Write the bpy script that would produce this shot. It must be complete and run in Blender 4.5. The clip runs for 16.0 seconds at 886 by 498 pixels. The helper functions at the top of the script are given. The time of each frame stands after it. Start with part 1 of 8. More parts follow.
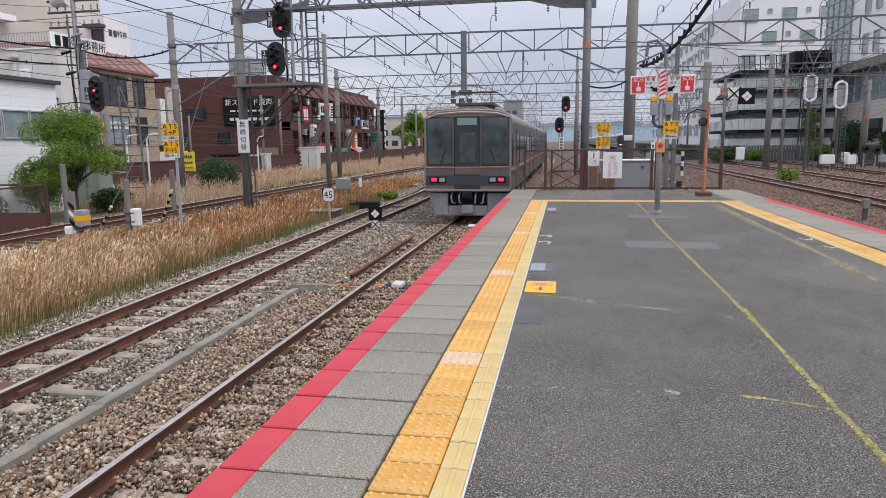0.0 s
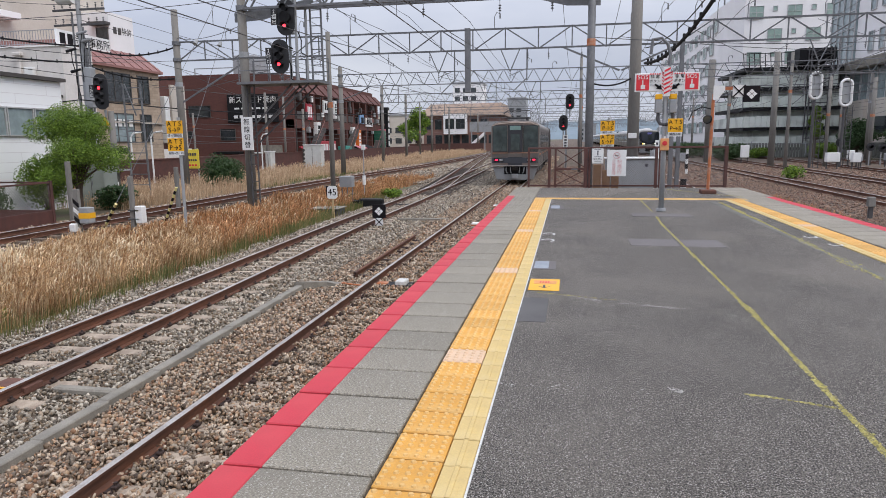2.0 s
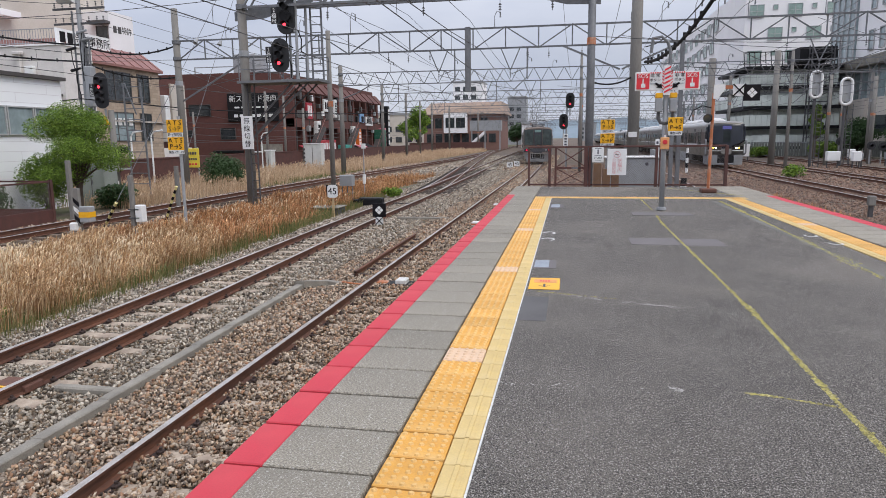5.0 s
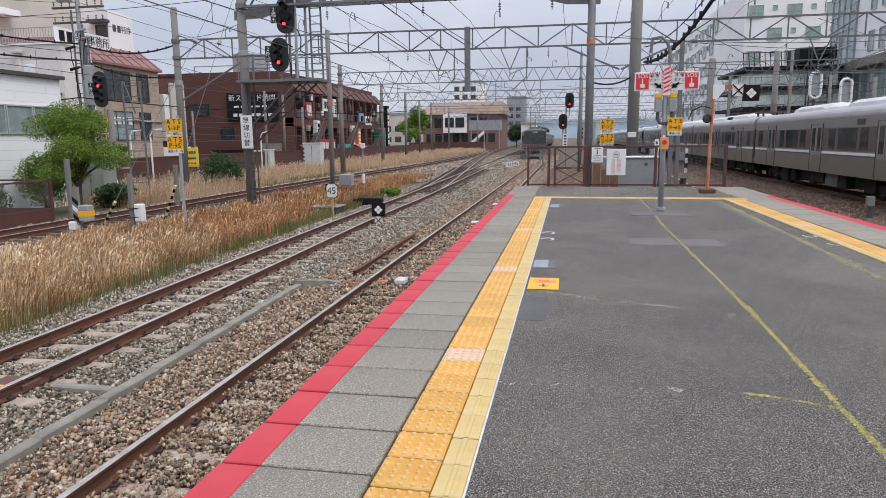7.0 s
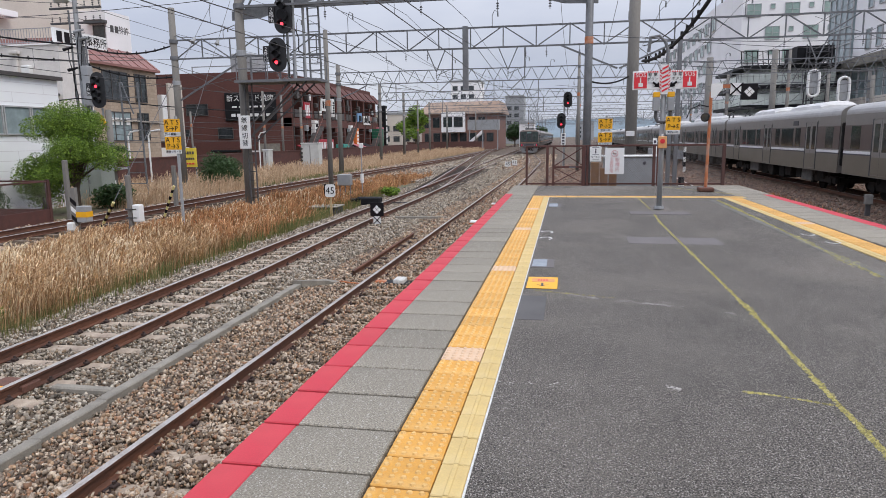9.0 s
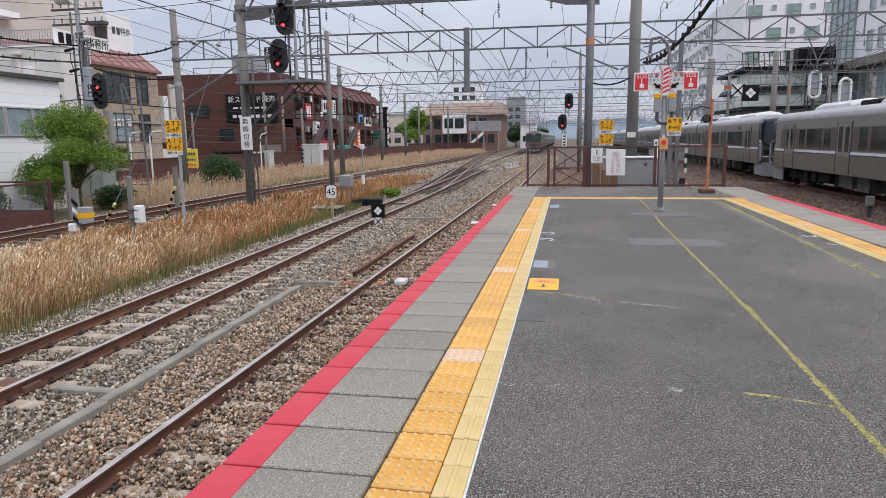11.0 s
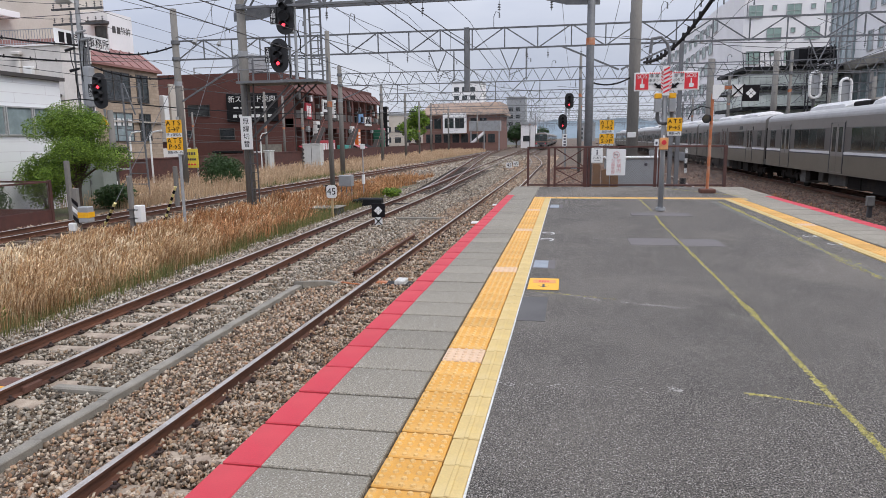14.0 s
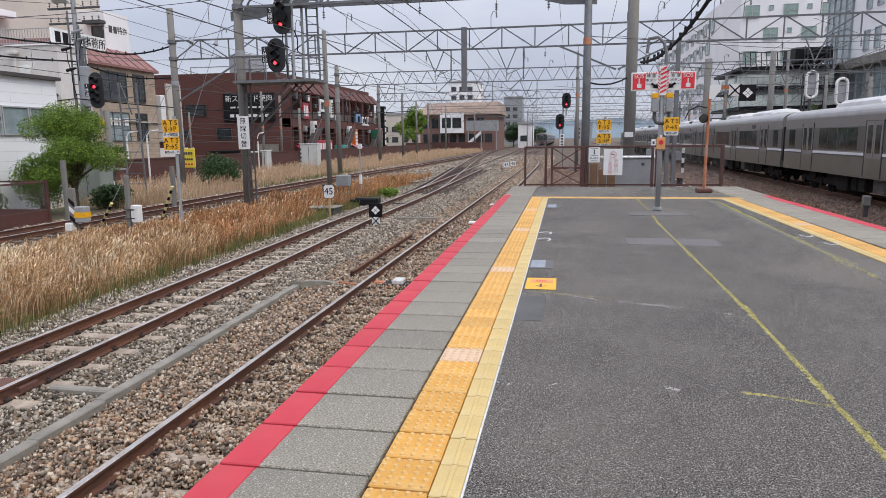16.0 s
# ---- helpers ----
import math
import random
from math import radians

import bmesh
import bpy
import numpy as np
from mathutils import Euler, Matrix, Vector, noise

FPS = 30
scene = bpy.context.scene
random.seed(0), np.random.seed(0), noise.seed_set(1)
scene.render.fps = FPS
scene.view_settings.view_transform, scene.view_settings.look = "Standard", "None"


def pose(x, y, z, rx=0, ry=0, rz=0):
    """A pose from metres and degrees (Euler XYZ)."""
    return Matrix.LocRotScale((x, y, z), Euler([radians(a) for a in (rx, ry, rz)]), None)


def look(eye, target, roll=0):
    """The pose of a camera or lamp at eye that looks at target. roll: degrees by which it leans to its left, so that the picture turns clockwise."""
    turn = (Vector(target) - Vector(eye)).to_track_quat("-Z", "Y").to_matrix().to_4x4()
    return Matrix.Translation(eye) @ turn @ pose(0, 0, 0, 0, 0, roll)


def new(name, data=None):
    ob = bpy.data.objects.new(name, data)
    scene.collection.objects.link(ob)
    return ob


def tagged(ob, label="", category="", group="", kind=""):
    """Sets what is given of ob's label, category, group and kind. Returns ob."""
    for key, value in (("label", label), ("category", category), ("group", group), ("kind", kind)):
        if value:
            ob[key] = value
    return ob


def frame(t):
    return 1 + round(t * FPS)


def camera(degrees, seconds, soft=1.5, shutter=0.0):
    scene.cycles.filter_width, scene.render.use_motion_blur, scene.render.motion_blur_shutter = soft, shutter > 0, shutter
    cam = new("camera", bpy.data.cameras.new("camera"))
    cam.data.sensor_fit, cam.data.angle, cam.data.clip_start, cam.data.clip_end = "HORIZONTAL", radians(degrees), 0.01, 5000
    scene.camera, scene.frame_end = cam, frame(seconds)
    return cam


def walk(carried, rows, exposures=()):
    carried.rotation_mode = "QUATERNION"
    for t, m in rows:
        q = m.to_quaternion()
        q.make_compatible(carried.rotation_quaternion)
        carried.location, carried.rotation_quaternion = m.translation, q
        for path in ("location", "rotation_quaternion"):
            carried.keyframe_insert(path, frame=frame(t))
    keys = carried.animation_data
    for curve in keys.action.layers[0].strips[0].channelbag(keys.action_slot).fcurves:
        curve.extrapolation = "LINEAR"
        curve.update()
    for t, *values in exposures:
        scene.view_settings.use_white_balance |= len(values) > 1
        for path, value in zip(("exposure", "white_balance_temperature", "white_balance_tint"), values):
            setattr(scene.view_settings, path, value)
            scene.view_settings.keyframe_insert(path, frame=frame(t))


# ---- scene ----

cam = camera(67.63, 16.0, 0.6)
# eye height, then seconds, tilt down, turn (degrees to the right) and roll
EYE = (0.0, 0.0, 1.594)
TURNS = [
    (0, 9.178, -10.419, 0.685),
    (0.5, 9.252, -10.499, 0.724),
    (1, 9.305, -10.658, 0.711),
    (1.5, 9.333, -10.754, 0.700),
    (2, 9.372, -10.742, 0.655),
    (2.5, 9.431, -10.736, 0.582),
    (3, 9.472, -10.762, 0.536),
    (3.5, 9.457, -10.825, 0.583),
    (4, 9.449, -10.776, 0.680),
    (6.5, 9.487, -10.685, 0.589),
    (7, 9.491, -10.687, 0.537),
    (7.5, 9.485, -10.683, 0.538),
    (8, 9.474, -10.579, 0.593),
    (8.5, 9.506, -10.527, 0.667),
    (9, 9.528, -10.577, 0.724),
    (11.5, 9.365, -10.670, 0.689),
    (12, 9.321, -10.601, 0.671),
    (12.5, 9.386, -10.573, 0.677),
    (13, 9.454, -10.587, 0.639),
    (13.5, 9.446, -10.654, 0.611),
    (14, 9.438, -10.685, 0.656),
    (14.5, 9.438, -10.630, 0.678),
    (15, 9.435, -10.553, 0.699),
    (15.5, 9.436, -10.506, 0.673),
    (16, 9.461, -10.453, 0.658),
]


def facing(tilt, turn, roll):
    """Camera pose: level gaze along +y, then turned, tilted and rolled."""
    p, w = radians(tilt), radians(turn)
    aim = (EYE[0] + math.sin(w) * math.cos(p), EYE[1] + math.cos(w) * math.cos(p), EYE[2] - math.sin(p))
    return look(EYE, aim, -roll)


walk(cam, [(t, facing(a, b, c)) for t, a, b, c in TURNS])

# ---- light: bright overcast afternoon ----
world = bpy.data.worlds.new("overcast_sky")
scene.world = world
world.use_nodes = True
wn, wl = world.node_tree.nodes, world.node_tree.links
wn.clear()
w_out = wn.new("ShaderNodeOutputWorld")
w_bg = wn.new("ShaderNodeBackground")
w_sky = wn.new("ShaderNodeTexSky")
w_sky.sky_type = "NISHITA"
w_sky.sun_disc = False
w_sky.sun_elevation, w_sky.sun_rotation = radians(52), radians(118)
w_tc = wn.new("ShaderNodeTexCoord")
w_map = wn.new("ShaderNodeMapping")
w_map.inputs["Scale"].default_value = (1.2, 1.2, 3.5)
w_noise = wn.new("ShaderNodeTexNoise")
w_noise.inputs["Scale"].default_value, w_noise.inputs["Detail"].default_value = 2.2, 6
w_ramp = wn.new("ShaderNodeValToRGB")
w_ramp.color_ramp.elements[0].position, w_ramp.color_ramp.elements[1].position = 0.35, 0.68
w_ramp.color_ramp.elements[0].color = (5.1, 5.5, 6.8, 1)
w_ramp.color_ramp.elements[1].color = (7.1, 7.35, 8.3, 1)
w_mix = wn.new("ShaderNodeMixRGB")
w_mix.inputs[0].default_value = 0.9
wl.new(w_tc.outputs["Generated"], w_map.inputs[0])
wl.new(w_map.outputs[0], w_noise.inputs["Vector"])
wl.new(w_noise.outputs["Fac"], w_ramp.inputs[0])
wl.new(w_sky.outputs[0], w_mix.inputs[1])
wl.new(w_ramp.outputs[0], w_mix.inputs[2])
# an overcast vault: about twice as bright overhead as at the horizon
w_sep = wn.new("ShaderNodeSeparateXYZ")
w_up = wn.new("ShaderNodeMapRange")
w_up.inputs["From Min"].default_value, w_up.inputs["From Max"].default_value = 0.12, 0.75
w_up.inputs["To Min"].default_value, w_up.inputs["To Max"].default_value = 1.0, 2.3
w_mul = wn.new("ShaderNodeVectorMath")
w_mul.operation = "SCALE"
wl.new(w_tc.outputs["Generated"], w_sep.inputs[0])
wl.new(w_sep.outputs["Z"], w_up.inputs["Value"])
wl.new(w_mix.outputs[0], w_mul.inputs[0])
wl.new(w_up.outputs[0], w_mul.inputs["Scale"])
wl.new(w_mul.outputs[0], w_bg.inputs["Color"])
w_bg.inputs["Strength"].default_value = 0.1
wl.new(w_bg.outputs[0], w_out.inputs[0])

sun_data = bpy.data.lights.new("sun", "SUN")
sun_data.energy, sun_data.angle, sun_data.color = 1.5, radians(30), (1.0, 0.94, 0.85)
sun = new("sun", sun_data)
sun.matrix_basis = look((0, 0, 40), (-15, 8, 18))
scene.view_settings.exposure = 0.0

# ---- mesh builder ----
class Geo:
    """Collects vertices and faces; each face carries a material slot."""

    def __init__(self):
        self.v, self.f, self.m = [], [], []

    def add(self, verts, faces, slot=0):
        n = len(self.v)
        self.v.extend(verts)
        for q in faces:
            self.f.append(tuple(i + n for i in q))
            self.m.append(slot)
        return self

    def box(self, x0, x1, y0, y1, z0, z1, slot=0, c=0.0):
        if c <= 0:
            vs = [(x, y, z) for z in (z0, z1) for y in (y0, y1) for x in (x0, x1)]
            return self.add(vs, [(0, 2, 3, 1), (4, 5, 7, 6), (0, 1, 5, 4), (2, 6, 7, 3), (0, 4, 6, 2), (1, 3, 7, 5)], slot)
        c = min(c, (x1 - x0) * 0.45, (y1 - y0) * 0.45, (z1 - z0) * 0.45)
        vs, idx = [], {}
        X, Y, Z = (x0, x1), (y0, y1), (z0, z1)
        for i in (0, 1):
            for j in (0, 1):
                for k in (0, 1):
                    sx, sy, sz = (1, -1)[i] * c, (1, -1)[j] * c, (1, -1)[k] * c
                    idx[i, j, k, 0] = len(vs)
                    vs.append((X[i], Y[j] + sy, Z[k] + sz))
                    idx[i, j, k, 1] = len(vs)
                    vs.append((X[i] + sx, Y[j], Z[k] + sz))
                    idx[i, j, k, 2] = len(vs)
                    vs.append((X[i] + sx, Y[j] + sy, Z[k]))
        fs = []

        def quad(a, b, cc, d, flip):
            q = (idx[a], idx[b], idx[cc], idx[d])
            fs.append(q[::-1] if flip else q)

        for i in (0, 1):
            quad((i, 0, 0, 0), (i, 1, 0, 0), (i, 1, 1, 0), (i, 0, 1, 0), i == 0)
            quad((0, i, 0, 1), (1, i, 0, 1), (1, i, 1, 1), (0, i, 1, 1), i == 1)
            quad((0, 0, i, 2), (1, 0, i, 2), (1, 1, i, 2), (0, 1, i, 2), i == 0)
        for i in (0, 1):
            for j in (0, 1):
                quad((i, j, 0, 0), (i, j, 1, 0), (i, j, 1, 1), (i, j, 0, 1), (i ^ j) == 1)
                quad((i, 0, j, 0), (i, 1, j, 0), (i, 1, j, 2), (i, 0, j, 2), (i ^ j) == 0)
                quad((0, i, j, 1), (1, i, j, 1), (1, i, j, 2), (0, i, j, 2), (i ^ j) == 1)
        for i in (0, 1):
            for j in (0, 1):
                for k in (0, 1):
                    t = (idx[i, j, k, 0], idx[i, j, k, 1], idx[i, j, k, 2])
                    fs.append(t if (i + j + k) % 2 else t[::-1])
        return self.add(vs, fs, slot)

    def cyl(self, p, q, r, n=10, r2=None, slot=0, cap=True):
        p, q = Vector(p), Vector(q)
        d = q - p
        if d.length < 1e-6:
            return self
        u = d.orthogonal().normalized()
        w = d.normalized().cross(u)
        r2 = r if r2 is None else r2
        vs = []
        for o, rr in ((p, r), (q, r2)):
            for i in range(n):
                a = 2 * math.pi * i / n
                vs.append(tuple(o + rr * (math.cos(a) * u + math.sin(a) * w)))
        fs = [(i, (i + 1) % n, n + (i + 1) % n, n + i) for i in range(n)]
        if cap:
            fs += [tuple(range(n - 1, -1, -1)), tuple(range(n, 2 * n))]
        return self.add(vs, fs, slot)

    def tube(self, pts, r, n=6, slot=0):
        pts = [Vector(p) for p in pts]
        vs, fs, u = [], [], None
        for i, p in enumerate(pts):
            d = (pts[min(i + 1, len(pts) - 1)] - pts[max(i - 1, 0)]).normalized()
            u = d.orthogonal().normalized() if u is None else (u - d * u.dot(d)).normalized()
            w = d.cross(u)
            for k in range(n):
                a = 2 * math.pi * k / n
                vs.append(tuple(p + r * (math.cos(a) * u + math.sin(a) * w)))
        for i in range(len(pts) - 1):
            for k in range(n):
                a, b = i * n + k, i * n + (k + 1) % n
                fs.append((a, b, b + n, a + n))
        fs += [tuple(range(n - 1, -1, -1)), tuple(range((len(pts) - 1) * n, len(pts) * n))]
        return self.add(vs, fs, slot)

    def bar(self, p, q, w=0.08, slot=0):
        """A square bar from p to q."""
        return self.cyl(p, q, w * 0.7071, 4, None, slot)

    def loft(self, rings, slot=0, caps=True):
        """Skins rings of equal length (lists of points), closed round."""
        n, vs, fs = len(rings[0]), [], []
        for ring in rings:
            vs += [tuple(p) for p in ring]
        for i in range(len(rings) - 1):
            for k in range(n):
                a, b = i * n + k, i * n + (k + 1) % n
                fs.append((a, b, b + n, a + n))
        if caps:
            fs += [tuple(range(n - 1, -1, -1)), tuple(range((len(rings) - 1) * n, len(rings) * n))]
        return self.add(vs, fs, slot)

    def disc(self, c, axis, r, h, n=16, slot=0):
        a = Vector(axis).normalized() * h
        return self.cyl(c, Vector(c) + a, r, n, None, slot)

    def mesh(self, name, *mats):
        me = bpy.data.meshes.new(name)
        me.from_pydata(self.v, [], self.f)
        for mt in mats:
            me.materials.append(mt)
        if len(mats) > 1:
            me.polygons.foreach_set("material_index", self.m)
        me.update()
        return me


def smooth(me, on=True):
    me.polygons.foreach_set("use_smooth", [on] * len(me.polygons))
    return me


def thing(name, label, category, m=None, group="", kind=""):
    ob = new(name)
    ob.empty_display_size = 0.1
    if m is not None:
        ob.matrix_basis = m
    return tagged(ob, label, category, group, kind)


def part(name, geo, mat, parent, label="", m=None, kind=""):
    mats = mat if isinstance(mat, (list, tuple)) else (mat,)
    me = geo if isinstance(geo, bpy.types.Mesh) else geo.mesh(name, *mats)
    ob = new(name, me)
    ob.parent = parent
    if m is not None:
        ob.matrix_basis = m
    return tagged(ob, label, "", "", kind)


def solo(name, geo, mat, label, category, m=None, group="", kind=""):
    mats = mat if isinstance(mat, (list, tuple)) else (mat,)
    me = geo if isinstance(geo, bpy.types.Mesh) else geo.mesh(name, *mats)
    ob = new(name, me)
    if m is not None:
        ob.matrix_basis = m
    return tagged(ob, label, category, group, kind)


def writing(parent, name, text, size, m, mat, depth=0.002):
    """Raised lettering as a mesh; m places the text's centre."""
    cu = bpy.data.curves.new(name, "FONT")
    cu.body, cu.size, cu.align_x, cu.align_y, cu.extrude = text, size, "CENTER", "CENTER", depth
    cu.resolution_u = 3
    tmp = bpy.data.objects.new(name, cu)
    scene.collection.objects.link(tmp)
    dg = bpy.context.evaluated_depsgraph_get()
    me = bpy.data.meshes.new_from_object(tmp.evaluated_get(dg))
    bpy.data.objects.remove(tmp)
    me.materials.clear()
    me.materials.append(mat)
    ob = new(name, me)
    ob.parent = parent
    ob.matrix_basis = m
    return ob


# ---- materials ----
def material(name, a, b=None, rough=0.7, metal=0.0, scale=6.0, fine=60.0, bump=0.15, dist=0.01, stain=None, amount=0.5, stretch=(1, 1, 1), spread=0.0, glow=0.0, coat=0.0, alpha=None, spec=0.5, grain=0.45):
    """Two-scale noise between colours a and b, an optional stain colour, fine relief and per-object spread."""
    mt = bpy.data.materials.new(name)
    mt.use_nodes = True
    nt = mt.node_tree
    N, L = nt.nodes, nt.links
    bs = N["Principled BSDF"]
    b = b or tuple(c * 0.75 for c in a)
    tc = N.new("ShaderNodeTexCoord")
    mp = N.new("ShaderNodeMapping")
    mp.inputs["Scale"].default_value = stretch
    L.new(tc.outputs["Object"], mp.inputs[0])
    n1 = N.new("ShaderNodeTexNoise")
    n1.inputs["Scale"].default_value, n1.inputs["Detail"].default_value, n1.inputs["Roughness"].default_value = scale, 5, 0.6
    n2 = N.new("ShaderNodeTexNoise")
    n2.inputs["Scale"].default_value, n2.inputs["Detail"].default_value = fine, 3
    for n in (n1, n2):
        L.new(mp.outputs[0], n.inputs["Vector"])
    ad = N.new("ShaderNodeMath")
    ad.operation = "MULTIPLY_ADD"
    ad.inputs[1].default_value = grain
    L.new(n2.outputs["Fac"], ad.inputs[0])
    hl = N.new("ShaderNodeMath")
    hl.operation = "MULTIPLY"
    hl.inputs[1].default_value = 1 - grain
    L.new(n1.outputs["Fac"], hl.inputs[0])
    L.new(hl.outputs[0], ad.inputs[2])
    rp = N.new("ShaderNodeValToRGB")
    rp.color_ramp.elements[0].position, rp.color_ramp.elements[1].position = 0.36, 0.64
    rp.color_ramp.elements[0].color, rp.color_ramp.elements[1].color = (*b, 1), (*a, 1)
    L.new(ad.outputs[0], rp.inputs[0])
    col = rp.outputs[0]
    if stain:
        n3 = N.new("ShaderNodeTexNoise")
        n3.inputs["Scale"].default_value, n3.inputs["Detail"].default_value, n3.inputs["Distortion"].default_value = scale * 0.35, 7, 0.6
        L.new(mp.outputs[0], n3.inputs["Vector"])
        r3 = N.new("ShaderNodeValToRGB")
        r3.color_ramp.elements[0].position, r3.color_ramp.elements[1].position = 0.48, 0.66
        r3.color_ramp.elements[1].color = (amount, amount, amount, 1)
        r3.color_ramp.elements[0].color = (0, 0, 0, 1)
        L.new(n3.outputs["Fac"], r3.inputs[0])
        mx = N.new("ShaderNodeMixRGB")
        mx.inputs[2].default_value = (*stain, 1)
        L.new(r3.outputs[0], mx.inputs[0])
        L.new(col, mx.inputs[1])
        col = mx.outputs[0]
    if spread:
        oi = N.new("ShaderNodeObjectInfo")
        hs = N.new("ShaderNodeHueSaturation")
        mr = N.new("ShaderNodeMapRange")
        mr.inputs["To Min"].default_value, mr.inputs["To Max"].default_value = 1 - spread, 1 + spread
        L.new(oi.outputs["Random"], mr.inputs["Value"])
        L.new(mr.outputs[0], hs.inputs["Value"])
        L.new(col, hs.inputs["Color"])
        col = hs.outputs[0]
    L.new(col, bs.inputs["Base Color"])
    bs.inputs["Roughness"].default_value, bs.inputs["Metallic"].default_value = rough, metal
    bs.inputs["Specular IOR Level"].default_value = spec
    bs.inputs["Coat Weight"].default_value = coat
    if bump:
        bp = N.new("ShaderNodeBump")
        bp.inputs["Strength"].default_value, bp.inputs["Distance"].default_value = bump, dist
        L.new(ad.outputs[0], bp.inputs["Height"])
        L.new(bp.outputs[0], bs.inputs["Normal"])
    if glow:
        bs.inputs["Emission Color"].default_value = (*a, 1)
        bs.inputs["Emission Strength"].default_value = glow
    return mt


def islands(name, colours, rough=0.85, fine=80.0):
    """One colour a piece, picked at random from a ramp, with fine grain."""
    mt = material(name, (0.5, 0.5, 0.5), rough=rough, fine=fine, bump=0.3, dist=0.004)
    N, L = mt.node_tree.nodes, mt.node_tree.links
    ge = N.new("ShaderNodeNewGeometry")
    rp = N.new("ShaderNodeValToRGB")
    while len(rp.color_ramp.elements) < len(colours):
        rp.color_ramp.elements.new(0.5)
    for i, c in enumerate(colours):
        rp.color_ramp.elements[i].position = i / max(1, len(colours) - 1)
        rp.color_ramp.elements[i].color = (*c, 1)
    L.new(ge.outputs["Random Per Island"], rp.inputs[0])
    bs = N["Principled BSDF"]
    old = [n for n in N if n.type == "VALTORGB" and n != rp][0]
    old.color_ramp.elements[0].color, old.color_ramp.elements[1].color = (0.72, 0.72, 0.72, 1), (1.12, 1.12, 1.12, 1)
    mx = N.new("ShaderNodeMixRGB")
    mx.blend_type, mx.inputs[0].default_value = "MULTIPLY", 1.0
    L.new(rp.outputs[0], mx.inputs[1])
    L.new(old.outputs[0], mx.inputs[2])
    L.new(mx.outputs[0], bs.inputs["Base Color"])
    return mt


def glassy(name, tint=(0.03, 0.04, 0.045), rough=0.06, var=0.4):
    """Dark window glass seen from outside: black room behind, glossy face."""
    mt = material(name, tint, tuple(c * var for c in tint), rough=rough, scale=0.8, fine=3.0, bump=0.02, dist=0.01, spec=0.8)
    return mt


M_ASPHALT = material("asphalt", (0.19, 0.171, 0.148), (0.021, 0.019, 0.017), 0.9, 0, 1.1, 105, 1.0, 0.018, (0.205, 0.183, 0.155), 0.45, spec=0.4, grain=0.86)
for e, p in zip(M_ASPHALT.node_tree.nodes["Color Ramp"].color_ramp.elements, (0.41, 0.6)):
    e.position = p
def speckle(mt, scale, colour, share):
    """Pale stone chips showing in a dark surface: a random share of small cells."""
    N, L = mt.node_tree.nodes, mt.node_tree.links
    bs = N["Principled BSDF"]
    base = bs.inputs["Base Color"].links[0].from_socket
    tc = N.new("ShaderNodeTexCoord")
    for k, (sc, amt) in enumerate(((scale, 0.8), (scale * 0.42, 0.55))):
        vo = N.new("ShaderNodeTexVoronoi")
        vo.inputs["Scale"].default_value = sc
        L.new(tc.outputs["Object"], vo.inputs["Vector"])
        sp = N.new("ShaderNodeSeparateColor")
        L.new(vo.outputs["Color"], sp.inputs[0])
        pick = N.new("ShaderNodeMath")
        pick.operation = "GREATER_THAN"
        pick.inputs[1].default_value = 1 - share * (1 if k == 0 else 0.7)
        L.new(sp.outputs[0], pick.inputs[0])
        near = N.new("ShaderNodeMath")
        near.operation = "LESS_THAN"
        near.inputs[1].default_value = 0.42
        L.new(vo.outputs["Distance"], near.inputs[0])
        both = N.new("ShaderNodeMath")
        both.operation = "MULTIPLY"
        L.new(pick.outputs[0], both.inputs[0])
        L.new(near.outputs[0], both.inputs[1])
        amount = N.new("ShaderNodeMath")
        amount.operation = "MULTIPLY"
        amount.inputs[1].default_value = amt
        L.new(both.outputs[0], amount.inputs[0])
        mx = N.new("ShaderNodeMixRGB")
        mx.inputs[2].default_value = (*colour, 1)
        L.new(amount.outputs[0], mx.inputs[0])
        L.new(base, mx.inputs[1])
        base = mx.outputs[0]
    L.new(base, bs.inputs["Base Color"])


speckle(M_ASPHALT, 210, (0.52, 0.48, 0.44), 0.2)
M_PATCH = material("asphalt_patch", (0.185, 0.17, 0.168), (0.13, 0.12, 0.118), 0.92, 0, 3, 80, 0.4, 0.008, spec=0.25, grain=0.7)
M_SLAB = material("slab_concrete", (0.36, 0.325, 0.262), (0.15, 0.135, 0.107), 0.92, 0, 1.5, 90, 0.8, 0.008, (0.14, 0.128, 0.105), 0.5, grain=0.78, spread=0.11)
M_RED = material("red_edge_paint", (0.56, 0.038, 0.06), (0.44, 0.034, 0.05), 0.75, 0, 4, 120, 0.12, 0.004, (0.5, 0.07, 0.075), 0.4, spread=0.04)
M_YEL = material("yellow_tactile", (0.68, 0.35, 0.06), (0.55, 0.28, 0.06), 0.75, 0, 7, 90, 0.15, 0.004, (0.66, 0.46, 0.2), 0.7, spread=0.08)
M_YELDOT = material("yellow_tactile_worn_dots", (0.72, 0.47, 0.19), (0.62, 0.36, 0.1), 0.7, 0, 9, 90, 0.15, 0.004, spread=0.12)
M_PALE = material("pale_tactile", (0.7, 0.5, 0.34), (0.6, 0.42, 0.28), 0.75, 0, 6, 90, 0.15, 0.004, spread=0.04)
M_CREAM = material("cream_strip", (0.62, 0.46, 0.18), (0.52, 0.38, 0.16), 0.7, 0, 5, 90, 0.12, 0.004, (0.6, 0.5, 0.3), 0.5, spread=0.05)
M_WHITE = material("worn_white_paint", (0.72, 0.71, 0.68), (0.45, 0.45, 0.43), 0.8, 0, 9, 90, 0.1, 0.003)
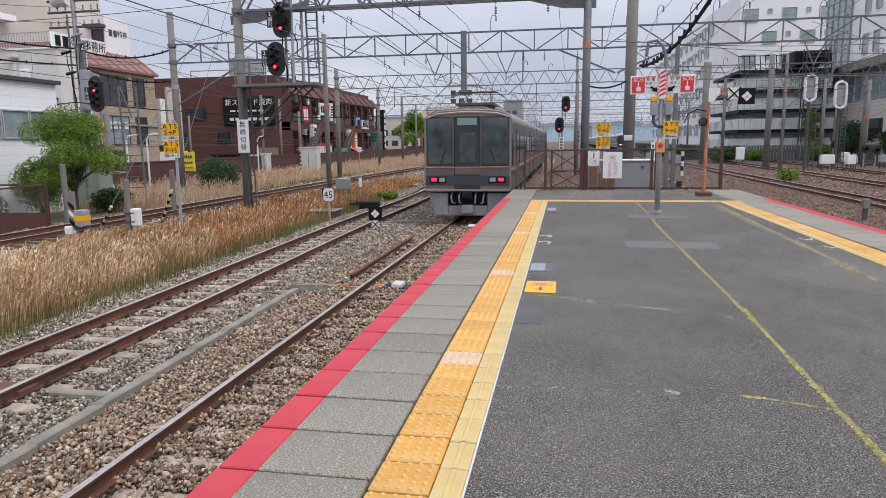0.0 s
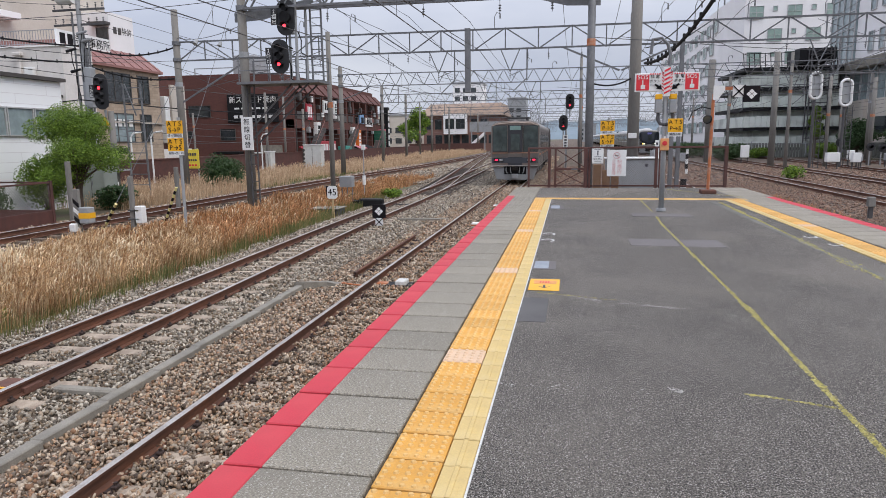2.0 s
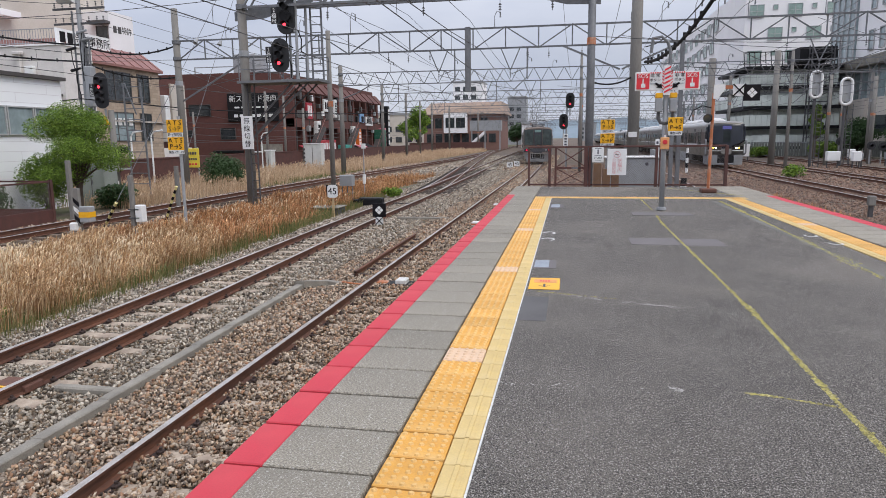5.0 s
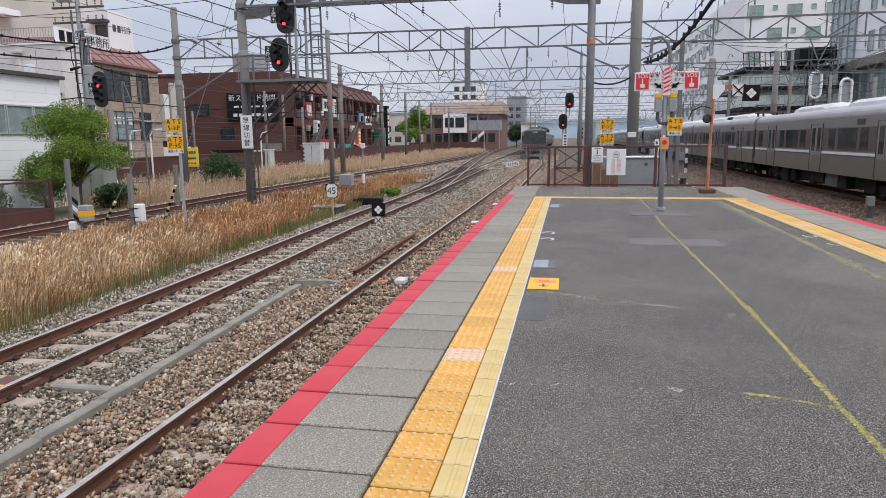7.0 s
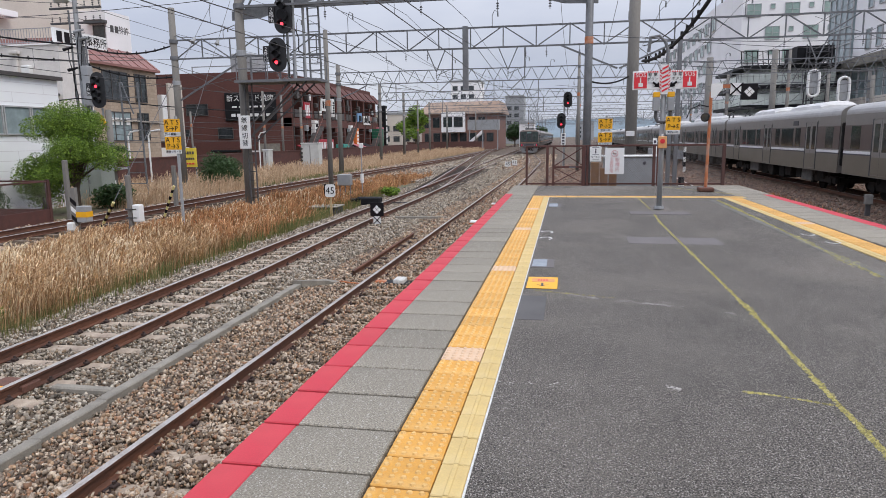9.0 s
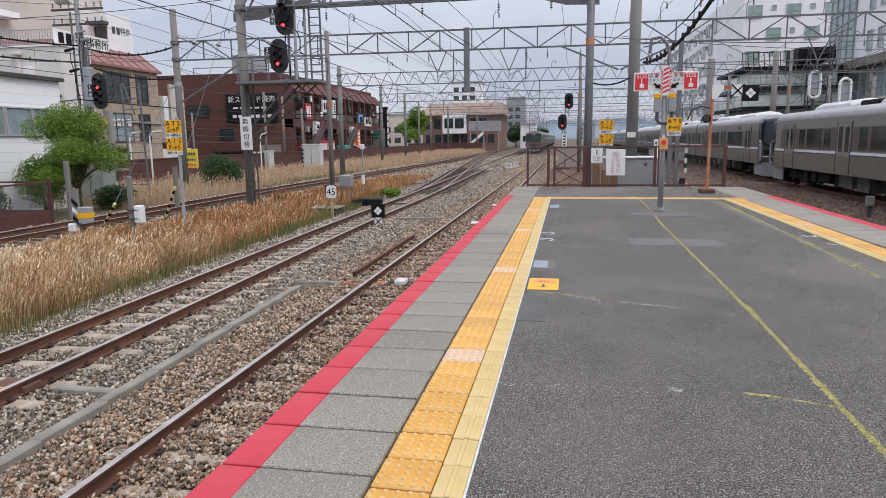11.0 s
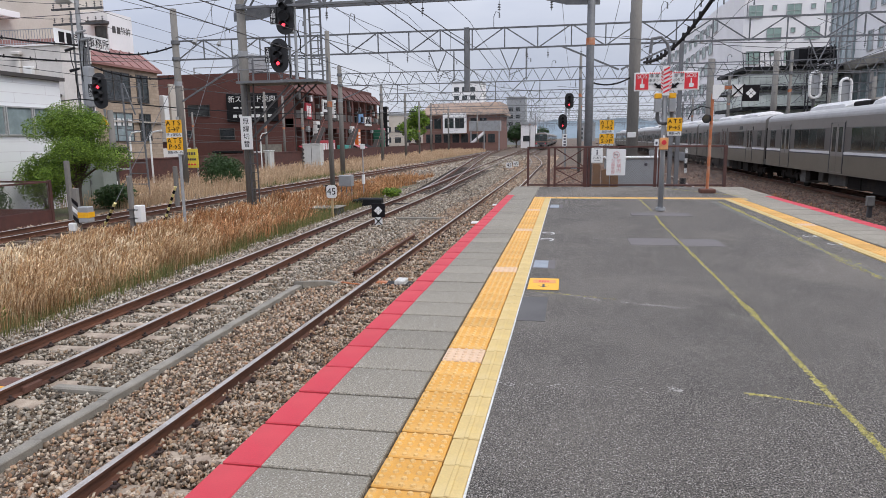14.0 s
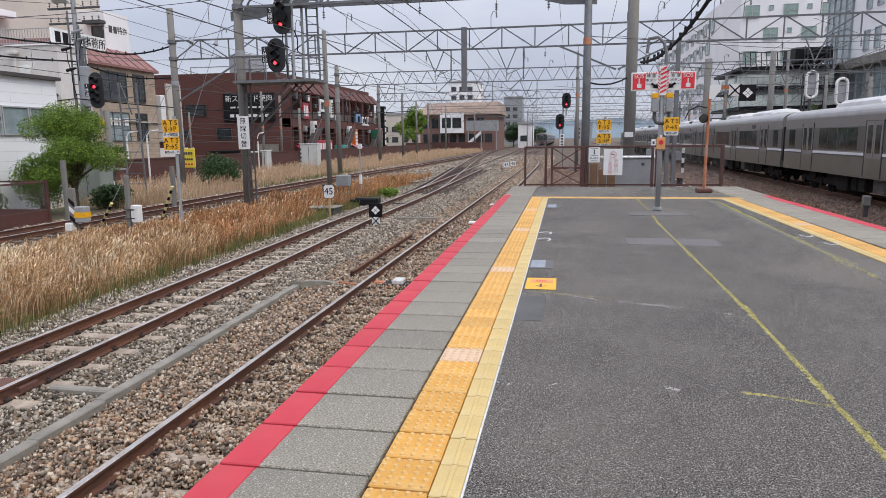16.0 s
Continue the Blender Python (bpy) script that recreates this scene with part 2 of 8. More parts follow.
M_MOSS = islands("moss", [(0.26, 0.22, 0.06), (0.48, 0.42, 0.13), (0.34, 0.31, 0.1), (0.15, 0.13, 0.06), (0.6, 0.54, 0.25)])
M_CONC = material("grey_concrete", (0.30, 0.275, 0.23), (0.17, 0.155, 0.13), 0.9, 0, 3, 70, 0.3, 0.01, (0.14, 0.13, 0.115), 0.6)
M_POLE = material("pole_concrete", (0.23, 0.217, 0.197), (0.16, 0.152, 0.14), 0.85, 0, 2, 50, 0.2, 0.006, (0.16, 0.14, 0.12), 0.5, (1, 1, 0.15))
M_STEEL = material("galvanised_steel", (0.2, 0.205, 0.215), (0.12, 0.123, 0.13), 0.6, 0.2, 3, 40, 0.05, 0.003)
M_DARKSTEEL = material("weathered_steel", (0.11, 0.11, 0.115), (0.07, 0.065, 0.065), 0.7, 0.3, 4, 40, 0.1, 0.003)
M_RUST = material("rusty_steel", (0.17, 0.075, 0.05), (0.09, 0.045, 0.035), 0.85, 0.1, 8, 70, 0.3, 0.006, (0.07, 0.035, 0.03), 0.6)
M_RAILTOP = material("worn_rail_top", (0.6, 0.57, 0.54), (0.36, 0.31, 0.27), 0.38, 0.7, 5, 60, 0.05, 0.002)
M_RAIL = material("rail_rust", (0.165, 0.066, 0.034), (0.07, 0.03, 0.019), 0.8, 0.1, 6, 60, 0.25, 0.004, (0.05, 0.03, 0.027), 0.5, (1, 0.2, 1))
M_SLEEPER = material("sleeper_concrete", (0.55, 0.46, 0.36), (0.33, 0.265, 0.2), 0.92, 0, 4, 70, 0.3, 0.008, (0.17, 0.12, 0.09), 0.7, spread=0.15)
speckle(M_SLAB, 160, (0.46, 0.44, 0.4), 0.15)
M_BED = material("ballast_bed", (0.17, 0.125, 0.09), (0.035, 0.025, 0.018), 0.95, 0, 1.1, 26, 1.0, 0.05, (0.15, 0.105, 0.075), 0.6)
M_SOIL = material("dry_soil", (0.16, 0.125, 0.08), (0.08, 0.065, 0.04), 0.95, 0, 0.8, 18, 0.9, 0.05, (0.10, 0.12, 0.04), 0.7)
M_BLACK = material("black_paint", (0.012, 0.012, 0.014), (0.008, 0.008, 0.009), 0.6, 0, 5, 40, 0.05, 0.003, spec=0.25)
M_GREY = material("grey_paint", (0.34, 0.35, 0.36), (0.27, 0.28, 0.29), 0.5, 0, 3, 40, 0.05, 0.003, (0.2, 0.19, 0.17), 0.4)
M_WPAINT = material("white_enamel", (0.80, 0.80, 0.79), (0.7, 0.7, 0.69), 0.5, 0, 2, 30, 0.04, 0.003, (0.55, 0.53, 0.5), 0.3)
M_SIGNYEL = material("sign_yellow", (0.86, 0.43, 0.01), (0.8, 0.4, 0.01), 0.45, 0, 2, 30, 0.02, 0.002)
M_SIGNBLACK = material("sign_black", (0.014, 0.012, 0.014), None, 0.7, 0, 2, 30, 0, spec=0.15)
M_SIGNRED = material("sign_red", (0.70, 0.03, 0.045), (0.62, 0.03, 0.04), 0.45, 0, 2, 30, 0.02, 0.002)
M_BROWN = material("brown_fence_paint", (0.12, 0.045, 0.035), (0.075, 0.032, 0.028), 0.7, 0, 5, 60, 0.15, 0.004, (0.06, 0.03, 0.025), 0.6)
M_ORANGE = material("orange_flaking_paint", (0.52, 0.17, 0.06), (0.34, 0.12, 0.06), 0.75, 0, 9, 60, 0.3, 0.005, (0.45, 0.36, 0.29), 0.7)
M_GLASS = glassy("dark_glass", (0.05, 0.06, 0.065))
# pale blue tint stands in for sky mirrored by the panes
M_GLASSB = glassy("sky_tinted_glass", (0.3, 0.37, 0.38), 0.1, 0.6)
M_REDLED = material("red_lamp", (1.0, 0.03, 0.05), (1.0, 0.03, 0.05), 0.4, 0, 1, 2, 0, glow=4.0)
M_TAIL = material("tail_lamp", (1.0, 0.02, 0.08), (1.0, 0.02, 0.08), 0.4, 0, 1, 2, 0, glow=1.6)

# ---- ground, platform, tracks ----
def lerp(a, b, t):
    return a + (b - a) * t


def ease(t):
    t = max(0.0, min(1.0, t))
    return t * t * (3 - 2 * t)


def line_a(y):
    """Centre of the platform track: straight, then over the crossing to its neighbour."""
    return -3.22 - 3.1 * ease((y - 66) / 56)


def line_b(y):
    return -6.72 - 0.45 * ease((y - 5) / 20) - 0.0245 * min(max(0.0, y - 30), 130)


def line_c(y):
    return -16.75 + 1.6 * ease((y - 30) / 60) - 2.5 * ease((y - 100) / 140)


def line_bc(y):
    """Turnout from the second track over to the third."""
    u = math.sqrt(max(0.0, y - 34) ** 2 + 25) - 5
    return line_b(y) - 0.0735 * u + 0.00012 * u * u


def line_d(y):
    return 12.2


def line_e(y):
    return 16.9 + 0.02 * (y - 30)


def line_f(y):
    return 21.4 + 0.04 * (y - 30)


def line_g(y):
    return 26.5 + 0.06 * (y - 30)


def line_s(y):
    return 5.6 + 0.03 * (y - 30)


RAIL_L, RAIL_R = -1.10, -0.90


def ground_z(x, y):
    left = -1.30 - 0.12 * ease((-8.2 - x) / 1.2)
    right = -1.08
    z = lerp(left, right, ease((x - 1.5) / 5.0))
    return z


def build_ground():
    xs = [-1500, -400, -120, -60, -40] + [-30 + i for i in range(71)] + [50, 70, 140, 400, 1500]
    ys = [-600, -180, -60, -20] + [i * 1.5 for i in range(0, 60)] + [95 + 10 * i for i in range(20)] + [350, 600, 1200, 2500]
    g = Geo()
    vs = [(x, y, ground_z(x, y) + (0.02 * noise.noise(Vector((x, y, 0))) if abs(x) < 50 else 0)) for y in ys for x in xs]
    n = len(xs)
    fs = [(j * n + i, j * n + i + 1, (j + 1) * n + i + 1, (j + 1) * n + i) for j in range(len(ys) - 1) for i in range(n - 1)]
    slot = [1 if ((xs[i] < -8.5 and not (xs[i] > -20 and ys[j] > 44)) or xs[i] > 32) else 0 for j in range(len(ys) - 1) for i in range(n - 1)]
    g.v, g.f, g.m = vs, fs, slot
    me = smooth(g.mesh("ground", M_BED, M_SOIL))
    solo("ground", me, None, "rusty brown ballast bed with dry soil beside it", "ground", kind="structure")


build_ground()

PX0, PXR, PXG, PXY, PXC = -1.688, -1.477, -0.884, -0.584, -0.435
RX0, RX1, RX2, RX3, RX4 = 3.93, 4.08, 4.38, 5.17, 5.40
PY0, PY1, PYL = -3.0, 22.1, 18.25

platform = thing("platform", "asphalt-topped railway platform with concrete edge slabs", "platform", kind="structure")
g = Geo()
g.box(PX0 + 0.12, RX4 - 0.12, PY0, PY1, -1.5, -0.075)
part("platform_wall", g, M_CONC, platform, "weathered concrete platform wall")
g = Geo()
g.box(PXC + 0.012, RX0, PY0, PYL - 0.42, -0.07, 0.0)
g.box(PXG, RX3 - 0.3, PYL + 0.02, PY1, -0.07, -0.002)
part("asphalt", g, M_ASPHALT, platform, "dark grey coarse worn asphalt")
g = Geo()
g.box(PXC, PXC + 0.011, PY0, PYL - 0.4, -0.05, 0.003)
part("edge_line", g, M_WHITE, platform, "thin white painted line")


def slab_mesh(flip):
    g = Geo()
    h = 0.231
    if flip:
        g.box(RX2, RX3, -h, h, -0.075, 0.0, 0, 0.006)
        g.box(RX3, RX4, -h, h, -0.075, 0.0, 1, 0.006)
    else:
        g.box(PXR, PXG - 0.012, -h, h, -0.075, 0.0, 0, 0.006)
        g.box(PX0, PXR, -h, h, -0.075, 0.0, 1, 0.006)
    return g.mesh("edge_slab", M_SLAB, M_RED)


slab_l, slab_r = slab_mesh(False), slab_mesh(True)
y = -2.75
while y < 18.8:
    part("edge_slab", slab_l, None, platform, m=pose(0, y, random.uniform(-0.003, 0.003)))
    part("edge_slab", slab_r, None, platform, m=pose(0.012 * (18.5 - y), y, random.uniform(-0.003, 0.003)))
    y += 0.4865
g = Geo()
g.box(PX0, PXG - 0.012, -0.236, 0.236, -0.075, 0.0, 0, 0.006)
plain_slab = g.mesh("edge_slab", M_SLAB)
g = Geo()
g.box(RX2, RX4, -0.236, 0.236, -0.075, 0.0, 0, 0.006)
plain_slab_r = g.mesh("edge_slab", M_SLAB)
while y < PY1:
    part("edge_slab", plain_slab, None, platform, m=pose(0, y, 0))
    part("edge_slab", plain_slab_r, None, platform, m=pose(0, y, 0))
    y += 0.4865


def tile_mesh(mat, worn):
    g = Geo()
    g.box(-0.145, 0.145, -0.141, 0.141, -0.07, 0.002, 0, 0.006)
    for i in range(5):
        for j in range(5):
            x, yy = -0.116 + 0.058 * i, -0.116 + 0.058 * j
            g.cyl((x, yy, 0.001), (x, yy, 0.011), 0.0175, 8, 0.011, 1)
    return g.mesh("tactile_tile", mat, worn)


def strip_mesh():
    g = Geo()
    g.box(-0.073, 0.073, -0.1455, 0.1455, -0.07, 0.002, 0, 0.005)
    g.box(-0.012, 0.014, -0.146, 0.146, 0.001, 0.007, 0, 0.003)
    g.box(0.036, 0.039, -0.146, 0.146, 0.001, 0.0035)
    return g.mesh("cream_tile", M_CREAM)


tile_y, tile_p, tile_c = tile_mesh(M_YEL, M_YELDOT), tile_mesh(M_PALE, M_PALE), strip_mesh()
y, k = 2.7457 - 0.3 * 12, -12
while y < PYL - 0.3:
    pale = k in (6, 17, 29, 40)
    part("tactile_tile", tile_p if pale else tile_y, None, platform, m=pose((PXG + PXY) / 2, y + 0.15, random.uniform(-0.002, 0.002), 0, 0, random.uniform(-0.4, 0.4)))
    part("cream_tile", tile_c, None, platform, m=pose((PXY + PXC) / 2, y + 0.11, random.uniform(-0.002, 0.002), 0, 0, random.uniform(-0.3, 0.3)))
    ox = 0.012 * (18.5 - y)
    part("tactile_tile", tile_p if k in (13, 33) else tile_y, None, platform, m=pose((RX1 + RX2) / 2 + ox * 0.35, y + 0.15, 0.0))
    part("cream_tile", tile_c, None, platform, m=pose((RX0 + RX1) / 2 + ox * 0.35, y + 0.11, 0.0, 0, 0, 180))
    y, k = y + 0.3, k + 1
x = PXG + 0.15
while x < RX2:
    part("tactile_tile", tile_y, None, platform, m=pose(x, PYL - 0.13, 0))
    part("cream_tile", tile_c, None, platform, m=pose(x, PYL - 0.35, 0, 0, 0, 90))
    x += 0.3


# worn lines, patches and notices on the asphalt
def flat(x0, x1, y0, y1, z=0.004):
    g = Geo()
    g.box(x0, x1, y0, y1, -0.01, z, 0, 0.002)
    return g


part("asphalt_patch", flat(0.95, 1.66, 10.12, 10.8), M_PATCH, platform)
part("asphalt_patch", flat(1.72, 2.3, 10.1, 10.8, 0.003), M_PATCH, platform)
part("asphalt_patch", flat(1.32, 2.5, 13.95, 14.5, 0.008), M_PATCH, platform, "raised asphalt footing of a pole")
part("asphalt_patch", flat(-0.425, -0.17, 5.7, 6.6), material("smooth_tar", (0.11, 0.104, 0.102), (0.08, 0.076, 0.075), 0.8, 0, 3, 90, 0.1, 0.004), platform)
part("joint_line", flat(3.46, 3.58, 3.0, 17.3, 0.003), material("grey_joint", (0.19, 0.185, 0.16), (0.075, 0.072, 0.066), 0.9, 0, 2.5, 80, 0.3, 0.006), platform, "pale filled joint in the asphalt")

sticker = thing("floor_notice", "yellow and orange waiting-place notice stuck on the asphalt", "floor sign", pose(-0.235, 7.22, 0.004))
g = Geo()
g.box(-0.165, 0.165, -0.29, 0.29, 0, 0.003, 0, 0.002)
part("sheet", g, M_SIGNYEL, sticker)
g = Geo()
g.box(-0.12, 0.13, 0.03, 0.2, 0.003, 0.005)
part("panel", g, material("notice_orange", (0.8, 0.36, 0.13), None, 0.6, 0, 3, 40, 0), sticker, "faded orange panel")
for i in range(4):
    g = Geo()
    g.box(-0.055 + 0.03 * i, -0.037 + 0.03 * i, 0.08, 0.15, 0.005, 0.007)
    part("bar", g, M_SIGNRED, sticker)
g = Geo()
g.add([(-0.075, -0.1, 0.0055), (0, -0.19, 0.0055), (0.075, -0.1, 0.0055), (0, -0.15, 0.0055)], [(0, 1, 3), (1, 2, 3)])
g.box(-0.012, 0.012, -0.15, -0.03, 0.003, 0.0055)
part("arrow", g, M_DARKSTEEL, sticker, "dark arrow")
for (x, y, sx, sy) in ((-0.31, 8.4, 0.09, 0.24), (-0.28, 15.75, 0.1, 0.35)):
    st = thing("faded_notice", "faded pale blue notice stuck on the asphalt", "floor sign", pose(x, y, 0.003))
    g = Geo()
    g.box(-sx, sx, -sy, sy, 0, 0.003)
    part("sheet", g, material("faded_blue", (0.3, 0.34, 0.38), (0.2, 0.22, 0.25), 0.6, 0, 5, 50, 0), st)
    g = Geo()
    g.box(-sx - 0.02, sx + 0.09, -sy - 0.06, sy + 0.04, -0.001, 0.001)
    part("backing", g, M_PATCH, st)


def moss_line(pts, width, n, seed):
    """A broken seam of moss tufts along a crack."""
    rnd = random.Random(seed)
    g = Geo()
    for i in range(n):
        t = rnd.random() * (len(pts) - 1)
        a, b = pts[int(t)], pts[min(int(t) + 1, len(pts) - 1)]
        f = t - int(t)
        w = abs(noise.noise(Vector((t * 3.1, seed, 0)))) * 1.6 + 0.25
        x = lerp(a[0], b[0], f) + rnd.gauss(0, width * w * 0.4)
        y = lerp(a[1], b[1], f) + rnd.gauss(0, width * w * 0.4)
        r = rnd.uniform(0.005, 0.014)
        h = rnd.uniform(0.003, 0.010)
        g.add([(x - r, y - r, 0), (x + r, y - r * rnd.random(), 0), (x + r * 0.7, y + r, 0), (x - r, y + r, 0), (x, y, h)], [(0, 1, 4), (1, 2, 4), (2, 3, 4), (3, 0, 4)])
    return solo("moss", g, M_MOSS, "yellow-green moss growing along a crack in the asphalt", "moss", kind="stuff")


moss_line([(1.6, 2.6), (1.61, 3.5), (1.62, 4.06), (1.68, 6.16), (1.7, 9), (1.73, 12.8), (1.8, 14.3)], 0.042, 4200, 1)
moss_line([(1.82, 15.0), (1.85, 18.0)], 0.02, 600, 2)
moss_line([(1.62, 4.06), (1.3, 4.18), (1.12, 4.22)], 0.016, 120, 3)
moss_line([(3.68, 17.2), (3.6, 13), (3.48, 8)], 0.09, 2600, 4)
moss_line([(-0.3, 6.85), (0.5, 6.62)], 0.012, 40, 5)
moss_line([(3.0, 21.5), (4.6, 18.8)], 0.05, 500, 6)


def painted_loop(x, y, r, turn):
    """A worn white painted hook-shaped mark."""
    g = Geo()
    for i in range(14):
        a0, a1 = math.radians(turn + 17 * i), math.radians(turn + 17 * (i + 1))
        g.add([(x + rr * math.cos(a), y + 1.5 * rr * math.sin(a), 0.004) for a, rr in ((a0, r), (a1, r), (a1, r * 0.72), (a0, r * 0.72))], [(0, 1, 2, 3)])
    solo("painted_mark", g, M_WHITE, "worn white painted hook mark on the asphalt", "paint marks")


painted_loop(3.82, 11.35, 0.1, 150)
painted_loop(3.9, 10.55, 0.1, 160)
painted_loop(-0.3, 11.2, 0.11, -60)
painted_loop(-0.3, 10.5, 0.11, -60)


def scuffs():
    rnd = random.Random(8)
    g = Geo()
    for (x0, y0, x1, y1, n) in ((-0.43, 4.15, 0.55, 4.2, 40), (0.0, 6.75, 0.35, 6.55, 60), (0.55, 6.5, 1.1, 6.35, 90), (0.45, 10.75, 0.95, 10.75, 50), (-0.44, 11.3, -0.26, 11.2, 60), (-0.44, 10.5, -0.26, 10.6, 60), (3.86, 11.3, 4.0, 11.2, 60), (3.9, 10.7, 4.07, 10.6, 70), (3.88, 16.4, 3.95, 14.7, 150), (-0.42, 6.45, -0.25, 6.4, 40), (-0.4, 5.85, -0.22, 5.8, 60), (1.45, 6.18, 1.5, 6.16, 20), (0.66, 4.22, 0.75, 4.2, 30)):
        for i in range(n):
            t = rnd.random()
            x, y, r = lerp(x0, x1, t) + rnd.gauss(0, 0.012), lerp(y0, y1, t) + rnd.gauss(0, 0.02), rnd.uniform(0.002, 0.011)
            g.add([(x - r, y, 0.0015), (x, y - r, 0.0015), (x + r * 1.4, y, 0.0015), (x, y + r, 0.0015)], [(0, 1, 2, 3)])
    for i in range(26000):
        y = 2.4 + 15 * rnd.random() ** 1.6
        x = rnd.uniform(-0.42, 3.9)
        r = rnd.uniform(0.0015, 0.0045) * (0.7 + y / 12)
        g.add([(x - r, y, 0.0018), (x, y - r, 0.0018), (x + r, y, 0.0018), (x, y + r, 0.0018)], [(0, 1, 2, 3)])
    solo("paint_scuffs", g, material("scuff_white", (0.5, 0.475, 0.44), (0.3, 0.285, 0.265), 0.85, 0, 9, 60, 0), "worn white paint flecks on the asphalt", "paint marks", kind="stuff")
    g = Geo()
    for i in range(30000):
        y = 2.4 + 15.3 * rnd.random() ** 1.5
        x = rnd.uniform(-0.41, 3.9)
        r = rnd.uniform(0.002, 0.006) * (0.7 + y / 10)
        g.add([(x - r, y, 0.0014), (x, y - r, 0.0014), (x + r, y, 0.0014), (x, y + r, 0.0014)], [(0, 1, 2, 3)])
    solo("asphalt_chips", g, material("dark_chip", (0.035, 0.032, 0.03), (0.02, 0.018, 0.017), 0.9, 0, 9, 60, 0), "dark stone chips worn bare in the asphalt", "stone chips", kind="stuff")


scuffs()


# tracks
def rail_rings(line, off, z, ys):
    prof = [(-0.0635, -0.153), (0.0635, -0.153), (0.0635, -0.142), (0.012, -0.125), (0.009, -0.045), (0.0325, -0.032), (0.0325, -0.006), (0.026, 0), (-0.026, 0), (-0.0325, -0.006), (-0.0325, -0.032), (-0.009, -0.045), (-0.012, -0.125), (-0.0635, -0.142)]
    rings = []
    for y in ys:
        d = (line(y + 0.5) - line(y - 0.5))
        x = line(y) + off * math.sqrt(1 + d * d)
        rings.append([(x + px, y, z + pz) for px, pz in prof])
    return rings


def rail_geo(line, off, z, ys):
    rings, g = rail_rings(line, off, z, ys), Geo()
    n = len(rings[0])
    for ring in rings:
        g.v += ring
    for i in range(len(rings) - 1):
        for k in range(n):
            a, b = i * n + k, i * n + (k + 1) % n
            g.f.append((a, b, b + n, a + n))
            g.m.append(1 if k in (6, 7, 8) else 0)
    return g


def sleeper_geo():
    g = Geo()
    g.box(-1.0, 1.0, -0.115, 0.115, -0.36, -0.168, 0, 0.012)
    for o in (-0.5335, 0.5335):
        g.box(o - 0.1, o + 0.1, -0.07, 0.07, -0.168, -0.15, 1)
        for sgn in (-1, 1):
            g.box(o + sgn * 0.095 - 0.03, o + sgn * 0.095 + 0.03, -0.035, 0.035, -0.15, -0.115, 1, 0.01)
            g.cyl((o + sgn * 0.1, 0, -0.12), (o + sgn * 0.1, 0, -0.09), 0.017, 6, None, 1)
    return g


M_SLEEPFAR = material("stained_sleeper", (0.19, 0.14, 0.105), (0.11, 0.08, 0.06), 0.92, 0, 4, 70, 0.3, 0.008)
M_CLIP = material("clip_rust", (0.06, 0.035, 0.03), (0.035, 0.025, 0.022), 0.85, 0.1, 8, 60, 0.2, 0.003)
SLEEPER = sleeper_geo().mesh("sleeper", M_SLEEPER, M_CLIP)


def railway(name, label, line, z, y0, y1, near=0.0):
    """A track with two rails; sleepers up to 'near' are single pieces, the rest one mesh."""
    tr = thing(name, label, "railway track", kind="structure")
    ys = [y0 + i * 2.0 for i in range(int((min(y1, 260) - y0) / 2) + 1)] + ([y1] if y1 > 260 else [])
    for o in (-0.5335 - 0.0325, 0.5335 + 0.0325):
        part("rail", rail_geo(line, o, z, ys), (M_RAIL, M_RAILTOP), tr, "rust-brown steel rail with a polished top")
    y, far = y0 + 0.3, Geo()
    while y < min(y1, 150):
        turn = math.degrees(math.atan(line(y - 0.5) - line(y + 0.5)))
        if y < near:
            part("sleeper", SLEEPER, None, tr, m=pose(line(y), y, z + random.uniform(-0.008, 0.006), 0, 0, turn + random.uniform(-0.6, 0.6)))
        else:
            far.box(line(y) - 1.0, line(y) + 1.0, y - 0.11, y + 0.11, z - 0.3, z - 0.165)
        y += 0.62
    if far.v:
        part("sleepers", far, M_SLEEPFAR, tr, "row of brown-stained sleepers", kind="stuff")
    return tr


railway("track_platform", "rusty rails on concrete sleepers beside the platform", line_a, RAIL_L, -30.5, 320, 60)
railway("track_second", "rusty rails on concrete sleepers in grey ballast", line_b, RAIL_L, -29.0, 320, 62)
railway("track_third", "rusty rails behind a strip of dry grass", line_c, RAIL_L, 6.0, 320, 0)
railway("track_turnout", "rails of a turnout crossing to the next track", line_bc, RAIL_L + 0.004, 36, 146, 0)
M_TIMBER = material("dark_timber", (0.07, 0.05, 0.038), (0.035, 0.026, 0.02), 0.85, 0, 4, 40, 0.2, 0.006)
turnout = thing("turnout", "dark timbers and switch rails of a turnout", "railway turnout", kind="structure")
for k in range(52):
    y = 34.2 + 0.62 * k
    part("timber", Geo().box(line_bc(y) - 1.15, line_b(y) + 1.15, y - 0.11, y + 0.11, RAIL_L - 0.3, RAIL_L - 0.135), M_TIMBER, turnout)
for ln, o in ((line_b, -0.47), (line_b, 0.47), (line_bc, -0.46), (line_bc, 0.46)):
    part("check_rail", rail_geo(ln, o, RAIL_L - 0.01, [37 + 2.0 * i for i in range(13)]), (M_RAIL, M_RAIL), turnout, "dark rusty check rail")
railway("track_right", "rusty rails in brown ballast", line_d, RAIL_R, -160, 320, 0)
railway("track_right_outer", "rusty rails in brown ballast", line_e, RAIL_R, 10.0, 320, 0)
railway("track_right_far", "rusty rails in brown ballast", line_f, RAIL_R, 14.0, 320, 0)
railway("track_yard", "rusty rails in brown ballast near a fence", line_g, RAIL_R, 20.0, 320, 0)
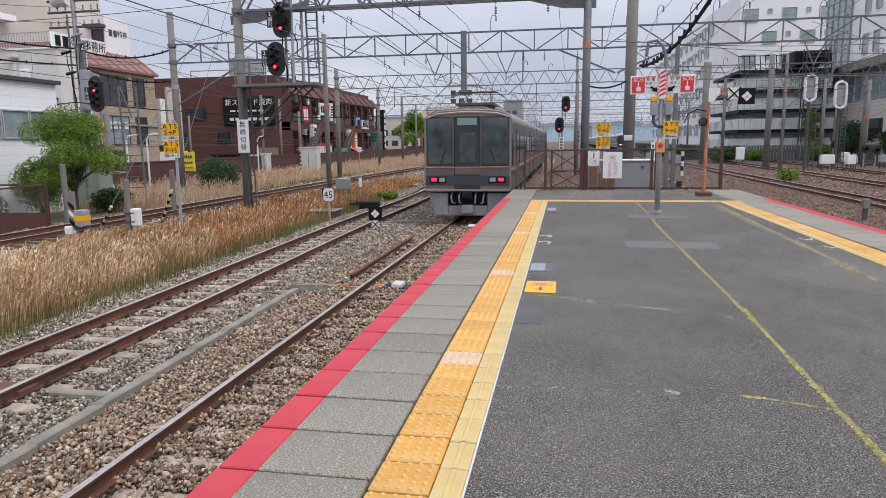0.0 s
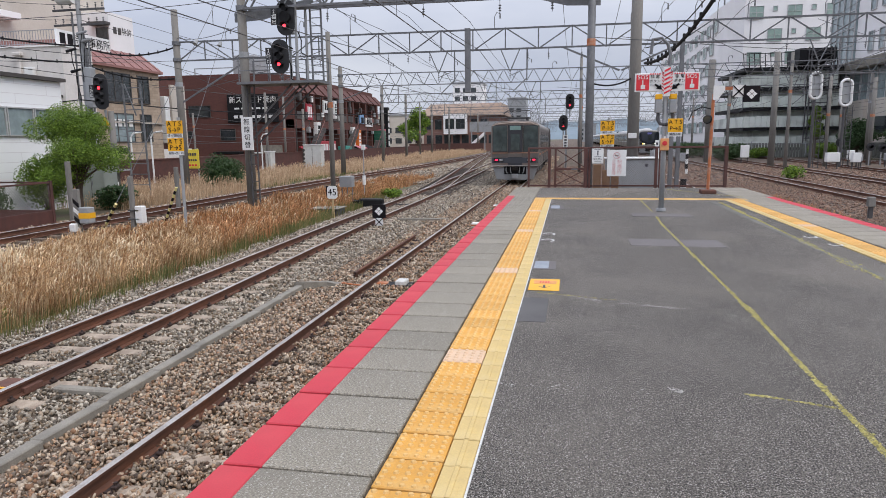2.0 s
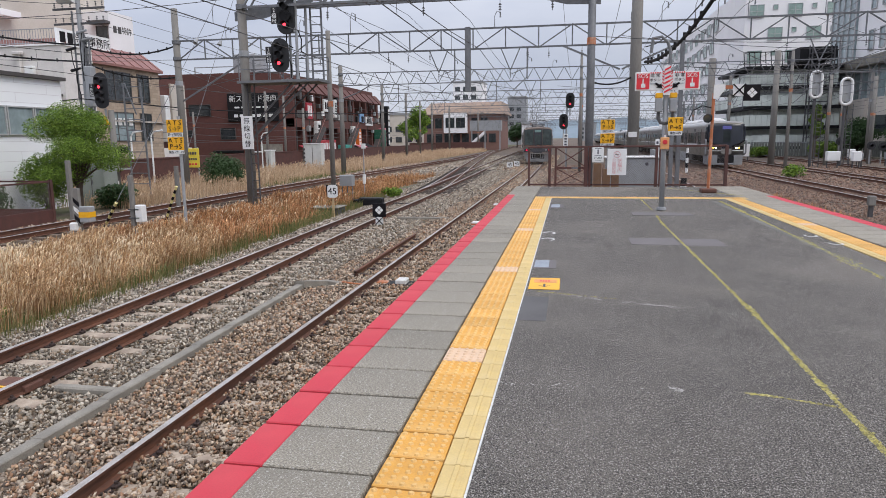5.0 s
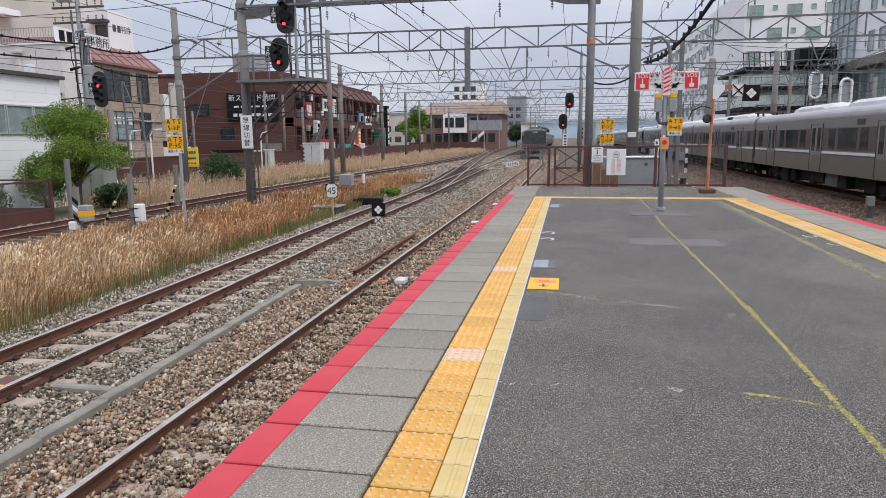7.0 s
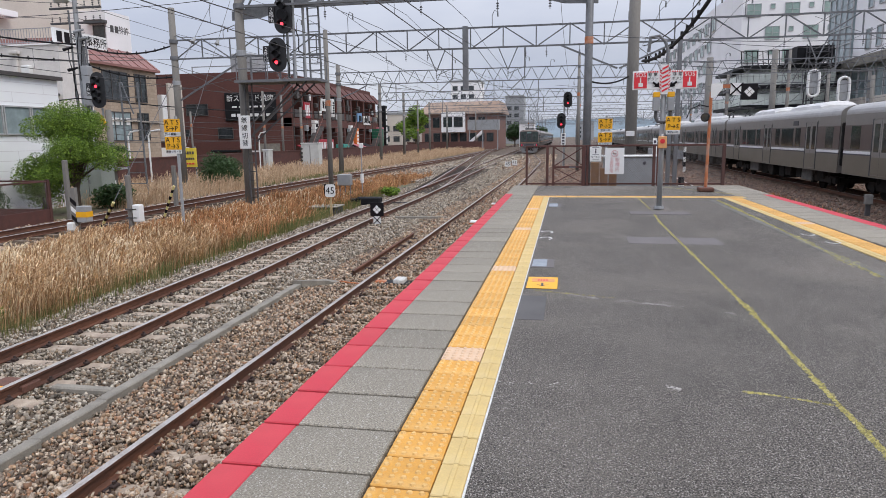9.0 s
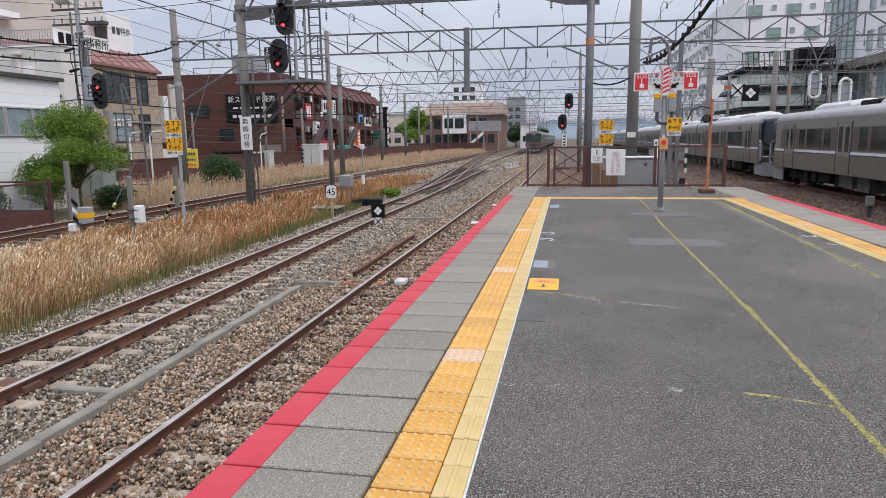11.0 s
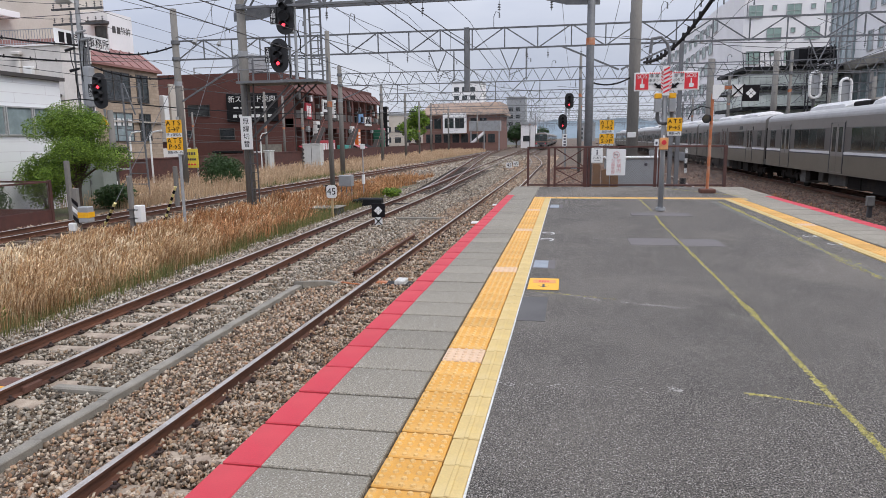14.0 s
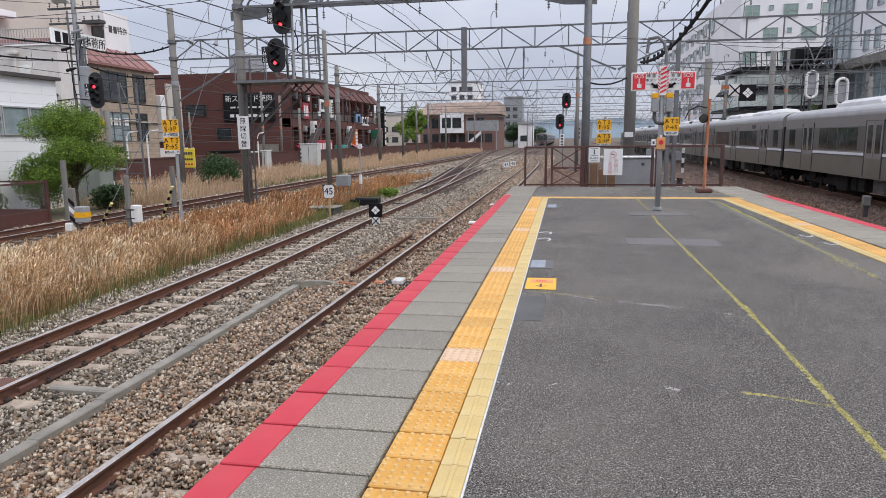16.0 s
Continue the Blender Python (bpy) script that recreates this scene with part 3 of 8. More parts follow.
railway("track_siding", "short siding behind the platform fence", line_s, RAIL_R - 0.05, 30.0, 120, 0)

# seconds and the place of the arriving train's nose along its track
NOSE = [(0, 143.0), (1.5, 116.0), (3.0, 89.3), (4.2, 69.0), (5.3, 50.8), (6.3, 34.2), (7.0, 22.0), (8.5, -2.9), (9.0, -11.0), (10.2, -29.4), (11.5, -48.2), (12.5, -62.0), (13.8, -78.9), (15.0, -93.4), (16.0, -105.0)]

# ---- trains ----
M_TBODY = material("train_stainless", (0.17, 0.15, 0.137), (0.13, 0.115, 0.104), 0.42, 0.45, 1.5, 20, 0.03, 0.003, (0.14, 0.12, 0.105), 0.35)
M_TROOF = material("train_roof", (0.32, 0.315, 0.31), (0.22, 0.215, 0.21), 0.7, 0, 2, 30, 0.08, 0.004, (0.16, 0.14, 0.13), 0.5)
M_TDARK = material("train_band", (0.035, 0.037, 0.045), (0.027, 0.028, 0.033), 0.45, 0, 2, 30, 0.02, 0.002)
M_TORANGE = material("train_orange_line", (0.6, 0.27, 0.13), (0.5, 0.22, 0.11), 0.5, 0, 2, 30, 0)
M_TSKIRT = material("train_skirt", (0.26, 0.268, 0.275), (0.2, 0.207, 0.213), 0.5, 0, 2, 20, 0.04, 0.003, (0.14, 0.13, 0.125), 0.5)
M_TUNDER = material("underframe", (0.016, 0.014, 0.013), (0.009, 0.008, 0.008), 0.85, 0, 4, 30, 0.2, 0.006, (0.035, 0.026, 0.02), 0.5, spec=0.2)
M_TBOX = material("underfloor_grey", (0.13, 0.127, 0.12), (0.06, 0.058, 0.055), 0.75, 0, 3, 30, 0.1, 0.005, (0.05, 0.045, 0.04), 0.5)
M_NSILVER = material("train_silver", (0.265, 0.25, 0.233), (0.22, 0.207, 0.192), 0.42, 0.3, 1.2, 20, 0.02, 0.002, (0.24, 0.225, 0.205), 0.35)
M_NLOW = material("train_lower_silver", (0.2, 0.185, 0.15), (0.16, 0.145, 0.115), 0.4, 0.4, 1.2, 20, 0.02, 0.002, (0.18, 0.155, 0.12), 0.4)
M_NBROWN = material("train_brown_band", (0.105, 0.078, 0.068), (0.085, 0.063, 0.055), 0.4, 0.1, 2, 20, 0.02, 0.002)
M_NPLAIN = material("train_grey_band", (0.13, 0.122, 0.115), (0.11, 0.103, 0.097), 0.4, 0.3, 2, 20, 0.02, 0.002)
M_NWHITE = material("train_white_line", (0.72, 0.72, 0.72), (0.62, 0.62, 0.62), 0.45, 0, 2, 20, 0)
M_NNAVY = material("train_navy_line", (0.06, 0.055, 0.075), None, 0.45, 0, 2, 20, 0)
M_NMASK = material("cab_mask", (0.016, 0.019, 0.028), (0.012, 0.014, 0.02), 0.12, 0, 2, 20, 0.01, 0.002)
M_AC = material("roof_unit_white", (0.7, 0.69, 0.68), (0.56, 0.555, 0.55), 0.55, 0, 2, 20, 0.04, 0.003, (0.36, 0.34, 0.32), 0.4)
# strong tint variation paints patchy reflections into the side windows
M_NPANE = glassy("suburban_window_glass", (0.05, 0.064, 0.06), 0.07, 0.25)
M_NPANE.node_tree.nodes["Principled BSDF"].inputs["IOR"].default_value = 1.25
# the lighter teal base colour includes sky reflected in the windscreens
M_CABGLASS = glassy("cab_window_glass", (0.085, 0.11, 0.11), 0.05, 0.4)
M_NROOF = material("suburban_roof", (0.43, 0.42, 0.41), (0.33, 0.325, 0.32), 0.6, 0, 2, 30, 0.06, 0.004, (0.34, 0.33, 0.32), 0.4)
M_ROOFGEAR = material("roof_gear_grey", (0.1, 0.1, 0.1), (0.06, 0.06, 0.06), 0.7, 0, 3, 30, 0.1, 0.004)
M_HEAD = material("head_lamp", (1.0, 0.93, 0.72), None, 0.3, 0, 1, 2, 0, glow=6.0)
M_FOG = material("fog_lamp", (1.0, 0.72, 0.12), None, 0.3, 0, 1, 2, 0, glow=3.0)
M_LEDSIGN = material("destination_sign", (0.16, 0.26, 0.24), (0.09, 0.13, 0.13), 0.4, 0, 30, 90, 0, glow=0.25)
M_BLUESIGN = material("blue_destination_sign", (0.1, 0.1, 0.35), (0.02, 0.02, 0.06), 0.4, 0, 25, 90, 0, glow=0.25)
M_PANE = glassy("train_glass", (0.022, 0.028, 0.028), 0.06, 0.4)
M_PANE.node_tree.nodes["Principled BSDF"].inputs["IOR"].default_value = 1.22
HALF = 1.475


def hull(z0, z1, top, n=6):
    """Cross-section: straight side from z0 to z1, then a rounded roof up to top."""
    side = [(HALF, z0), (HALF, z1)]
    for i in range(1, n + 1):
        a = math.pi / 2 * i / n
        side.append((HALF * math.cos(a) ** 0.55 if i < n else 0, z1 + (top - z1) * math.sin(a)))
    return side + [(-x, z) for x, z in reversed(side[:-1])]


def bogie(parent, y):
    bg = part("bogie", Geo().box(-0.95, 0.95, y - 1.5, y + 1.5, 0.42, 0.62, 0, 0.05).box(-1.02, -0.85, y - 1.6, y + 1.6, 0.36, 0.66, 0, 0.05).box(0.85, 1.02, y - 1.6, y + 1.6, 0.36, 0.66, 0, 0.05).box(-1.1, 1.1, y - 0.4, y + 0.4, 0.5, 0.85, 0, 0.05), M_TUNDER, parent, "black bogie frame")
    for dy in (-1.05, 1.05):
        g = Geo()
        for sx in (-1, 1):
            g.cyl((sx * 0.5, y + dy, 0.43), (sx * 0.62, y + dy, 0.43), 0.43, 20)
            g.cyl((sx * 0.85, y + dy, 0.43), (sx * 1.06, y + dy, 0.43), 0.17, 12)
            g.cyl((sx * 0.94, y + dy * 0.72, 0.6), (sx * 0.94, y + dy * 0.72, 0.85), 0.11, 10)
        g.cyl((-0.85, y + dy, 0.43), (0.85, y + dy, 0.43), 0.08, 8)
        part("wheelset", g, M_TUNDER, bg)


def underfloor(parent, seed, mat):
    rnd = random.Random(seed)
    y = -5.2
    while y < 4.6:
        w = rnd.uniform(0.5, 1.5)
        g = Geo()
        d = rnd.uniform(0.95, 1.3)
        g.box(-d, d, y, y + w, rnd.uniform(0.25, 0.45), 0.97, 0, 0.03)
        for i in range(rnd.randint(0, 5)):
            g.box(-d - 0.012, d + 0.012, y + 0.08, y + w - 0.08, 0.5 + 0.08 * i, 0.53 + 0.08 * i)
        part("equipment_box", g, mat if rnd.random() < 0.35 else M_TUNDER, parent)
        y += w + rnd.uniform(0.1, 0.5)


def pantograph(parent, y, z):
    g = Geo()
    g.box(-0.7, 0.7, y - 0.75, y + 0.75, z + 0.12, z + 0.2)
    for sx in (-0.55, 0.55):
        for sy in (-0.6, 0.6):
            g.cyl((sx, y + sy, z - 0.1), (sx, y + sy, z + 0.14), 0.06, 8)
        g.cyl((sx, y - 0.6, z + 0.2), (sx * 0.8, y + 0.75, z + 0.42), 0.025, 6)
        g.cyl((sx * 0.8, y + 0.75, z + 0.42), (sx * 0.9, y - 0.1, z + 0.6), 0.02, 6)
    for dy in (-0.22, 0.18):
        g.tube([(-0.95, y + dy, z + 0.46), (-0.72, y + dy, z + 0.62), (0.72, y + dy, z + 0.62), (0.95, y + dy, z + 0.46)], 0.025, 6)
    part("pantograph", g, M_DARKSTEEL, parent, "dark steel pantograph on the roof")


def roof_unit(parent, y, length, z, mat):
    prof = [(-0.85, 0), (-0.8, 0.22), (-0.55, 0.36), (0, 0.42), (0.55, 0.36), (0.8, 0.22), (0.85, 0)]
    rings = []
    for k, s in ((0, 0.55), (0.12, 0.9), (0.3, 1), (length - 0.3, 1), (length - 0.12, 0.9), (length, 0.55)):
        rings.append([(px, y - length / 2 + k, z - 0.12 + pz * s) for px, pz in prof])
    part("roof_unit", Geo().loft(rings), mat, parent)


def old_car(rear, roof_gear, seed):
    """Commuter car, 20 m, standing along y; with a cab face at -y when it is the rear one."""
    car = thing("train_car", "grey stainless commuter train car with dark windows", "train car", group="departing train")
    prof = hull(0.92, 3.28, 3.66)
    y0 = -9.75
    part("body", Geo().loft([[(x, y, z) for x, z in prof] for y in (y0, 9.75)]), M_TBODY, car)
    rp = [(x * 1.004, z + 0.012) for x, z in hull(3.2, 3.29, 3.67)]
    part("roof", Geo().loft([[(x, y, z) for x, z in rp] for y in (y0 + 0.02, 9.73)]), M_TROOF, car, "light grey train roof")
    for sx in (-1, 1):
        x = sx * (HALF + 0.004)
        for k, dy in enumerate((-7.0, -2.35, 2.35, 7.0)):
            g = Geo().box(x - 0.012, x + 0.012, dy - 0.68, dy + 0.68, 1.02, 3.0, 0, 0.006)
            door = part("door", g, M_TBODY, car)
            for q in (-0.33, 0.33):
                part("door_pane", Geo().box(x - 0.018, x + 0.018, dy + q - 0.22, dy + q + 0.22, 1.8, 2.85, 0, 0.006), M_PANE, door)
            for q in (-0.72, 0.72):
                part("door_edge", Geo().box(x - 0.016, x + 0.016, dy + q - 0.025, dy + q + 0.025, 1.0, 3.03), M_TDARK, door)
        for dy in (-9.1, -4.68, 0.0, 4.68, 9.1):
            w = 0.32 if abs(dy) > 9 else 1.2
            part("window", Geo().box(x - 0.014, x + 0.014, dy - w, dy + w, 1.75, 2.8, 0, 0.008), M_PANE, car)
        part("stripe", Geo().box(x - 0.006, x + 0.006, y0, 9.75, 1.6, 1.68), M_TORANGE, car, "orange line along the side")
        part("stripe", Geo().box(x - 0.006, x + 0.006, y0, 9.75, 1.44, 1.59), M_TDARK, car, "dark line along the side")
    for y in (-6.9, 6.9):
        bogie(car, y)
    underfloor(car, seed, M_TBOX)
    for y in (-4.0, 4.0):
        roof_unit(car, y, 3.2, 3.7, M_TROOF)
    if roof_gear:
        pantograph(car, -7.2, 3.75)
    g = Geo().box(-0.45, 0.45, 9.74, 10.0, 1.05, 3.1, 0, 0.03)
    if not rear:
        g.box(-0.45, 0.45, -10.0, -9.74, 1.05, 3.1, 0, 0.03)
    part("gangway", g, M_TUNDER, car, "black folded gangway")
    if rear:
        f = -9.75
        g = Geo()
        ring = hull(0.92, 3.28, 3.62)
        g.loft([[(x * 0.985, f - 0.1, z if z > 1 else z + 0.03) for x, z in ring], [(x, f + 0.01, z) for x, z in hull(0.92, 3.28, 3.66)]])
        part("end_face", g, material("train_end_paint", (0.24, 0.19, 0.165), (0.19, 0.15, 0.13), 0.45, 0.2, 2, 20, 0.03, 0.003, (0.17, 0.13, 0.11), 0.4), car, "brown-grey cab face")
        yf = f - 0.1
        part("window_mask", Geo().box(-1.4, 1.4, yf - 0.02, yf + 0.05, 1.76, 3.42, 0, 0.03), M_TDARK, car, "black surround of the cab windows")
        for a, b, z0, z1 in ((-1.36, -0.47, 1.84, 3.36), (0.5, 1.36, 1.84, 3.36)):
            part("windscreen", Geo().box(a, b, yf - 0.035, yf - 0.01, z0, z1, 0, 0.03), M_CABGLASS, car, "dark glossy cab window")
        dr = part("cab_door", Geo().box(-0.44, 0.44, yf - 0.045, yf, 1.0, 3.42, 0, 0.015), M_TDARK, car)
        part("door_pane", Geo().box(-0.28, 0.27, yf - 0.06, yf - 0.03, 1.88, 2.86, 0, 0.02), M_CABGLASS, dr)
        part("destination_sign", Geo().box(-0.33, 0.33, yf - 0.06, yf - 0.03, 3.12, 3.36, 0, 0.01), M_LEDSIGN, dr, "lit greenish destination display")
        part("lower_panel", Geo().box(-0.43, 0.43, yf - 0.058, yf - 0.03, 1.48, 1.72, 0, 0.01), M_TBODY, dr)
        for sx in (-1, 1):
            part("corner_pillar", Geo().box(sx * 1.44 - 0.03, sx * 1.44 + 0.03, yf - 0.03, yf + 0.04, 1.0, 3.38, 0, 0.012), M_NSILVER, car, "bright steel corner strip")
        part("orange_line", Geo().box(-1.42, 1.42, yf - 0.064, yf + 0.02, 1.72, 1.745), M_TORANGE, car)
        part("grey_band", Geo().box(-1.42, 1.42, yf - 0.03, yf + 0.02, 1.46, 1.71), M_TBODY, car)
        band = part("lamp_band", Geo().box(-1.42, 1.42, yf - 0.05, yf + 0.02, 1.13, 1.45, 0, 0.01), material("train_band_grey", (0.05, 0.055, 0.068), (0.04, 0.044, 0.054), 0.4, 0, 2, 20, 0), car)
        for sx in (-1, 1):
            lamp = part("lamp_case", Geo().box(min(sx * 0.72, sx * 1.3), max(sx * 0.72, sx * 1.3), yf - 0.085, yf - 0.03, 1.2, 1.42, 0, 0.03), M_BLACK, band)
            part("tail_lamp", Geo().box(min(sx * 1.05, sx * 1.23), max(sx * 1.05, sx * 1.23), yf - 0.1, yf - 0.07, 1.26, 1.37, 0, 0.03), M_TAIL, car, "glowing red tail lamp")
            part("head_lamp", Geo().box(min(sx * 0.76, sx * 0.96), max(sx * 0.76, sx * 0.96), yf - 0.1, yf - 0.07, 1.24, 1.38, 0, 0.04), M_GREY, car, "unlit head lamp")
        part("step_sill", Geo().box(-1.42, 1.42, yf - 0.14, yf, 0.92, 0.985, 0, 0.015), M_NSILVER, car, "steel step along the cab face")
        for sx in (-1, 1):
            x0, x1 = sorted((sx * 0.68, sx * 1.36))
            xa, xb = sorted((sx * 0.68, sx * 1.12))
            part("skirt", Geo().add([(x0, yf, 0.86), (x1, yf, 0.86), (xb if sx > 0 else x1, yf, 0.12), (x0 if sx > 0 else xa, yf, 0.12), (x0, yf + 0.5, 0.86), (x1, yf + 0.5, 0.86), (xb if sx > 0 else x1, yf + 0.4, 0.12), (x0 if sx > 0 else xa, yf + 0.4, 0.12)], [(0, 1, 2, 3), (7, 6, 5, 4), (0, 4, 5, 1), (1, 5, 6, 2), (2, 6, 7, 3), (3, 7, 4, 0)]), M_TSKIRT, car, "pale grey skirt below the cab")
        part("skirt", Geo().box(-0.68, 0.68, yf + 0.02, yf + 0.4, 0.08, 0.42, 0, 0.02), M_TSKIRT, car)
        # black block painted as the shade in the hollow behind the coupler
        part("recess_shade", Geo().box(-0.68, 0.68, yf + 0.2, yf + 0.5, 0.4, 0.92), M_BLACK, car)
        cp = part("coupler", Geo().box(-0.17, 0.17, yf - 0.25, yf + 0.3, 0.66, 0.94, 0, 0.04).cyl((0, yf - 0.2, 0.8), (0, yf - 0.34, 0.8), 0.09, 10), M_TUNDER, car, "black coupler")
        part("electric_coupler", Geo().box(-0.2, 0.2, yf - 0.28, yf + 0.1, 0.18, 0.46, 0, 0.03), M_TSKIRT, cp, "grey lower coupler box")
        for x in (-0.55, -0.28, 0.28, 0.55):
            part("hose", Geo().tube([(x, yf + 0.1, 0.86), (x, yf - 0.1, 0.74), (x * 0.96, yf - 0.06, 0.55), (x * 0.8, yf + 0.1, 0.5)], 0.03, 6), M_GREY, car)
        for sx in (-0.9, 0.95):
            part("wiper", Geo().bar((sx, yf - 0.06, 1.86), (sx * 0.8, yf - 0.06, 2.35), 0.02), M_BLACK, car)
        part("roof_lip", Geo().tube([(-1.38, yf - 0.01, 3.38), (-1.0, yf - 0.01, 3.5), (0, yf - 0.01, 3.56), (1.0, yf - 0.01, 3.5), (1.38, yf - 0.01, 3.38)], 0.035, 6), material("faded_roof_lip", (0.45, 0.36, 0.3), None, 0.7), car, "faded cream roof edge")
        for x in (-0.47, 0.47):
            part("pillar", Geo().box(x - 0.02, x + 0.02, yf - 0.07, yf, 1.8, 3.42), M_TBODY, car, "steel pillar beside the cab door")
        part("roof_dome", Geo().loft([[(x, yf + 0.02 + k, 3.42 + (zz - 3.42) * f) for x, zz in ((-1.3, 3.42), (-1.1, 3.55), (-0.6, 3.66), (0, 3.7), (0.6, 3.66), (1.1, 3.55), (1.3, 3.42))] for k, f in ((0, 0.75), (0.3, 1.0), (1.4, 1.05))]), material("faded_dome", (0.42, 0.36, 0.32), (0.33, 0.28, 0.25), 0.7), car, "faded beige roof end")
        part("rear_equipment", Geo().box(-0.5, 0.5, yf + 1.2, yf + 2.0, 3.6, 3.8, 0, 0.06), M_ROOFGEAR, car)
    for o in car.children:
        if not o.name.startswith("bogie"):
            o.location.z += 0.12
    return car


def new_car(front, tail, seed, panto, plain=False):
    """Suburban car with a dark window band; the cab faces +y (front) or -y (tail)."""
    car = thing("train_car", "silver suburban train car with grey window band and white line" if plain else "silver suburban train car with a brown window band and white line", "train car", group="arriving train")
    a, b = -9.75, 9.75
    bf, af = (b - 0.9 if front else b), (a + 0.9 if tail else a)
    lowp = hull(0.90, 3.25, 3.62)
    part("body", Geo().loft([[(x, y, z) for x, z in lowp] for y in (af, bf)]), M_NSILVER, car)
    for sx in (-1, 1):
        x = sx * HALF
        part("lower_side", Geo().box(x - 0.01, x + 0.01, af, bf, 0.92, 1.66), M_NLOW, car, "beige-silver lower side")
        part("window_band", Geo().box(x - 0.012, x + 0.012, af + (0.9 if tail else 0.0), bf, 1.86, 2.78), M_NPLAIN if plain else M_NBROWN, car, "grey band between the windows" if plain else "brown band between the windows")
        part("white_line", Geo().box(x - 0.013, x + 0.013, af, bf, 1.71, 1.81), M_NWHITE, car)
        part("navy_line", Geo().box(x - 0.0125, x + 0.0125, af, bf, 1.66, 1.72), M_NNAVY, car)
        for dy in (-6.6, 0.0, 6.6):
            door = part("door", Geo().box(x - 0.018, x + 0.018, dy - 0.66, dy + 0.66, 0.98, 2.95, 0, 0.006), M_NSILVER, car)
            for q in (-0.32, 0.32):
                part("door_pane", Geo().box(x - 0.024, x + 0.024, dy + q - 0.2, dy + q + 0.2, 1.8, 2.8, 0, 0.01), M_NPANE, door)
            part("door_seam", Geo().box(x - 0.021, x + 0.021, dy - 0.008, dy + 0.008, 1.0, 2.93), M_TDARK, door)
            part("lower_panel", Geo().box(x - 0.021, x + 0.021, dy - 0.62, dy + 0.62, 1.0, 1.62), M_NLOW, door)
            for q in (-0.69, 0.69):
                part("door_edge", Geo().box(x - 0.026, x + 0.026, dy + q - 0.03, dy + q + 0.03, 0.95, 3.0), M_TDARK, door)
            part("door_rail", Geo().box(x - 0.03, x + 0.03, dy - 0.75, dy + 0.75, 2.97, 3.03), M_NSILVER, door)
        for dy in (-3.3, 3.3):
            for q, w in (((-1.46, 0.47), (-0.49, 0.47), (0.49, 0.47), (1.46, 0.47)) if plain else ((-1.55, 0.36), (0, 0.9), (1.55, 0.36))):
                part("window", Geo().box(x - 0.02, x + 0.02, dy + q - w, dy + q + w, 1.88, 2.76, 0, 0.02), M_NPANE, car)
        for dy in (-8.7, 8.7):
            if (dy > 0 and front) or (dy < 0 and tail):
                continue
            part("window", Geo().box(x - 0.02, x + 0.02, dy - 0.42, dy + 0.42, 1.88, 2.76, 0, 0.02), M_NPANE, car)
        part("side_sign", Geo().box(x - 0.017, x + 0.017, 4.1, 4.8, 2.86, 3.08, 0, 0.01), M_TDARK, car)
    part("roof", Geo().loft([[(x * 1.003, y, z + 0.01) for x, z in hull(3.18, 3.26, 3.63)] for y in (af + 0.02, bf - 0.02)]), M_NROOF, car, "pale grey roof")
    for y in (-6.9, 6.9):
        bogie(car, y)
    underfloor(car, seed, M_TBOX)
    roof_unit(car, -3.4, 4.2, 3.66, M_AC)
    roof_unit(car, 3.4, 4.2, 3.66, M_AC)
    if panto:
        pantograph(car, 7.4, 3.72)
        part("roof_box", Geo().box(-0.7, 0.7, -0.8, 0.8, 3.55, 3.82, 0, 0.05), M_TUNDER, car)
    for end, s in ((front, 1), (tail, -1)):
        y = 9.75 * s
        if not end:
            part("gangway", Geo().box(-0.5, 0.5, min(y, y + 0.25 * s), max(y, y + 0.25 * s), 1.0, 3.15, 0, 0.03), M_TUNDER, car)
            for x0 in (-1.42, 1.1):
                part("end_damper", Geo().box(x0, x0 + 0.32, min(y, y + 0.16 * s), max(y, y + 0.16 * s), 1.2, 2.9, 0, 0.03), M_TUNDER, car)
            continue
        cab_end(car, s, s > 0 and not plain)
    return car


def nose_y(x, z):
    """Depth of the cab face forward of the body end."""
    return 0.9 - 0.26 * (x / 1.4) ** 4 - 0.22 * max(0.0, (z - 1.7) / 1.9) ** 1.5 - 0.10 * abs(x / 1.4) ** 2


def nose_patch(x0, x1, z0, z1, off, s, n=8, m=6, curve=None):
    """A shell on the cab face, offset outward; curve(x) bends its lower edge."""
    g = Geo()
    base = 8.85
    for j in range(m + 1):
        for i in range(n + 1):
            x = lerp(x0, x1, i / n)
            lo = z0 + (curve(x) if curve else 0)
            z = lerp(lo, z1, j / m)
            g.v.append((x * s, s * (base + nose_y(x, z) + off), z))
    k = (n + 1) * (m + 1)
    for j in range(m + 1):
        for i in range(n + 1):
            x, y, z = g.v[j * (n + 1) + i]
            g.v.append((x, y - s * 0.06, z))
    for j in range(m):
        for i in range(n):
            a = j * (n + 1) + i
            g.f.append((a, a + 1, a + n + 2, a + n + 1))
            g.f.append((k + a, k + a + n + 1, k + a + n + 2, k + a + 1))
    rim = [i for i in range(n + 1)] + [j * (n + 1) + n for j in range(1, m + 1)] + [m * (n + 1) + i for i in range(n - 1, -1, -1)] + [j * (n + 1) for j in range(m - 1, 0, -1)]
    for i in range(len(rim)):
        p, q = rim[i], rim[(i + 1) % len(rim)]
        g.f.append((q, p, p + k, q + k))
    g.m = [0] * len(g.f)
    return g


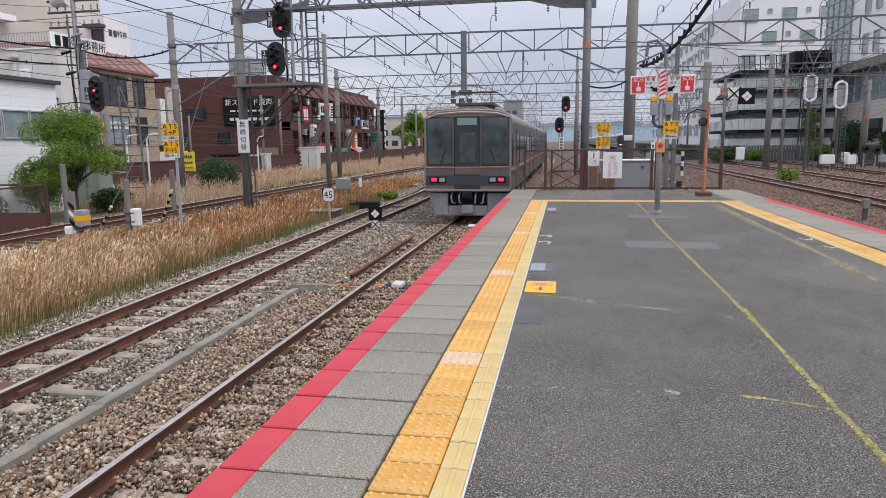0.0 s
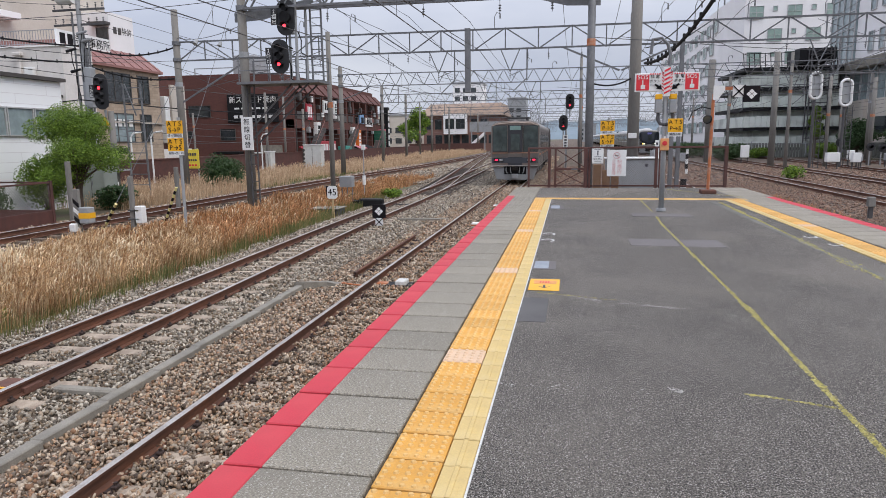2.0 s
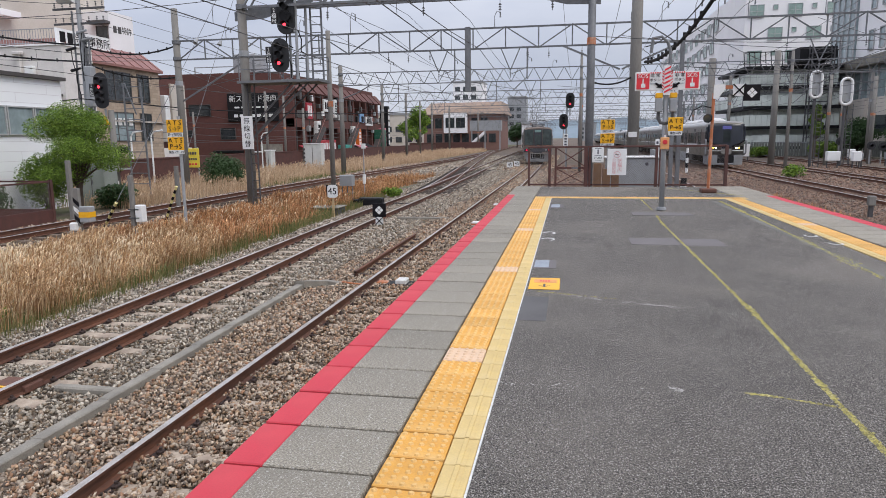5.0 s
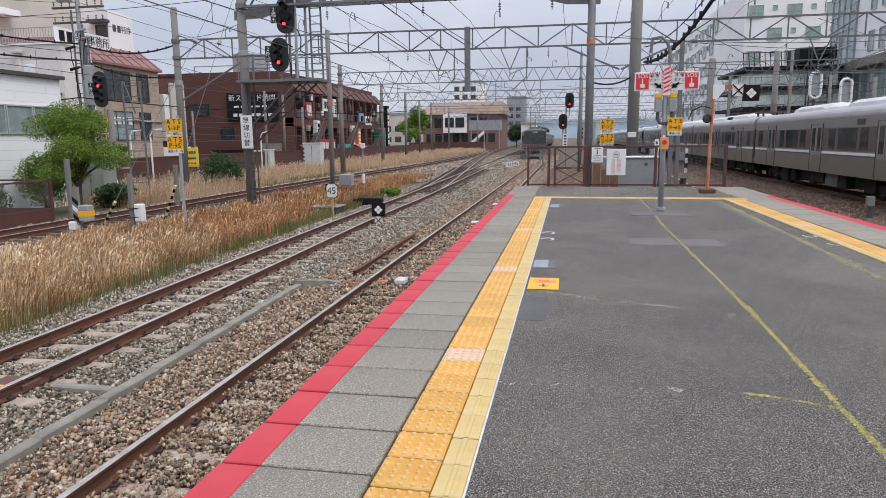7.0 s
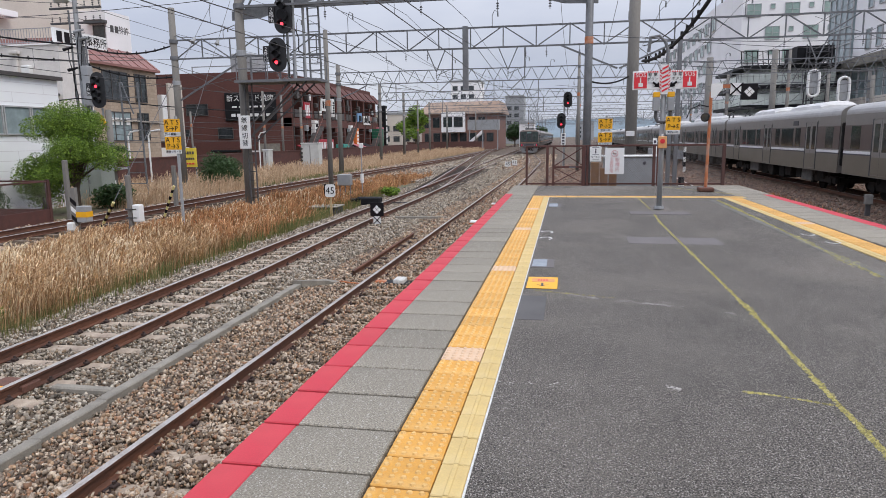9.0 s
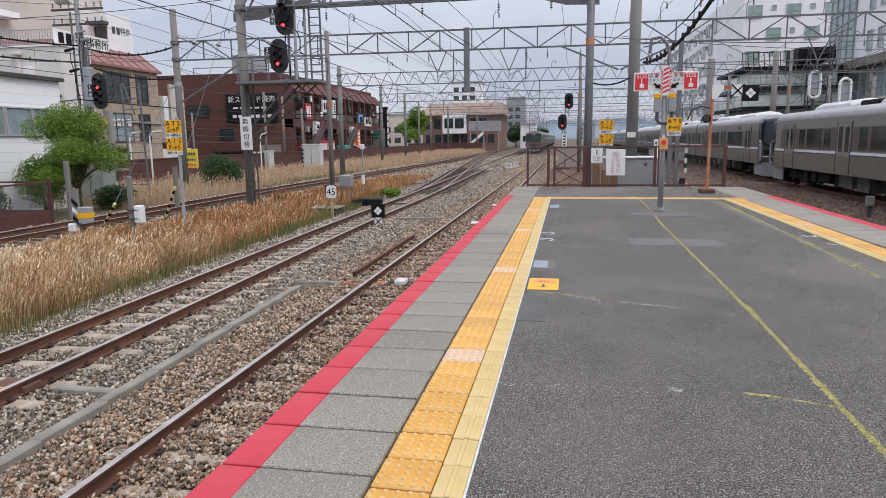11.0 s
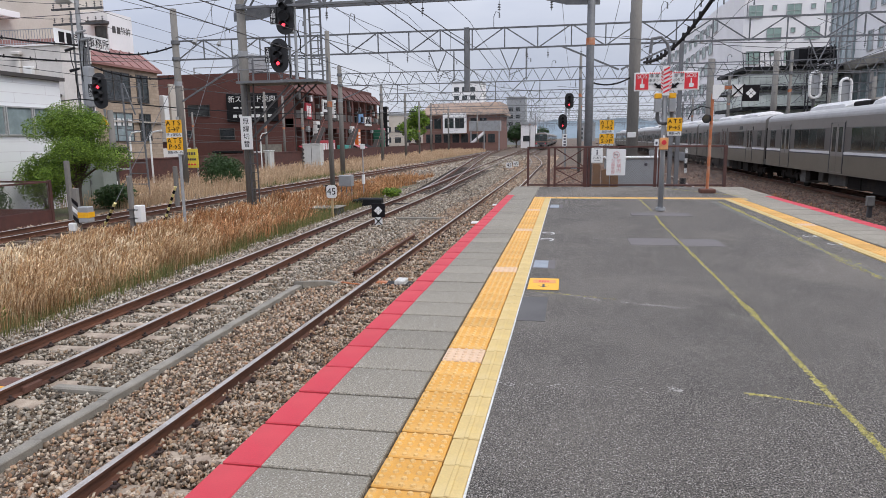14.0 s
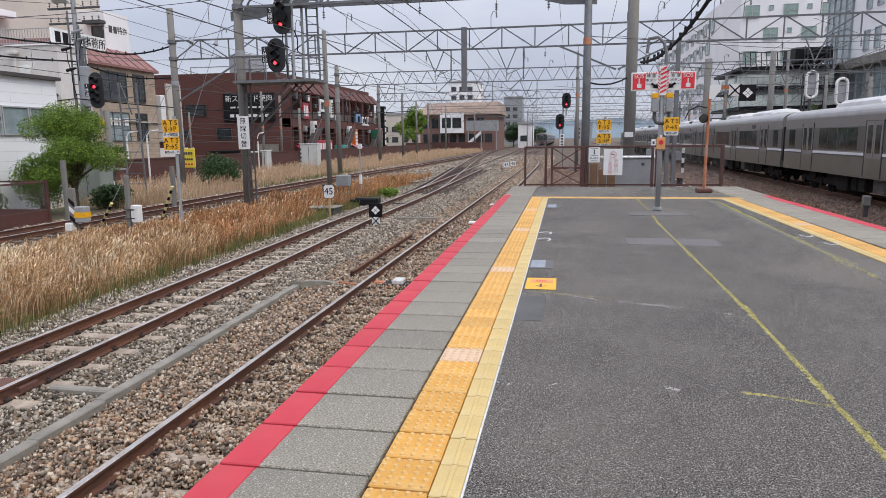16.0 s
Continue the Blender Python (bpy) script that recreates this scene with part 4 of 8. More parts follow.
def cab_end(car, s, lit):
    rings = []
    for t in (0, 0.25, 0.5, 0.7, 0.85, 0.95, 1.0):
        ring = []
        for x, z in hull(0.90, 3.25, 3.62):
            k = 1 - 0.06 * t ** 3
            zz = 0.9 + (z - 0.9) * (1 - 0.05 * t ** 2)
            ring.append((x * k, s * (8.85 + nose_y(x * k, zz) * t), zz))
        rings.append(ring)
    part("cab_shell", smooth(Geo().loft(rings).mesh("cab_shell", M_NSILVER)), None, car, "silver rounded cab front")
    part("window_mask", smooth(nose_patch(-1.36, 1.36, 1.5, 3.38, 0.012, s, 16, 10, lambda x: 0.5 * abs(x / 1.36) ** 1.6).mesh("window_mask", M_NMASK)), None, car, "black wrap-round windscreen")
    for sx in (-1, 1):
        part("mask_wing", Geo().box(min(sx * 1.32, sx * 1.478), max(sx * 1.32, sx * 1.478), min(s * 8.85, s * 9.35), max(s * 8.85, s * 9.35), 2.0, 3.2, 0, 0.04), M_NMASK, car)
    dr = part("cab_door", nose_patch(-0.4, 0.4, 1.05, 3.3, 0.03, s, 4, 8), M_NMASK, car, "dark cab door")
    part("door_pane", nose_patch(-0.27, 0.27, 1.95, 2.85, 0.045, s, 4, 4), M_PANE, dr)
    part("destination_sign", nose_patch(-0.33, 0.33, 2.98, 3.24, 0.045, s, 4, 2), M_BLUESIGN, dr, "lit destination display")
    part("lower_panel", nose_patch(-0.385, 0.385, 1.06, 1.47, 0.042, s, 4, 3), M_NSILVER, dr)
    for sx in (-1, 1):
        x0, x1 = sorted((sx * 0.62, sx * 1.3))
        lamp = part("lamp_case", nose_patch(x0, x1, 1.42, 1.68, 0.012, s, 6, 3), M_BLACK, car)
        x0, x1 = sorted((sx * 0.7, sx * 0.84))
        part("head_lamp", nose_patch(x0, x1, 1.48, 1.58, 0.03, s, 3, 2), M_HEAD if lit else M_GREY, lamp, "glowing head lamp" if lit else "unlit head lamp")
        x0, x1 = sorted((sx * 0.88, sx * 1.02))
        part("fog_lamp", nose_patch(x0, x1, 1.48, 1.58, 0.03, s, 3, 2), M_FOG if lit else M_GREY, lamp)
        part("grab_post", Geo().tube([(sx * 1.46, s * 9.2, 1.0), (sx * 1.5, s * 9.5, 1.1), (sx * 1.5, s * 9.5, 2.1), (sx * 1.46, s * 9.2, 2.2)], 0.07, 8), M_TSKIRT, car, "grey anti-climb post")
        x0, x1 = sorted((sx * 0.62, sx * 1.33))
        part("skirt", nose_patch(x0, x1, 0.2, 0.98, -0.05, s, 4, 3), M_TSKIRT, car, "light grey skirt")
        ys = sorted((s * 7.8, s * 9.4))
        part("side_skirt", Geo().box(min(sx * 1.26, sx * 1.34), max(sx * 1.26, sx * 1.34), ys[0], ys[1], 0.22, 0.92, 0, 0.03), M_TSKIRT, car)
    part("white_line", nose_patch(-1.34, 1.34, 1.28, 1.33, 0.006, s, 10, 1), M_NWHITE, car)
    ys = sorted((s * 9.3, s * 9.75))
    # solid black block in place of the shaded coupler hollow
    part("recess_shade", Geo().box(-0.6, 0.6, ys[0], ys[0] + 0.3, 0.3, 0.95), M_BLACK, car)
    ys = sorted((s * 9.3, s * 9.95))
    part("coupler", Geo().box(-0.16, 0.16, ys[0], ys[1], 0.62, 0.9, 0, 0.04), M_TUNDER, car)
    part("skirt_bar", Geo().box(-0.62, 0.62, min(s * 9.4, s * 9.7), max(s * 9.4, s * 9.7), 0.2, 0.34, 0, 0.03), M_TSKIRT, car)


departing = [old_car(k == 0, k in (0, 2, 4), 20 + k) for k in range(7)]
NEW_N, COUPLED = 12, 4
arriving = [new_car(k in (0, COUPLED), k in (COUPLED - 1, NEW_N - 1), 40 + k, k in (1, 3, 5, 8, 10), k >= COUPLED) for k in range(NEW_N)]


def on_line(line, y, z, back=False):
    """Pose of a car centred at y on a track, turned along it."""
    a, b = line(y - 6.9), line(y + 6.9)
    turn = math.degrees(math.atan2(-(b - a), 13.8))
    return pose((a + b) / 2, y, z, 0, 0, turn + (180 if back else 0))


# seconds and the place of the departing train's tail along its track
TAIL = [(0, 22.1), (1, 31.4), (2, 40.9), (3, 50.7), (4, 60.5), (5, 69.6), (6.5, 83.0), (8, 97.0), (9, 106.3), (10, 116.0), (11.5, 131.6), (13, 148.6), (14.5, 165.8), (16, 183.5)]


def tail_at(t):
    """Smooth run through the keyed places."""
    for i in range(len(TAIL) - 1):
        (t0, y0), (t1, y1) = TAIL[i], TAIL[i + 1]
        if t <= t1:
            before, after = TAIL[max(i - 1, 0)], TAIL[min(i + 2, len(TAIL) - 1)]
            m0 = (y1 - before[1]) / (t1 - before[0]) * (t1 - t0)
            m1 = (after[1] - y0) / (after[0] - t0) * (t1 - t0)
            u = (t - t0) / (t1 - t0)
            return (2 * u ** 3 - 3 * u * u + 1) * y0 + (u ** 3 - 2 * u * u + u) * m0 + (3 * u * u - 2 * u ** 3) * y1 + (u ** 3 - u * u) * m1
    return TAIL[-1][1]


def motions():
    times = [0.5 * i for i in range(33)]
    for k, car in enumerate(departing):
        walk(car, [(t, on_line(line_a, tail_at(t) + 10.0 + 20 * k, RAIL_L)) for t in times])
    for k, car in enumerate(arriving):
        gap = 1.0 if k >= COUPLED else 0.0
        walk(car, [(t, on_line(line_d, y + 10.0 + 20 * k + gap, RAIL_R, True)) for t, y in NOSE])

# ---- overhead line ----
M_GSTEEL = material("dark_galvanised_steel", (0.17, 0.175, 0.185), (0.1, 0.103, 0.11), 0.65, 0.2, 3, 40, 0.05, 0.003)
def truss(g, x0, x1, y, z0, z1, step, w=0.07, depth=0.0, pattern="warren"):
    """A flat or box truss across the tracks."""
    for yy in ([y] if not depth else [y - depth / 2, y + depth / 2]):
        g.box(x0, x1, yy - w / 2, yy + w / 2, z1 - w, z1)
        g.box(x0, x1, yy - w / 2, yy + w / 2, z0, z0 + w)
        n = max(1, round((x1 - x0) / step))
        for i in range(n):
            a, b = lerp(x0, x1, i / n), lerp(x0, x1, (i + 1) / n)
            m = (a + b) / 2
            if pattern == "warren":
                g.bar((a, yy, z0), (m, yy, z1), w * 0.62)
                g.bar((m, yy, z1), (b, yy, z0), w * 0.62)
            elif i % 2:
                g.bar((a, yy, z1), (b, yy, z0), w * 0.7)
                g.bar((b, yy, z0), (b, yy, z1), w * 0.7)
            else:
                g.bar((a, yy, z0), (b, yy, z1), w * 0.7)
                g.bar((b, yy, z0), (b, yy, z1), w * 0.7)
    if depth:
        n = max(1, round((x1 - x0) / step))
        for i in range(n + 1):
            x = lerp(x0, x1, i / n)
            g.bar((x, y - depth / 2, z1), (x, y + depth / 2, z1), w * 0.5)
            g.bar((x, y - depth / 2, z0), (x, y + depth / 2, z0), w * 0.5)


def insulator(g, p, drop):
    """A hanging string of discs ending at p."""
    x, y, z = p
    g.cyl((x, y, z), (x, y, z + drop), 0.012, 5)
    for i in range(3):
        g.cyl((x, y, z + 0.1 + i * 0.09), (x, y, z + 0.14 + i * 0.09), 0.06, 8, 0.03)


def gantry(y, posts, x0, x1, z0, z1, step, ground, label="grey steel lattice gantry carrying the overhead wires", depth=0.0, w=0.07, pattern="warren", hang=(), mat=None, group="gantries over the tracks"):
    ga = thing("gantry", label, "gantry", pose(posts[0][0], y, ground), group)
    ox, oz = posts[0][0], ground
    for px, top, r, mt in posts:
        gz = ground_z(px, y) - oz
        po = part("post", smooth(Geo().cyl((px - ox, 0, gz - 0.3), (px - ox, 0, top - oz), r, 14, r * 0.82).mesh("post", mt)), None, ga)
        part("band", Geo().cyl((px - ox, 0, 3.9 - oz + 1), (px - ox, 0, 4.15 - oz + 1), r * 0.98, 14), M_ORANGE if r < 0.19 else M_GREY, po)
        for zb in (z1 - 0.2, z0):
            part("collar", Geo().cyl((px - ox, 0, zb - oz), (px - ox, 0, zb - oz + 0.2), r * 1.1, 12), M_STEEL, po)
    g = Geo()
    truss(g, x0 - ox, x1 - ox, 0, z0 - oz, z1 - oz, step, w, depth, pattern)
    part("beam", g, mat or M_STEEL, ga, "lattice beam")
    for hx in hang:
        g = Geo()
        zc = z0 - oz
        g.bar((hx - ox - 0.5, 0, zc), (hx - ox, 0, zc - 1.15), 0.05)
        g.bar((hx - ox + 0.5, 0, zc), (hx - ox, 0, zc - 1.15), 0.05)
        insulator(g, (hx - ox, 0, zc - 1.55), 0.4)
        part("hanger", g, M_STEEL, ga)
        g = Geo()
        g.bar((hx - ox + 0.9, 0, zc), (hx - ox + 0.9, 0, zc - 1.6), 0.06)
        g.cyl((hx - ox + 0.9, 0, zc - 1.5), (hx - ox + 0.1, 0, zc - 2.25), 0.025, 6)
        g.cyl((hx - ox + 0.9, 0, zc - 1.0), (hx - ox, 0, zc - 1.35), 0.02, 6)
        insulator(g, (hx - ox + 0.9, 0, zc - 0.5), 0.3)
        part("registration_arm", g, M_STEEL, ga)
    return ga


# nearest gantry: heavy post on the grass strip and a steel post behind the fence
g1 = gantry(25.5, [(-12.87, 9.0, 0.20, M_POLE), (0.73, 9.0, 0.16, M_STEEL)], -12.7, 0.73, 6.72, 8.0, 1.7, -1.4, "grey steel lattice gantry with concrete and steel posts", 0.5, 0.09)
for s, x in ((1, -12.87), (-1, 0.73)):
    X = x + 12.87
    gp = Geo()
    gp.add([(X - 0.3 * s, -0.02, 7.7), (X - 0.3 * s, -0.02, 8.05), (X + 1.1 * s, -0.02, 8.1), (X + 3.0 * s, -0.02, 8.5), (X + 3.0 * s, -0.02, 8.3), (X + 0.9 * s, -0.02, 7.75),
            (X - 0.3 * s, 0.02, 7.7), (X - 0.3 * s, 0.02, 8.05), (X + 1.1 * s, 0.02, 8.1), (X + 3.0 * s, 0.02, 8.5), (X + 3.0 * s, 0.02, 8.3), (X + 0.9 * s, 0.02, 7.75)],
           [(0, 1, 2, 5), (5, 2, 3, 4), (11, 8, 7, 6), (10, 9, 8, 11), (0, 6, 7, 1), (1, 7, 8, 2), (2, 8, 9, 3), (4, 10, 11, 5), (5, 11, 6, 0)])
    for k in range(5):
        gp.cyl((X + (-0.2 + 0.25 * k) * s, -0.05, 7.85 + 0.03 * k), (X + (-0.2 + 0.25 * k) * s, 0.05, 7.85 + 0.03 * k), 0.025, 6)
    part("gusset", gp, M_STEEL, g1, "bolted steel knee bracket")

g2 = gantry(37.0, [(-22.95, 9.3, 0.23, M_POLE), (17.5, 8.2, 0.2, M_POLE)], -22.9, 19.5, 6.35, 7.5, 1.75, -1.4, hang=(-16.4, -7.15, -3.2, 12.2), pattern="n", w=0.085, mat=M_GSTEEL)
for p, q, w in (((0, 0, 5.3), (4.6, 0, 7.75), 0.09), ((0.1, 0, 9.2), (3.2, 0, 7.8), 0.05), ((25.5, 0, 6.5), (22.5, 0, 7.8), 0.09), ((25.6, 0, 6.5), (28.6, 0, 7.8), 0.09)):
    part("brace", Geo().bar(p, q, w), M_STEEL, g2)
part("drop_post", Geo().box(17.28, 17.58, -0.12, 0.12, 5.55, 8.95, 0, 0.02), M_STEEL, g2, "hanging grey steel post")

g3 = gantry(57.0, [(-19.8, 8.0, 0.22, M_POLE), (0.9, 8.2, 0.13, M_POLE), (16.9, 8.0, 0.14, M_POLE)], -19.8, 30.0, 6.25, 7.35, 1.25, -1.4, hang=(-15.5, -7.0, -3.3, 12.2, 17), w=0.075)
gp = Geo()
gp.tube([(0.2, 0, 6.6), (1.4, 0, 7.0), (2.6, 0, 7.6)], 0.05, 6)
part("brace", gp, M_STEEL, g3)
for (y, a, b, top, zb, zt) in ((78, -22, 31, 8.0, 6.0, 7.0), (98, -24, 34, 8.4, 6.2, 7.2), (122, -25, 38, 8.2, 6.0, 7.0), (146, -26, 42, 8.6, 6.2, 7.3), (172, -27, 48, 8.4, 6.0, 7.1), (200, -28, 52, 8.8, 6.3, 7.4), (232, -30, 60, 8.8, 6.3, 7.4), (268, -30, 70, 9.2, 6.5, 7.7), (308, -32, 80, 9.5, 6.8, 8.0)):
    middle = [] if y < 150 else [(-9.6, top, 0.12, M_STEEL)]
    gantry(y, [(a, top, 0.2, M_POLE)] + middle + [(1.4 + 0.011 * (y - 78), top, 0.09, M_STEEL), (b * 0.55, top, 0.18, M_POLE), (b, top, 0.2, M_POLE)], a, b, zb, zt, 1.3, -1.4, hang=(line_a(y), line_c(y), 12.2, 17.5), w=0.08)


def beam_fittings(ga, y, x0, x1, z0, z1, n, seed):
    """Insulator strings under a beam and small wire horns on top of it."""
    rnd = random.Random(seed)
    ox, oz = ga.location.x, ga.location.z
    for i in range(n):
        x = lerp(x0, x1, (i + rnd.uniform(0.2, 0.8)) / n) - ox
        g = Geo()
        if rnd.random() < 0.6:
            insulator(g, (x, 0, z0 - oz - 0.55), 0.55)
            part("insulator_string", g, M_DARKSTEEL, ga)
        else:
            h = rnd.uniform(0.5, 1.1)
            g.tube([(x, 0, z1 - oz), (x, 0, z1 - oz + h * 0.7), (x + 0.12, 0, z1 - oz + h), (x + 0.3, 0, z1 - oz + h * 0.9)], 0.02, 5)
            g.cyl((x + 0.3, 0, z1 - oz + h * 0.6), (x + 0.3, 0, z1 - oz + h * 0.92), 0.045, 8, 0.03)
            part("wire_horn", g, M_STEEL, ga)


beam_fittings(g1, 25.5, -12, 0, 6.72, 8.0, 6, 1)
beam_fittings(g2, 37, -21, 18, 6.35, 7.5, 24, 2)
beam_fittings(g3, 57, -18, 28, 6.25, 7.35, 24, 3)


def wire_run(line, z_rail, name="overhead_wire", y0=-25.0):
    """Contact wire, messenger wire and droppers over one track."""
    ow = thing(name, "thin dark overhead contact wire with messenger and droppers", "overhead wire", group="overhead wires")
    stops = [y0, 25.5 if y0 < 0 else y0 + 20, 57, 98, 146, 200, 268, 330]
    stops = sorted(set(s for s in stops if s >= y0))
    zc, zm = z_rail + 5.05, z_rail + 6.0
    c = [(line(y) + 0.15 * (-1) ** i, y, zc) for i, y in enumerate(stops)]
    part("contact_wire", Geo().tube(c, 0.011, 5), M_DARKSTEEL, ow)
    run, d = [], Geo()
    for i in range(len(stops) - 1):
        pts = []
        for k in range(9):
            t = k / 8
            y = lerp(stops[i], stops[i + 1], t)
            pts.append((lerp(c[i][0], c[i + 1][0], t), y, zm - 0.75 * 4 * t * (1 - t) * min(1, (stops[i + 1] - stops[i]) / 45)))
        run += pts if i == len(stops) - 2 else pts[:-1]
        for k in range(1, 8):
            d.cyl((pts[k][0], pts[k][1], zc), pts[k], 0.006, 4)
    part("messenger_wire", Geo().tube(run, 0.012, 5), M_DARKSTEEL, ow)
    part("droppers", d, M_DARKSTEEL, ow, kind="stuff")


for ln, zr in ((line_a, RAIL_L), (line_b, RAIL_L), (line_c, RAIL_L), (line_d, RAIL_R), (line_e, RAIL_R), (line_f, RAIL_R), (line_g, RAIL_R)):
    wire_run(ln, zr)


def cable(pts, r, label="heavy black overhead cable on the pole line", mat=None, sag=0.0, seg=10, name="cable", knots=0):
    out = []
    for i in range(len(pts) - 1):
        for k in range(seg):
            t = k / seg
            p = Vector(pts[i]).lerp(Vector(pts[i + 1]), t)
            out.append((p.x, p.y, p.z - sag * 4 * t * (1 - t)))
    out.append(tuple(pts[-1]))
    g = Geo().tube(out, r, 6)
    for k in range(knots):
        p = Vector(out[int((k + 0.5) / knots * (len(out) - 1))])
        g.cyl(p + Vector((0, 0, -r * 1.5)), p + Vector((0, 0, r * 2.6)), r * 0.8, 5)
    return solo(name, g, mat or M_BLACK, label, "cable", group="overhead cables")


def wire(pts, sag=0.4, r=0.012):
    return cable(pts, r, "thin dark overhead wire over the tracks", M_DARKSTEEL, sag, 8, "wire")


# heavy cables of the left pole line, feeders and cross wires
cable([(-36, 26, 9.0), (-27.0, 34, 7.0), (-23.0, 37, 7.2)], 0.045, sag=0.5, knots=40)
cable([(-36, 26, 7.6), (-27.0, 34, 6.1), (-23.0, 37, 5.4)], 0.045, sag=0.4, knots=40)
cable([(-34, 26, 4.3), (-26.5, 33, 4.0), (-12.9, 57, 4.0)], 0.03, sag=0.5)
for z in (9.2, 8.4, 3.1, 2.6, 2.2):
    wire([(-34, 24, z + 0.4), (-26.8, 34, z), (-19.8, 57, z * 0.85), (-22, 98, z * 0.85 + 0.6), (-24, 146, z * 0.8 + 1)], 0.5, 0.014)
for x, z, r in ((-12.9, 8.9, 0.014), (-14.5, 8.3, 0.012), (-18.0, 7.7, 0.012), (-10.2, 7.6, 0.014), (-8.8, 8.3, 0.012), (-5.4, 7.9, 0.013), (-0.4, 8.2, 0.012), (2.5, 8.6, 0.013), (4.6, 7.9, 0.012), (8.5, 8.0, 0.013), (14.2, 8.3, 0.013), (17.5, 8.0, 0.013), (22.5, 8.2, 0.013)):
    wire([(x, -20, z + 0.3), (x, 37, z), (x + 0.6, 78, z - 0.1), (x, 122, z), (x - 0.6, 172, z), (x, 268, z)], 0.7, r)
for a, b in (((-22.9, 37, 7.7), (-12.9, 25.5, 6.2)), ((-12.9, 25.5, 5.6), (-19.8, 57, 6.9)), ((2.6, 37, 6.8), (17.5, 37, 5.6)), ((0.8, 25.5, 5.2), (17.5, 37, 6.2)), ((0.9, 57, 5.2), (-7, 37, 5.0)), ((-12.6, 25.5, 4.4), (-3.2, 57, 4.9)), ((2.5, 27, 5.0), (11.6, 57, 4.9)), ((3.9, 26, 4.1), (17.5, 37, 4.9)), ((17.5, 37, 7.0), (26, 57, 6.0)), ((-1, 57, 5.8), (12, 57, 5.4)), ((5, 37, 5.4), (19, 37, 5.2)), ((-23, 37, 4.6), (-10.5, 28.6, 5.6))):
    wire([a, b], 0.25, 0.014)
for a, b in (((-34, 24, 6.8), (-12.9, 25.5, 7.2)), ((-34, 24, 5.9), (-22.9, 37, 6.4)), ((-27, 34, 5.2), (-19.8, 57, 5.4)), ((-27, 34, 1.6), (-19.8, 57, 2.2)), ((-34, 22, 3.4), (-19.8, 57, 3.0)), ((-22.9, 37, 5.9), (-30, 75, 4.2)), ((-26.8, 34, 4.4), (-31, 76, 3.0)), ((14.5, 75, 7.6), (30, 62, 7.0)), ((17.2, 62, 7.2), (33, 60, 6.3)), ((17.2, 62, 6.0), (26.5, 66, 5.0)), ((4, 26, 5.6), (24, 66, 5.4)), ((12, 37, 7.3), (33, 60, 6.6)), ((17.5, 37, 4.2), (26.5, 66, 3.4))):
    wire([a, b], 0.3, 0.013)
# thick bundled cable swinging down to the post behind the fence
cable([(4.4, 9.5, 5.9), (3.6, 18, 5.2), (2.75, 26.6, 4.35)], 0.055, "thick black bundled cable with ties", sag=0.45, seg=16, knots=26)
cable([(4.45, 9.5, 6.1), (3.65, 18, 5.5), (2.75, 26.6, 4.9)], 0.018, sag=0.35, seg=12)
cable([(2.4, 27, 3.9), (0.75, 25.5, 3.6)], 0.03, sag=0.2)


# ---- posts ----
def pole(x, y, top, r, mat, label, band=None, taper=0.85, name="pole"):
    po = thing(name, label, "pole", pose(x, y, ground_z(x, y) - 0.2))
    h = top - ground_z(x, y) + 0.2
    part("shaft", smooth(Geo().cyl((0, 0, 0), (0, 0, h), r, 14, r * taper).mesh("shaft", mat)), None, po)
    if band:
        part("band", Geo().cyl((0, 0, band + 1.6 - 0.12), (0, 0, band + 1.6 + 0.12), r * 1.02, 14), M_ORANGE, po, "faded orange band")
    return po


pole(-10.45, 28.6, 6.3, 0.115, M_POLE, "slim grey concrete pole in dry grass", 3.2)
p1133 = pole(2.44, 27.0, 9.6, 0.23, M_POLE, "thick grey concrete pole behind the fence")
part("plate", Geo().box(-0.2, 0.12, -0.26, -0.22, 3.05, 3.25, 0, 0.01), M_WPAINT, p1133, "white number plate")
p1190 = thing("steel_post", "galvanised twin steel post behind the fence", "pole", pose(3.86, 26, -1.2))
for dx in (-0.13, 0.12):
    part("leg", Geo().box(dx - 0.07, dx + 0.07, -0.08, 0.08, 0, 6.2 if dx > 0 else 3.4, 0, 0.01), M_STEEL, p1190)
for (x, y, top, r) in ((17.2, 62, 8.6, 0.27), (24.0, 66, 6.0, 0.16), (21.5, 62, 6.5, 0.15), (14.5, 75, 9.5, 0.38), (26.5, 66, 6.6, 0.2), (33, 60, 7, 0.2), (-31, 70, 6.5, 0.14), (-30.3, 64, 6.5, 0.14), (-29.6, 72, 5.2, 0.16), (-25, 112, 8, 0.16), (-21.5, 160, 8, 0.17), (-20, 185, 8, 0.17), (-33, 55, 4.2, 0.1)):
    pole(x, y, top, r, M_POLE, "weathered grey concrete pole beside the tracks", 3.0 if r < 0.25 else None)

# lattice mast with cabinets at the left
mast = thing("lattice_mast", "tall pale steel mast with transformer gear and cables", "pole", pose(-26.9, 34, -1.4))
part("shaft", Geo().cyl((0, 0, 0), (0, 0, 12.2), 0.15, 12, 0.12), M_GREY, mast)
for z in (10.9, 10.3, 9.5):
    part("crossarm", Geo().box(-1.6, 1.6, -0.06, 0.06, z, z + 0.1), M_DARKSTEEL, mast)
    g = Geo()
    for x in (-1.5, -1.0, -0.5, 0.6, 1.1, 1.5):
        insulator(g, (x, 0, z + 0.08), 0.3)
    part("insulators", g, M_DARKSTEEL, mast)
